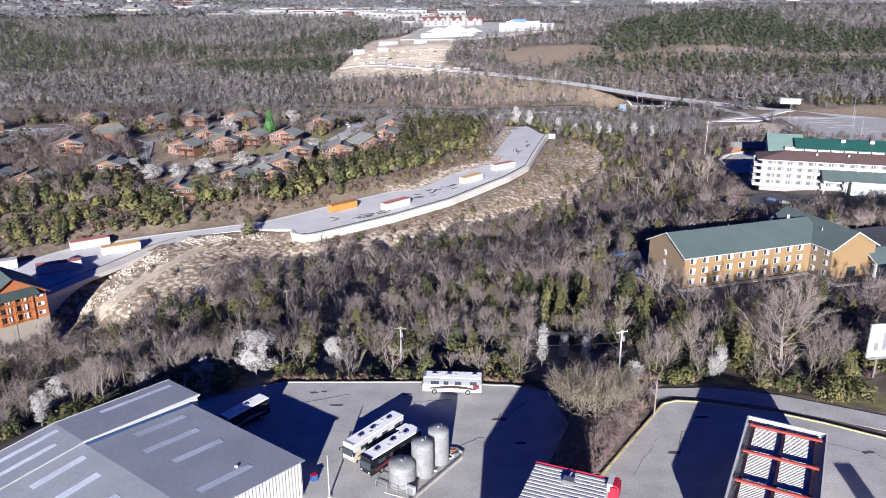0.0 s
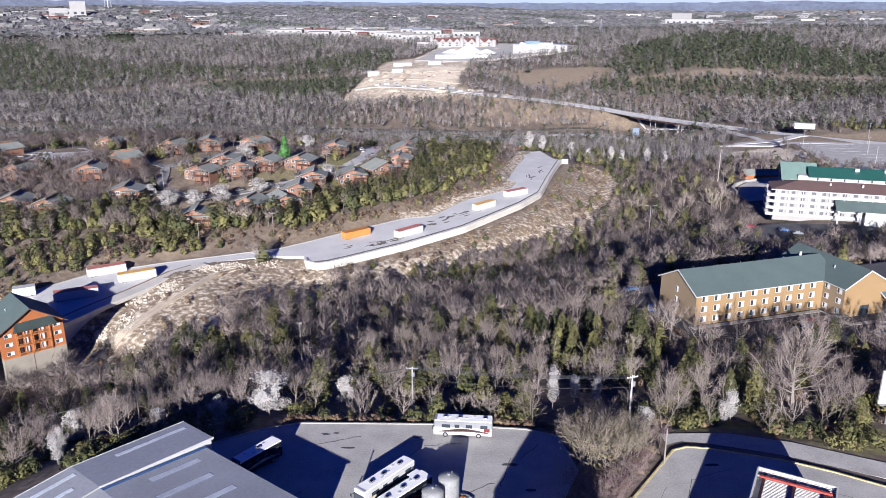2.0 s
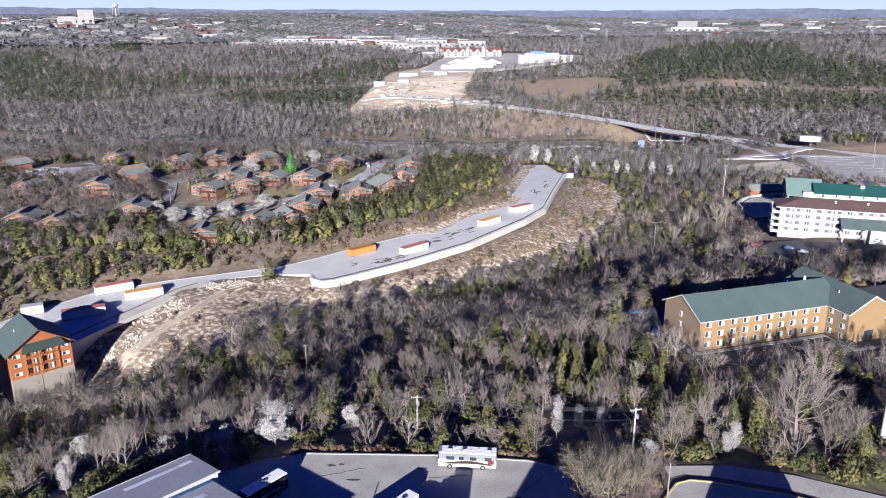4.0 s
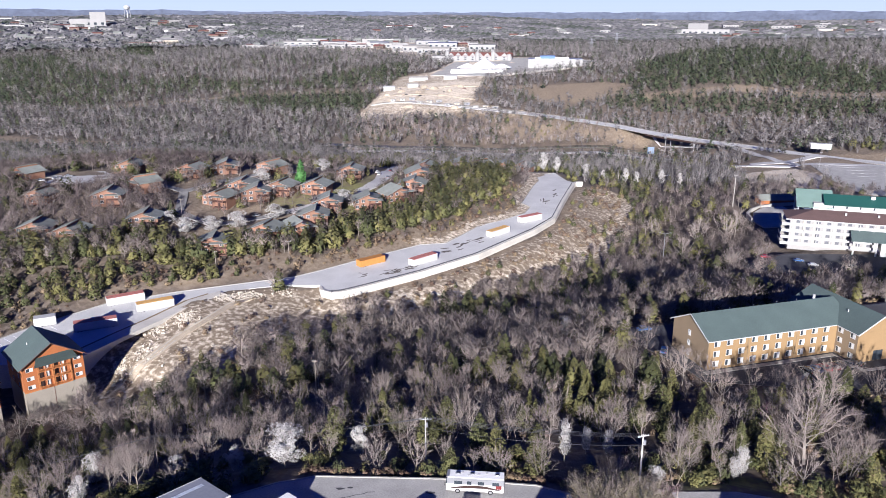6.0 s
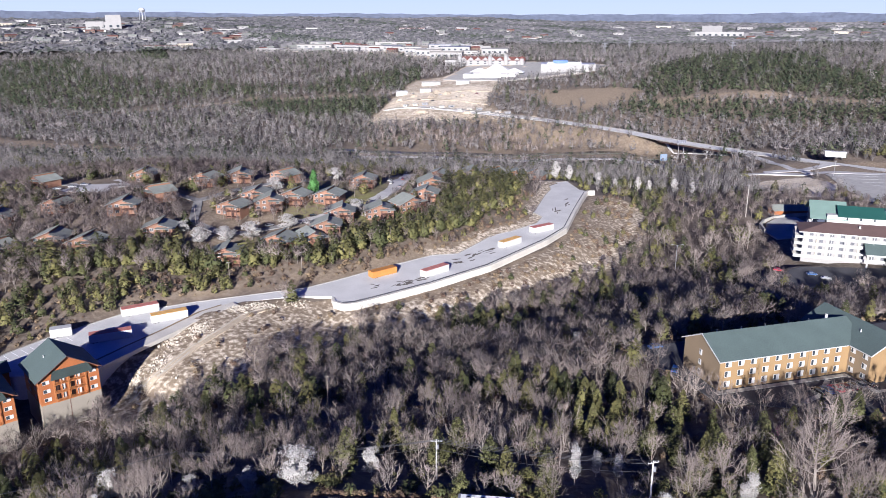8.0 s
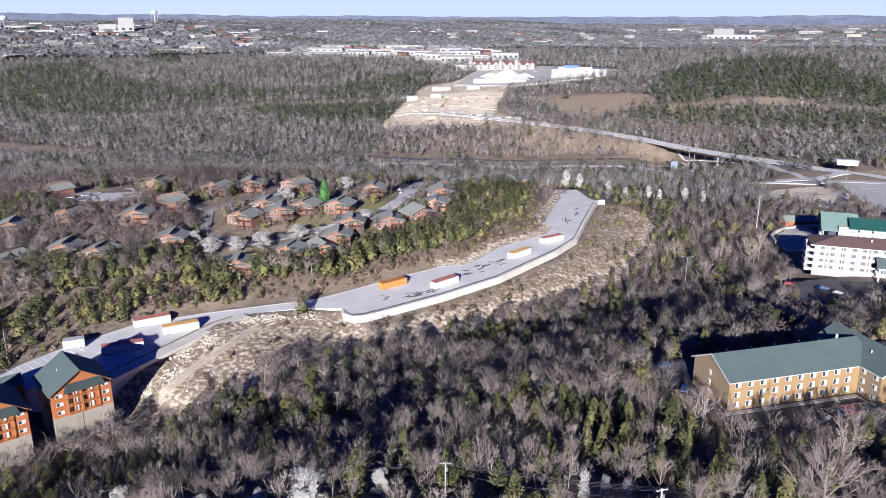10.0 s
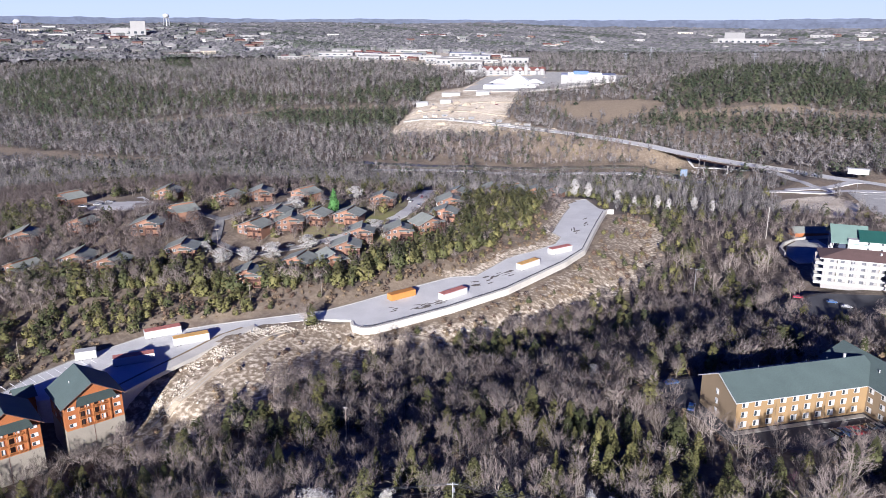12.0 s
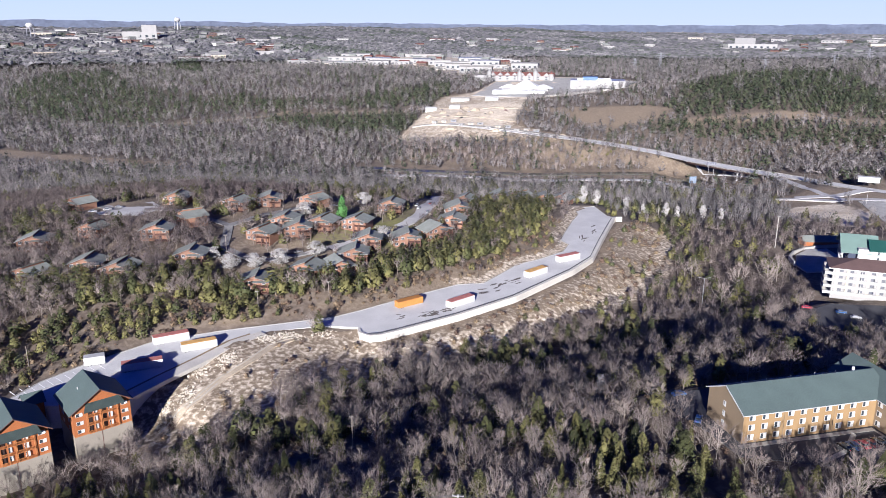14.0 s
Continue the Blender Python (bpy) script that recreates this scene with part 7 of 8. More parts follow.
def tree_mesh(name, data, mats, tones):
    v, f, sl, n = data
    used, f = np.unique(f, return_inverse=True)
    v, n, f = v[used], n[used], f.reshape(-1, 3)
    me = bpy.data.meshes.new(name)
    me.from_pydata(v.tolist(), [], f.tolist())
    for m in mats:
        me.materials.append(m)
    me.polygons.foreach_set("material_index", sl.astype(np.int32))
    me.attributes.new("tone", "FLOAT", "POINT").data.foreach_set("value", np.full(len(v), tones, np.float32))
    set_normals(me, n)
    return me


def split_tree(name, data, mats, tone):
    """Trunk and crown meshes of a tree that is an object of its own."""
    v, f, sl, n = data
    return tree_mesh("trunk", (v, f[sl == 0], sl[sl == 0], n), mats[:1], tone), tree_mesh("crown", (v, f[sl > 0], sl[sl > 0], n), mats, tone)


def joined(name, kinds, spots, mats, label, category="trees"):
    """Many trees as one mesh. spots: rows of x, y, z, height scale, width scale, turn, tone, kind."""
    if not len(spots):
        return None
    vs, fs, ss, ts, ns, base = [], [], [], [], [], 0
    for k, (v, f, sl, n) in enumerate(kinds):
        p = spots[spots[:, 7].astype(int) == k]
        if not len(p):
            continue
        c, s = np.cos(p[:, 5])[:, None], np.sin(p[:, 5])[:, None]
        x = (v[None, :, 0] * c - v[None, :, 1] * s) * p[:, 4:5] + p[:, 0:1]
        y = (v[None, :, 0] * s + v[None, :, 1] * c) * p[:, 4:5] + p[:, 1:2]
        z = v[None, :, 2] * p[:, 3:4] + p[:, 2:3]
        vs.append(np.stack([x, y, z], -1).reshape(-1, 3))
        ns.append(np.stack([n[None, :, 0] * c - n[None, :, 1] * s, n[None, :, 0] * s + n[None, :, 1] * c, np.repeat(n[None, :, 2], len(p), 0)], -1).reshape(-1, 3))
        fs.append((f[None] + (np.arange(len(p)) * len(v))[:, None, None] + base).reshape(-1, 3))
        ss.append(np.tile(sl, len(p)))
        ts.append(np.repeat(p[:, 6], len(v)))
        base += len(p) * len(v)
    v, f, sl, t = np.concatenate(vs), np.concatenate(fs), np.concatenate(ss), np.concatenate(ts)
    me = bpy.data.meshes.new(name)
    me.vertices.add(len(v))
    me.vertices.foreach_set("co", v.astype(np.float32).ravel())
    me.loops.add(len(f) * 3)
    me.loops.foreach_set("vertex_index", f.astype(np.int32).ravel())
    me.polygons.add(len(f))
    me.polygons.foreach_set("loop_start", (np.arange(len(f)) * 3).astype(np.int32))
    for m in mats:
        me.materials.append(m)
    me.polygons.foreach_set("material_index", sl.astype(np.int32))
    me.attributes.new("tone", "FLOAT", "POINT").data.foreach_set("value", t.astype(np.float32))
    me.update(calc_edges=True)
    set_normals(me, np.concatenate(ns))
    return tagged(new(name, me), label, category, kind="stuff")


def blotch(x, y, size, seed):
    """Slow variation over the ground, about -1 to 1."""
    u, v = x / size + seed, y / size - seed * 1.7
    return (np.sin(u * 2.1 + 1.3 * np.sin(v * 1.7)) + np.sin(v * 2.7 + 1.1 * np.sin(u * 1.3 + 2)) + np.sin((u + v) * 4.3)) / 2.4


def sow(spacing, y0, y1, jitter=0.45):
    """Spots over the wedge that the camera looks over."""
    ys = np.arange(y0, y1, spacing)
    out = []
    for y in ys:
        xs = np.arange(-0.76 * y - 25, 0.64 * y + 25, spacing)
        out.append(np.stack([xs, np.full(len(xs), y)], -1))
    p = np.concatenate(out)
    return p + rng.uniform(-jitter, jitter, p.shape) * spacing


def wild(p, margin=1.0):
    """Which spots are free of lots, roads and buildings."""
    x, y = p[:, 0], p[:, 1]
    ok = np.ones(len(p), bool)
    for ring, m in ((RV_LOT, 2.0), (FUEL_LOT, 1.5), (HOTEL_LOT, 1.0), (SITE, 5.0), (WHITE_LOT, 3), (BARE_LOT, 0), (JUNCTION, 0), (((82, 124), (98, 122), (99, 138), (82, 139)), 0), (((150, 402), (162, 392), (168, 445), (153, 445)), 0), (WHITE_HOTELS, 4), (MALL_LOT, 3), (BARE_SLOPE, -1.5), (LODGES, 3), (CABIN_LOT, 2), (((-258, 424), (-240, 402), (-210, 396), (-205, 430)), 0), (MART_LOT, 0), (OUTLETS, 0), (CLEARING, 0), (POWER_STRIP, 0), (LEFT_STRIP, 0)):
        d = near_line(ring + ring[:1], x, y)
        i = inside(ring, x, y)
        ok &= (~i & (d > m)) if m >= 0 else ~(i & (d > -m))
    for line, w in ((BACK_ROAD, 4.5), (HIGHWAY, 12), (RAMP, 8), (EAST_WALL, 9)) + tuple((r, 6.5) for r in CABIN_ROADS):
        ok &= near_line(line, x, y) > w
    for line, w in ((RIVER_LINE, 9), (RIVER_ROAD, 7)):
        ok &= (near_line(line, x, y) > w) & ((near_line(line, x, y + 14) > w + 4) | (np.sin(x * 12.9 + y * 78.2) > 0.55))
    for cx, cy, *_ in CABIN_PEARS + EDGE_PEARS:
        k = 6.5 if cy > 300 else 4.0
        ok &= ~((np.abs(x - cx) < k) & (y < cy + k) & (y > cy - 2.4 * k))
    lane = CABIN_ROADS[0][1:9]
    ok &= (near_line(lane, x, y + 9) > 6.5) | (np.sin(x * 7.1 + y * 31.7) > 0.5)
    for cx, cy, *_ in CABIN_PLACES:
        ok &= (np.hypot(x - cx, y - cy) > 8.2) & ~((np.abs(x - cx) < 6.5) & (y < cy) & (y > cy - 12) & (np.sin(x * 12.9 + y * 78.2) > 0.1))
    return ok


def wild_roads(p):
    """Which spots are off the site road and its walls."""
    x, y = p[:, 0], p[:, 1]
    ok = ~inside(SITE, x, y) & (near_line(SITE + SITE[:1], x, y) > 3.0)
    return ok & ~inside(LODGES, x, y)


def tree_thing(name, data, mats, x, y, tall, wide, label, group, tone=0.3, base=None, category="tree"):
    """A single tree with trunk and crown."""
    trunk, crown = split_tree(name, data, mats, tone)
    t = thing(name, Matrix.LocRotScale((x, y, ground_at(x, y) if base is None else base), Euler((0, 0, x * 3.7)), (wide, wide, tall)), label, category, group)
    for n, me in (("trunk", trunk), ("crown", crown)):
        o = new(n, me)
        o.parent = t
    return t


def again(src, x, y, tall, wide, label="", base=None):
    t = copy_thing(src, Matrix.LocRotScale((x, y, ground_at(x, y) if base is None else base), Euler((0, 0, x * 2.3 + y)), (1, 1, 1)))
    t.scale = (wide, wide, tall)
    if label:
        t["label"] = label
    return t


def blossom_tree(lobes, leaves, size, wide, low=0.25):
    """A tree in full blossom, 10 m high: trunk, limbs and rounded lobes of small petals' clusters."""
    s = Shape(5.5)
    s.limb((0, 0, -0.5), (0.1, 0, 6.5), 0.16, 0.05)
    for i in range(lobes):
        a, up = i * 2.4, rng.uniform(-0.85, 0.95)
        flat = math.sqrt(max(0.05, 1 - up * up)) * rng.uniform(0.05, 0.85)
        c = np.array([math.cos(a) * flat * wide, math.sin(a) * flat * wide, 10 * (0.54 + (0.36 if up > 0 else 0.42 - low * 0.2) * up)])
        s.limb((0, 0, rng.uniform(1.5, 4)), c, 0.04, 0.01)
        r = rng.uniform(0.7, 1.25)
        for j in range(leaves // lobes):
            d = unit(rng.normal(size=3)) * rng.uniform(0.6, 1.05) * r
            s.leaf(c + d, size, 2)
            if j % 14 == 0:
                s.twig(c, c + d * 1.25, 0.025)
    return s.arrays(0.7)


# white-blossoming pear trees
PEAR = blossom_tree(38, 6000, 0.13, 3.9)
SLIM_PEAR = blossom_tree(22, 3000, 0.13, 1.3, 0)
round_pear = tree_thing("pear_tree", PEAR, (bark, twig, blossom), -37.8, 139.0, 1.05, 1.35, "broad pear tree in white blossom at the lot's edge", "blossoming pear trees")
for x, y, h, w, words in ((-49, 141, 0.6, 0.7, "small pear tree in white blossom"), (-92, 163, 1.0, 0.85, "grey-white budding pear tree on the slope"), (-23.9, 151, 0.75, 0.7, "pear tree in thin white blossom under the wires"), (-82, 139, 0.75, 0.5, "slender pear tree in white blossom beside the warehouse"),
                          (-64.7, 147.8, 0.55, 0.6, "small pear tree in white blossom behind the warehouse"), (35.9, 129.0, 0.75, 0.6, "pear tree in white blossom beside the pole"), (33.5, 126, 0.55, 0.5, "small pear tree with pinkish-white blossom")):
    again(round_pear, x, y, h, w, words)
for x, y, h, w in CABIN_PEARS:
    again(round_pear, x, y, h, w * 1.15, "broad pear tree in white blossom between the cabins")
for x, y, h in ((53, 556, 1.5), (63, 558, 1.3), (84, 556, 1.2), (96, 554, 0.9), (112, 552, 1.2), (120, 552, 1.0), (138, 552, 1.2), (150, 548, 1.0)):
    again(round_pear, x, y, h, h * 0.75, "pear tree in white blossom in a row", ground_at(x, y))
slim = tree_thing("pear_tree", SLIM_PEAR, (bark, twig, blossom), 20.9, 146, 1.15, 0.9, "slim tall pear tree in white blossom", "blossoming pear trees")
for x, y, h, w in ((26.1, 150.2, 0.75, 0.8), (30.5, 148.5, 0.75, 0.8), (56.5, 140.5, 0.8, 0.9), (54.5, 139, 0.6, 0.8), (-77, 128.5, 0.8, 0.9), (33, 244, 0.9, 1.2)):
    again(slim, x, y, h, w, "slim pear tree in white blossom at the wood's edge")
# the tall fresh-green tree among the cabins
tree_thing("green_tree", cedar(900, 0.42, 0.27, 0.6), (bark, fresh_leaf), -98, 434, 1.9, 1.75, "tall fresh-green tree among the cabins", "", 0.5)
tree_thing("green_tree", bare_tree(8, 60, 0.5, 360, 0.4), (bark, twig, bud_leaf), -66, 420, 0.7, 1.0, "small yellow-green tree on the cabin lawn", "", 0.5)
# the big pale sycamore before the hotel
tree_thing("sycamore", bare_tree(24, 1700, 0.72, thick_=1.6, fine=0.017), (bark, twig), 71.5, 146, 1.85, 1.95, "large pale bare sycamore with a broad crown", "", 0.3)
tree_thing("sycamore", bare_tree(18, 700, 0.55, thick_=1.5, fine=0.02), (bark, twig), 84, 166, 1.35, 1.3, "pale bare sycamore before the hotel", "", 0.1)
for x, y, h in ((122, 402, 1.7), (136, 398, 1.7), (143, 405, 1.6), (108, 378, 1.5), (104, 425, 1.4)):
    tree_thing("sycamore", bare_tree(16, 420, 0.55, thick_=1.5, fine=0.03), (bark, twig), x, y, h, h, "tall pale bare sycamore in the valley", "valley sycamores", 0.0)
tree_thing("redbud", bare_tree(6, 120, 0.5, 160, 0.22), (bark, twig, pink_bud), 70.9, 167.7, 0.6, 0.8, "small redbud in pink bud", "", 0.5)
# trees between the two lots
island = tree_thing("budding_tree", bare_tree(10, 700, 0.6, 1700, 0.11, stems=3), (bark, twig, bud_leaf), 25, 112.5, 1.35, 1.4, "budding brown-green tree between the two lots", "trees between the lots", 0.6)
for x, y, h, w in ((22.5, 118, 1.2, 1.2), (28.5, 117, 1.2, 1.15), (31.5, 121, 1.0, 1.0), (35, 124.5, 0.75, 0.8), (26, 123, 1.0, 1.0), (21.5, 126, 0.7, 0.8)):
    again(island, x, y, h, w)
plum = tree_thing("bare_bush", bare_tree(8, 620, 0.85, 500, 0.1, stems=4), (bark, twig, pink_bud), 22.0, 106, 0.45, 0.62, "low reddish bare bush between the two lots", "trees between the lots", 0.7)
for x, y, h, w in ((26, 107, 0.5, 0.55), (29.5, 112.5, 0.5, 0.55), (33.5, 117.5, 0.5, 0.5), (19, 103, 0.45, 0.7), (24, 104, 0.45, 0.7), (20.5, 110, 0.5, 0.7), (22.5, 101, 0.35, 0.6), (27.5, 110, 0.5, 0.7), (30.5, 115, 0.45, 0.6), (24, 108.5, 0.5, 0.75), (36, 127.5, 0.5, 0.6), (38.5, 126.8, 0.45, 0.5)):
    again(plum, x, y, h * 1.35, w * 1.2)

NEAR_BARE = [bare_tree(13, 640, rng.uniform(0.3, 0.55), stems=(1, 1, 2)[i % 3], fine=0.019) for i in range(6)]
MID_BARE = [round_bare(rng.integers(250, 290), rng.uniform(2.3, 3.2), 0.06, -0.55) for _ in range(8)]
LOW_BARE = [round_bare(rng.integers(95, 115), rng.uniform(2.3, 3.1), 0.09) for _ in range(6)]
NEAR_CEDAR = [cedar(640, 0.3, rng.uniform(0.2, 0.34), rng.uniform(0.4, 0.8)) for _ in range(5)]
MID_CEDAR = [cedar(260, 0.46, rng.uniform(0.22, 0.36), rng.uniform(0.4, 0.8)) for _ in range(4)]
LOW_CEDAR = [cedar(120, 0.62, rng.uniform(0.28, 0.38)) for _ in range(4)]
FAR_BARE = [hazy_bare(22, 7, 0.66, rng.uniform(2.3, 3.1), 0.2) for _ in range(8)]
FAR_PINE = [far_tree(24, 1.05, 10.5, 2.5, 0.08) for _ in range(5)]
BUSH = [shrub(22, 26, 0.3) for _ in range(3)]
GREEN_BUSH = [shrub(6, 110, 0.17) for _ in range(3)]
HILL_BARE = [hazy_bare(32, 20, 0.32, rng.uniform(2.3, 3.0), 0.1) for _ in range(6)]


def contrast(n):
    """Tones that lie mostly near the light and the dark end."""
    return smooth(0.15, 0.85, rng.random(n))


def spots_of(p, kinds, tall, wide, tone=None):
    n = len(p)
    z = ground_level(p[:, 0], p[:, 1])
    h = rng.uniform(*tall, n)
    return np.stack([p[:, 0], p[:, 1], z, h, h * rng.uniform(*wide, n), rng.uniform(0, 6.28, n), contrast(n) if tone is None else tone, rng.integers(0, kinds, n)], -1)


def nearest(p, kinds, name, mats, tall, wide, label, group, tones):
    """The nearest trees, each a thing of its own."""
    firsts = [tree_thing(name, k, mats, *p[i], rng.uniform(*tall), rng.uniform(*wide), label, group, tones[i % len(tones)]) for i, k in enumerate(kinds)]
    for i, (x, y) in enumerate(p[len(kinds):]):
        h = rng.uniform(*tall)
        again(firsts[int(rng.integers(len(kinds)))], x, y, h, h * rng.uniform(*wide))


def plant_woods():
    # near belt and valley
    p = np.concatenate([sow(5.2, 134, 205), sow(5.8, 205, 345)])
    p = p[wild(p)]
    x, y = p[:, 0], p[:, 1]
    open_ = inside(ROAD_VERGE, x, y) | inside(WALL_BANK, x, y)
    keep = rng.random(len(p)) < np.where(open_, 0.0, np.where(inside(DELL, x, y), 0.4, np.where((y < 158) & (x < 45), 0.6, 0.93)))
    p = p[keep]
    x, y = p[:, 0], p[:, 1]
    green = blotch(x, y, 55, 3) * 0.28 + blotch(x, y, 18, 1) * 0.2 + rng.random(len(p)) * 0.75
    # the valley floor towards the site carries more cedars
    green += 0.22 * smooth(60, 0, np.abs(near_line(((-10, 322), (40, 350), (80, 410), (112, 470)), x, y) - 10))
    is_green = green > np.where(near_line(((-70, 235), (-20, 225), (40, 215)), x, y) < 30, 0.52, 0.585)
    near, close = y < 205, np.zeros(len(p), bool)
    close[np.argsort(np.hypot(x, y) + 12 * is_green)[:360]] = True
    nearest(p[~is_green & close], NEAR_BARE, "bare_tree", (bark, twig), (0.6, 1.25), (0.9, 1.15), "leafless grey-brown tree on the slope below the lot", "bare trees below the lot", (0.1, 0.5, 0.9, 0.3, 0.7, 0.5))
    nearest(p[is_green & close], NEAR_CEDAR, "cedar", (bark, needles), (0.7, 1.4), (0.85, 1.3), "olive-green cedar on the slope below the lot", "cedars below the lot", (0.4, 0.95, 0.7, 0.2, 0.9))
    mid = near & ~close
    joined("bare_woods_near", NEAR_BARE, spots_of(p[~is_green & mid], 6, (0.65, 1.3), (0.9, 1.15)), (bark, twig), "leafless grey-brown woods with fine twigs", "woods")
    far_side = p[~is_green & ~near]
    joined("bare_woods", MID_BARE, spots_of(far_side, 8, (0.8, 1.4), (1.05, 1.45), contrast(len(far_side)) * 0.65), (bark, twig), "leafless grey-brown woods on the slope", "woods")
    joined("cedar_woods_near", NEAR_CEDAR, spots_of(p[is_green & mid], 5, (0.7, 1.4), (0.85, 1.3)), (bark, needles), "olive-green cedars among bare trees", "woods")
    joined("cedar_woods", MID_CEDAR, spots_of(p[is_green & ~near], 4, (0.7, 1.4), (0.9, 1.4)), (bark, needles), "olive-green cedars on the valley slope", "woods")
    # undergrowth
    q = sow(3.4, 133, 300)
    q = q[wild(q)]
    q = q[~inside(WALL_BANK, q[:, 0], q[:, 1]) & ~inside(ROAD_VERGE, q[:, 0], q[:, 1]) & (rng.random(len(q)) < 0.42)]
    g = rng.random(len(q)) < np.where(q[:, 1] < 165, 0.4, 0.22)
    joined("undergrowth", BUSH, spots_of(q[~g], 3, (0.6, 1.4), (0.9, 1.5)), (bark, brush_leaf), "brown leafless undergrowth", "undergrowth")
    joined("green_undergrowth", GREEN_BUSH, spots_of(q[g], 3, (0.5, 1.3), (0.9, 1.4)), (bark, needles), "low green bushes in the woods", "undergrowth")
    q = sow(3.4, 235, 520)
    x, y = q[:, 0], q[:, 1]
    slope = inside(BARE_SLOPE, x, y)
    q = q[((slope & (rng.random(len(q)) < 0.1)) | (inside(ROAD_VERGE, x, y) & (rng.random(len(q)) < 0.85)) | (inside(WALL_BANK, x, y) & (rng.random(len(q)) < 0.35))) & wild_roads(q)]
    verge = inside(ROAD_VERGE, q[:, 0], q[:, 1]) & (q[:, 0] < -120 + 12 * blotch(q[:, 0], q[:, 1], 20, 1))
    cut = rng.random(len(q)) < np.where(verge, 0.45, np.where(inside(BARE_SLOPE, q[:, 0], q[:, 1]), 0.05, 0.12))
    joined("verge_cedars", LOW_CEDAR, spots_of(q[cut & verge], 4, (0.45, 1.05), (1.0, 1.4)), (bark, needles), "dark green cedars on the road verge", "cedars")
    joined("young_cedars", LOW_CEDAR, spots_of(q[cut & ~verge], 4, (0.3, 0.75), (1.0, 1.5)), (bark, needles), "young green cedars on the open banks", "cedars")
    q = q[~cut]
    joined("dry_brush", BUSH, spots_of(q, 3, (0.5, 1.5), (1.0, 1.8)), (bark, brush_leaf), "dry brown brush on the open banks", "brush")
    q = np.concatenate([np.stack([rng.uniform(-66, 60, 220), rng.uniform(136, 149, 220)], -1), np.stack([rng.uniform(44, 104, 210), rng.uniform(126, 150, 210)], -1), np.stack([rng.uniform(-100, -52, 200), rng.uniform(122, 146, 200)], -1), np.stack([rng.uniform(-64, -36, 110), rng.uniform(124, 140, 110)], -1)])
    q = q[wild(q, 0.3)]
    joined("evergreen_bushes", GREEN_BUSH, spots_of(q, 3, (0.7, 2.0), (0.8, 1.3)), (bark, needles), "dark olive evergreen bushes below the kerb", "bushes")
    q = np.stack([rng.uniform(21, 40, 160), rng.uniform(98, 128, 160)], -1)
    q = q[wild(q, 0.3) & (q[:, 1] > 100 + (q[:, 0] - 21) * 1.25) & (q[:, 1] < 112 + (q[:, 0] - 21) * 1.4)]
    joined("island_brush", BUSH, spots_of(q, 3, (0.5, 1.3), (0.9, 1.5)), (bark, brush_leaf), "reddish-brown brush between the two lots", "brush")
    q = np.concatenate([np.stack([rng.uniform(-52, 20, 420), rng.uniform(133.6, 138, 420)], -1), np.stack([rng.uniform(42, 104, 260), rng.uniform(126, 150, 260)], -1)])
    q = q[wild(q, 0.3)]
    joined("edge_brush", BUSH, spots_of(q, 3, (0.3, 0.8), (1.0, 1.6)), (bark, brush_leaf), "dry tan brush along the lot's kerb", "brush")
    # around the cabins and up to the river
    p = sow(6.8, 330, 700)
    p = p[wild(p)]
    x, y = p[:, 0], p[:, 1]
    open_ = inside(ROAD_VERGE, x, y) * 0.9 + inside(WALL_BANK, x, y) * 1.0 + inside(RIVERSIDE, x, y) * 0.55 + inside(FIELD, x, y)
    p = p[rng.random(len(p)) > open_ + 0.06]
    more = sow(6.2, 300, 560)
    more = more[(more[:, 0] < -145) & wild(more)]
    p = np.concatenate([p, more[~inside(ROAD_VERGE, more[:, 0], more[:, 1])]])
    x, y = p[:, 0], p[:, 1]
    belt = near_line(((-240, 322), (-190, 322), (-130, 348), (-85, 356), (-50, 385), (-15, 420), (8, 455), (10, 500)), x, y)
    east = near_line(((30, 375), (70, 420), (95, 470), (110, 520), (105, 560)), x, y)
    north = near_line(((-150, 520), (0, 560), (60, 575), (150, 545)), x, y)
    green = rng.random(len(p)) * 0.8 + blotch(x, y, 60, 5) * 0.2 + 0.25 * smooth(22, 6, belt) + 0.3 * smooth(26, 6, east) + 0.3 * smooth(20, 8, north)
    is_green = green > 0.68
    beyond = y > 520
    b = p[~is_green & beyond]
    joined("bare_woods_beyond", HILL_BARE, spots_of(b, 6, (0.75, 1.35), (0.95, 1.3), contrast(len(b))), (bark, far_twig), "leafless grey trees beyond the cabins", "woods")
    b = p[~is_green & ~beyond]
    joined("bare_woods_mid", LOW_BARE, spots_of(b, 6, (0.75, 1.15), (0.95, 1.3), contrast(len(b)) * 0.5 + np.where(b[:, 0] < -140, 0.55, 0.4)), (bark, twig), "leafless trees round the cabins", "woods")
    joined("cedar_woods_mid", LOW_CEDAR, spots_of(p[is_green], 4, (0.7, 1.3), (0.95, 1.4)), (bark, needles), "green cedars round the cabins", "woods")
    # dense cedar belt between the cabins and the site
    q = sow(4.4, 310, 545)
    x, y = q[:, 0], q[:, 1]
    belt = near_line(((-240, 322), (-190, 324), (-150, 338), (-110, 344), (-84, 354), (-50, 385), (-18, 415), (4, 452), (14, 500)), x, y)
    grove = inside(((-24, 412), (-8, 432), (10, 452), (22, 500), (34, 535), (5, 545), (-22, 500), (-30, 450)), x, y)
    q = q[((belt < 9 + 4 * blotch(x, y, 20, 2)) | (grove & (rng.random(len(q)) < 0.75))) & wild(q)]
    joined("cedar_belt", LOW_CEDAR, spots_of(q, 4, (0.8, 1.55), (0.95, 1.35)), (bark, needles), "dense belt of green cedars above the site road", "woods")
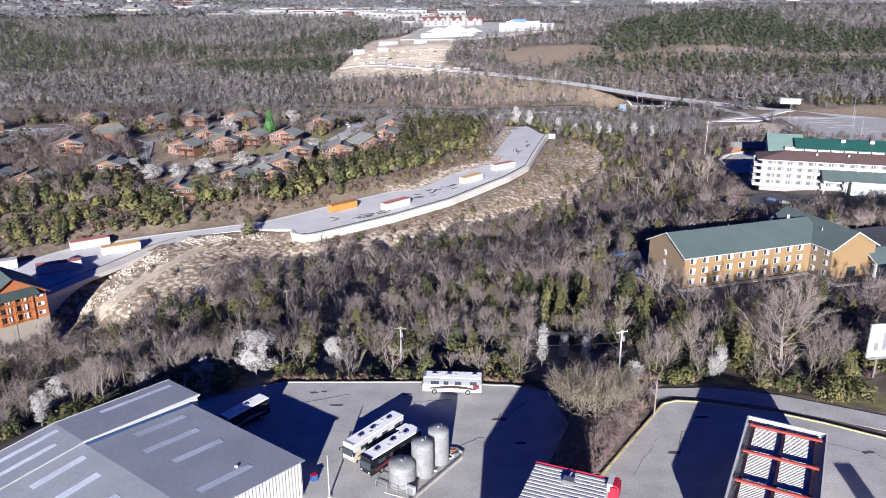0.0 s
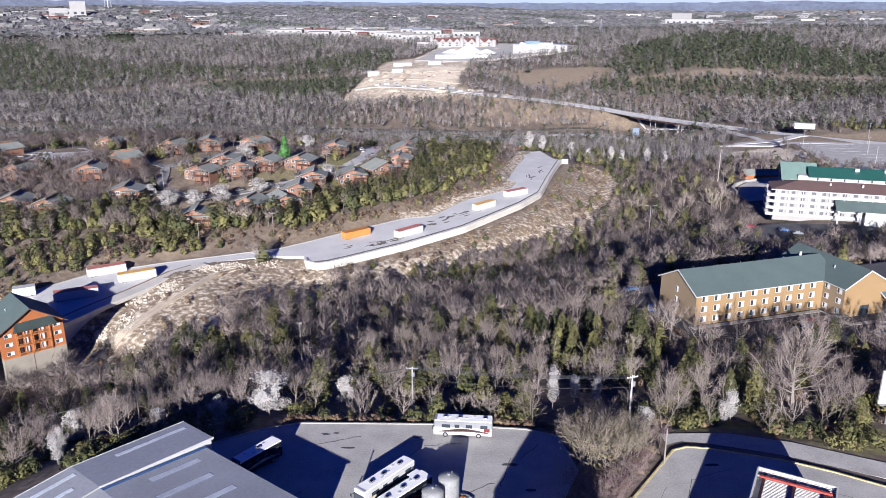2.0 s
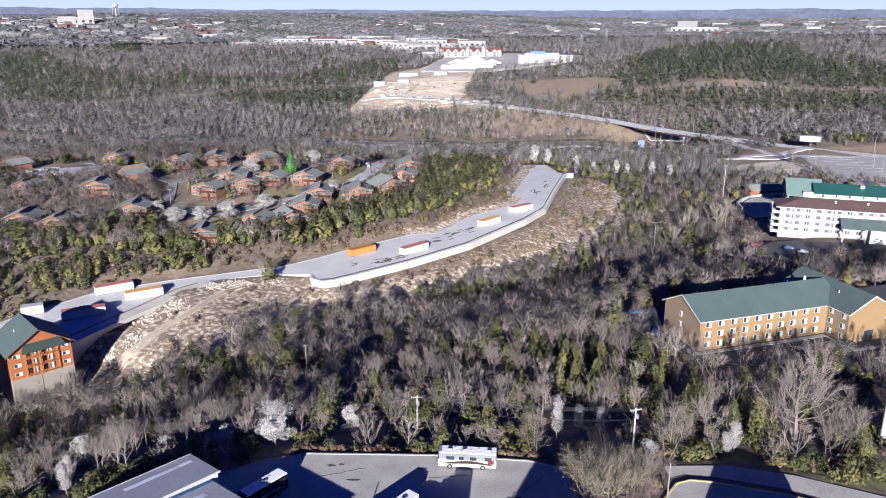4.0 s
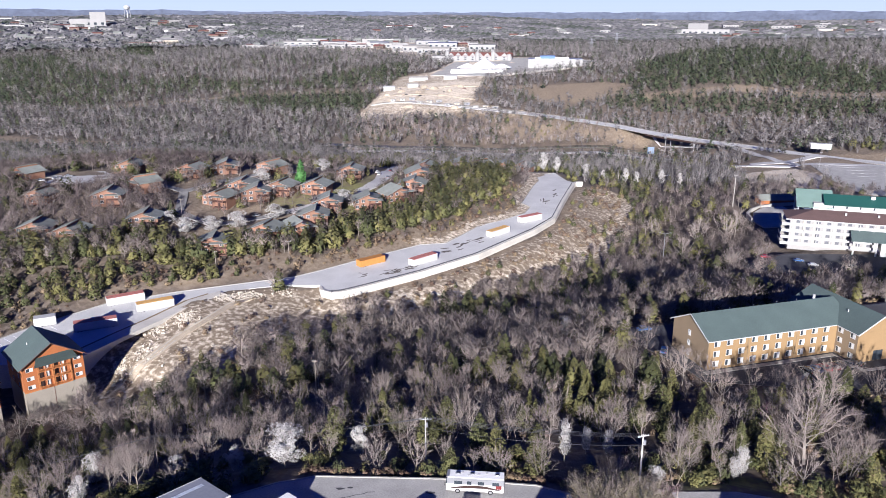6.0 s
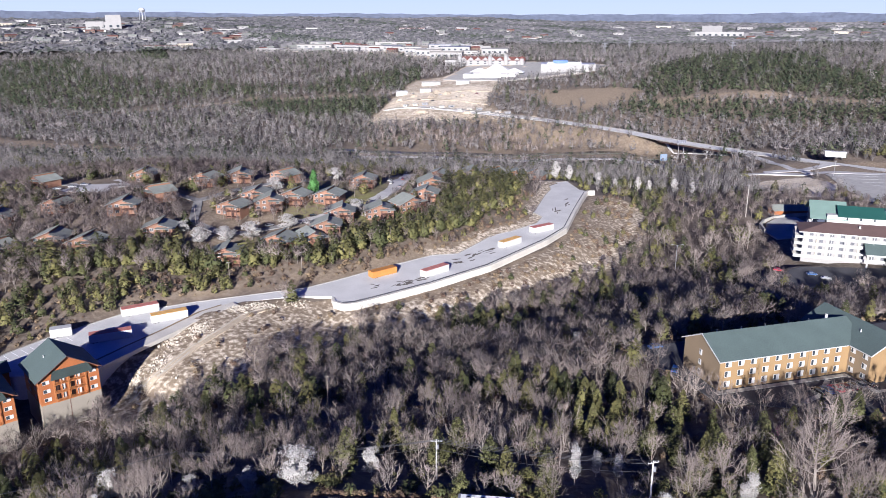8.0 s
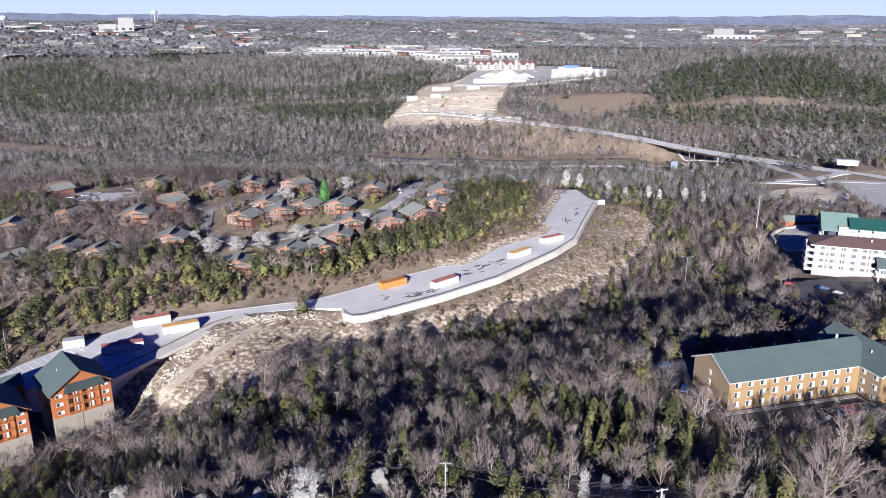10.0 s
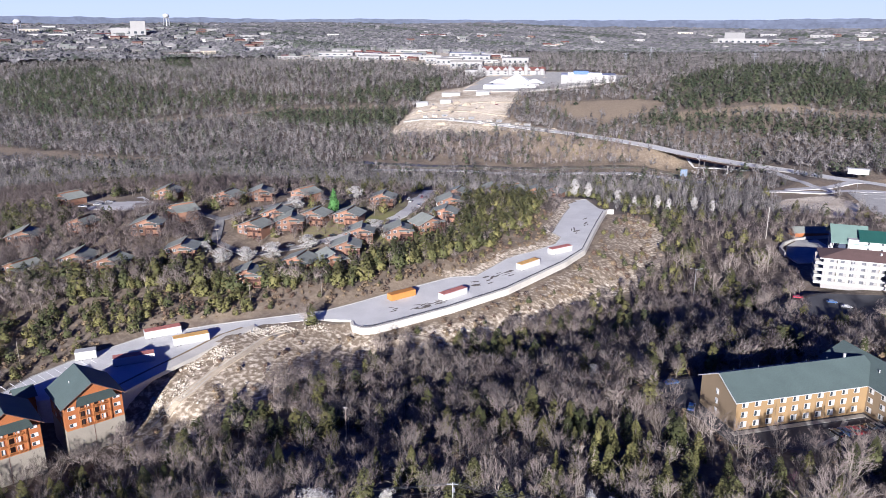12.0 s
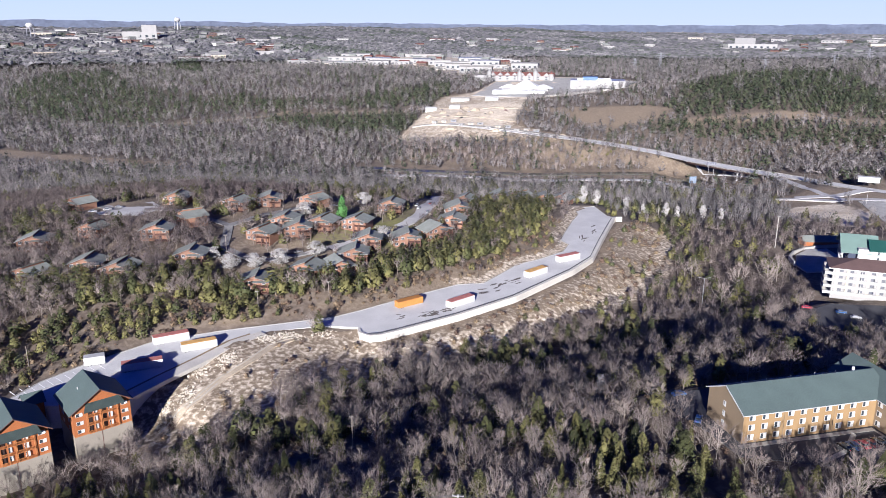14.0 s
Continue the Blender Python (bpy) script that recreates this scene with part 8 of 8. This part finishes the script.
    # scrub on the banks between the river and the highway
    q = sow(5.6, 810, 912)
    q = q[inside(((-130, 815), (170, 815), (150, 862), (60, 893), (-40, 908), (-130, 900)), q[:, 0], q[:, 1]) & (near_line(HIGHWAY, q[:, 0], q[:, 1]) > 8) & (rng.random(len(q)) < 0.62)]
    g = rng.random(len(q)) < 0.14
    joined("river_scrub", HILL_BARE, spots_of(q[~g], 6, (0.6, 1.25), (0.8, 1.2)), (bark, twig), "bare scrub on the tan river banks", "scrub")
    joined("river_cedars", LOW_CEDAR, spots_of(q[g], 4, (0.4, 0.9), (1.0, 1.4)), (bark, needles), "scattered cedars on the river banks", "cedars")
    # far hills
    p = np.concatenate([sow(7.6, 690, 1010), sow(9.2, 1010, 1640), sow(11.0, 1640, 1980)])
    p = p[wild(p)]
    x, y = p[:, 0], p[:, 1]
    open_ = inside(RIVERSIDE, x, y) * 0.6 + inside(FIELD, x, y) + inside(TAN_SLOPE, x, y) * 0.66 + inside(EAST_CUT, x, y) * 0.5
    p = p[rng.random(len(p)) > open_ + 0.03]
    plant_far(p, "hill_woods", 1.25)
    far_canopy()


def green_share(x, y):
    """How much of the far woods is evergreen."""
    share_ = 0.1 + 0.16 * np.clip(blotch(x, y, 170, 2) + 0.5 * blotch(x, y, 60, 4), 0, 1)
    for ring, part_green in zip(PINE_STANDS, PINE_SHARE):
        share_ = np.where(inside(ring, x, y), part_green, share_)
    return share_


def canopy_material():
    """Grey bare crowns and dark evergreens seen from afar, by the levels stored on the canopy."""
    m = bpy.data.materials.new("far_canopy")
    m.use_nodes = True
    nt = m.node_tree
    b = nt.nodes["Principled BSDF"]
    b.inputs["Roughness"].default_value = 0.95
    levels = []
    for name in ("tone", "green"):
        a = nt.nodes.new("ShaderNodeAttribute")
        a.attribute_name = name
        levels.append(a.outputs["Fac"])
    bare = nt.nodes.new("ShaderNodeMix")
    both = nt.nodes.new("ShaderNodeMix")
    for n in (bare, both):
        n.data_type = "RGBA"
    bare.inputs[6].default_value = (0.085, 0.083, 0.086, 1)
    bare.inputs[7].default_value = (0.195, 0.188, 0.19, 1)
    both.inputs[7].default_value = (0.035, 0.05, 0.028, 1)
    nt.links.new(levels[0], bare.inputs[0])
    nt.links.new(levels[1], both.inputs[0])
    nt.links.new(bare.outputs[2], both.inputs[6])
    nt.links.new(both.outputs[2], b.inputs["Base Color"])
    return m


def far_canopy():
    """The woods from the hills to the horizon: one rough sheet of crowns, open round the buildings."""
    turn = np.radians(np.linspace(-43, 41, 460))
    reach = np.geomspace(2010, 4660, 190)
    th, r = np.meshgrid(turn, reach)
    r = r * (1 + rng.uniform(-0.002, 0.002, r.shape))
    th = th + rng.uniform(-0.0012, 0.0012, r.shape)
    x, y = r * np.sin(th), r * np.cos(th) - 120
    p = np.stack([x.ravel(), y.ravel()], -1)
    tall = (9 + 2.5 * blotch(x, y, 90, 3) + rng.normal(0, 2.4, x.shape)).ravel()
    clear = ~wild(p)
    for bx_, by_, w in FAR_BUILDINGS:
        d = math.hypot(bx_, by_)
        ahead = -((p[:, 0] - bx_) * bx_ + (p[:, 1] - by_) * by_) / d
        aside = np.abs((p[:, 0] - bx_) * by_ - (p[:, 1] - by_) * bx_) / d
        clear |= (aside < w * 0.6 + 6) & (ahead > -w * 0.5 - 8) & (ahead < 120)
    # open ground along lanes and fields
    clear |= (np.abs(blotch(p[:, 0], p[:, 1], 420, 8)) < 0.02) & (p[:, 1] > 2000)
    z = ground_level(x, y).ravel() + np.where(clear, -4.0, tall)
    n, k = x.shape
    i = (np.arange(n - 1)[:, None] * k + np.arange(k - 1)[None]).ravel()
    me = bpy.data.meshes.new("far_woods")
    me.from_pydata(np.stack([x.ravel(), y.ravel(), z], -1).tolist(), [], np.stack([i, i + 1, i + k + 1, i + k], -1).tolist())
    tone = np.clip(0.5 + 0.22 * blotch(x, y, 260, 6) + 0.12 * blotch(x, y, 70, 1) + rng.normal(0, 0.22, x.shape), 0, 1).ravel()
    green = (rng.random(len(p)) < green_share(p[:, 0], p[:, 1]) + 0.5 * smooth(0.35, 0.9, blotch(p[:, 0], p[:, 1], 330, 9))) * 0.85
    for name, values in (("tone", tone), ("green", green)):
        me.attributes.new(name, "FLOAT", "POINT").data.foreach_set("value", np.ascontiguousarray(values, np.float32))
    me.materials.append(canopy_material())
    tagged(new("far_woods", me), "grey and dark green woods rolling to the horizon", "woods", kind="stuff")


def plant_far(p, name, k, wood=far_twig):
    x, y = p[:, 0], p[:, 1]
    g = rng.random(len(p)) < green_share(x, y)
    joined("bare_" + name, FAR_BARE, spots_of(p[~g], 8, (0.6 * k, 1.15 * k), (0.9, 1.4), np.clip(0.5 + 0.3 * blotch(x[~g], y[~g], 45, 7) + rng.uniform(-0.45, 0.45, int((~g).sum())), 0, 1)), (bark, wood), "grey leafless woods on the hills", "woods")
    joined("pine_" + name, FAR_PINE, spots_of(p[g], 5, (0.75 * k, 1.2 * k), (1.0, 1.3), contrast(int(g.sum()))), (bark, pine_green), "dark green pine woods on the hills", "woods")


plant_woods()
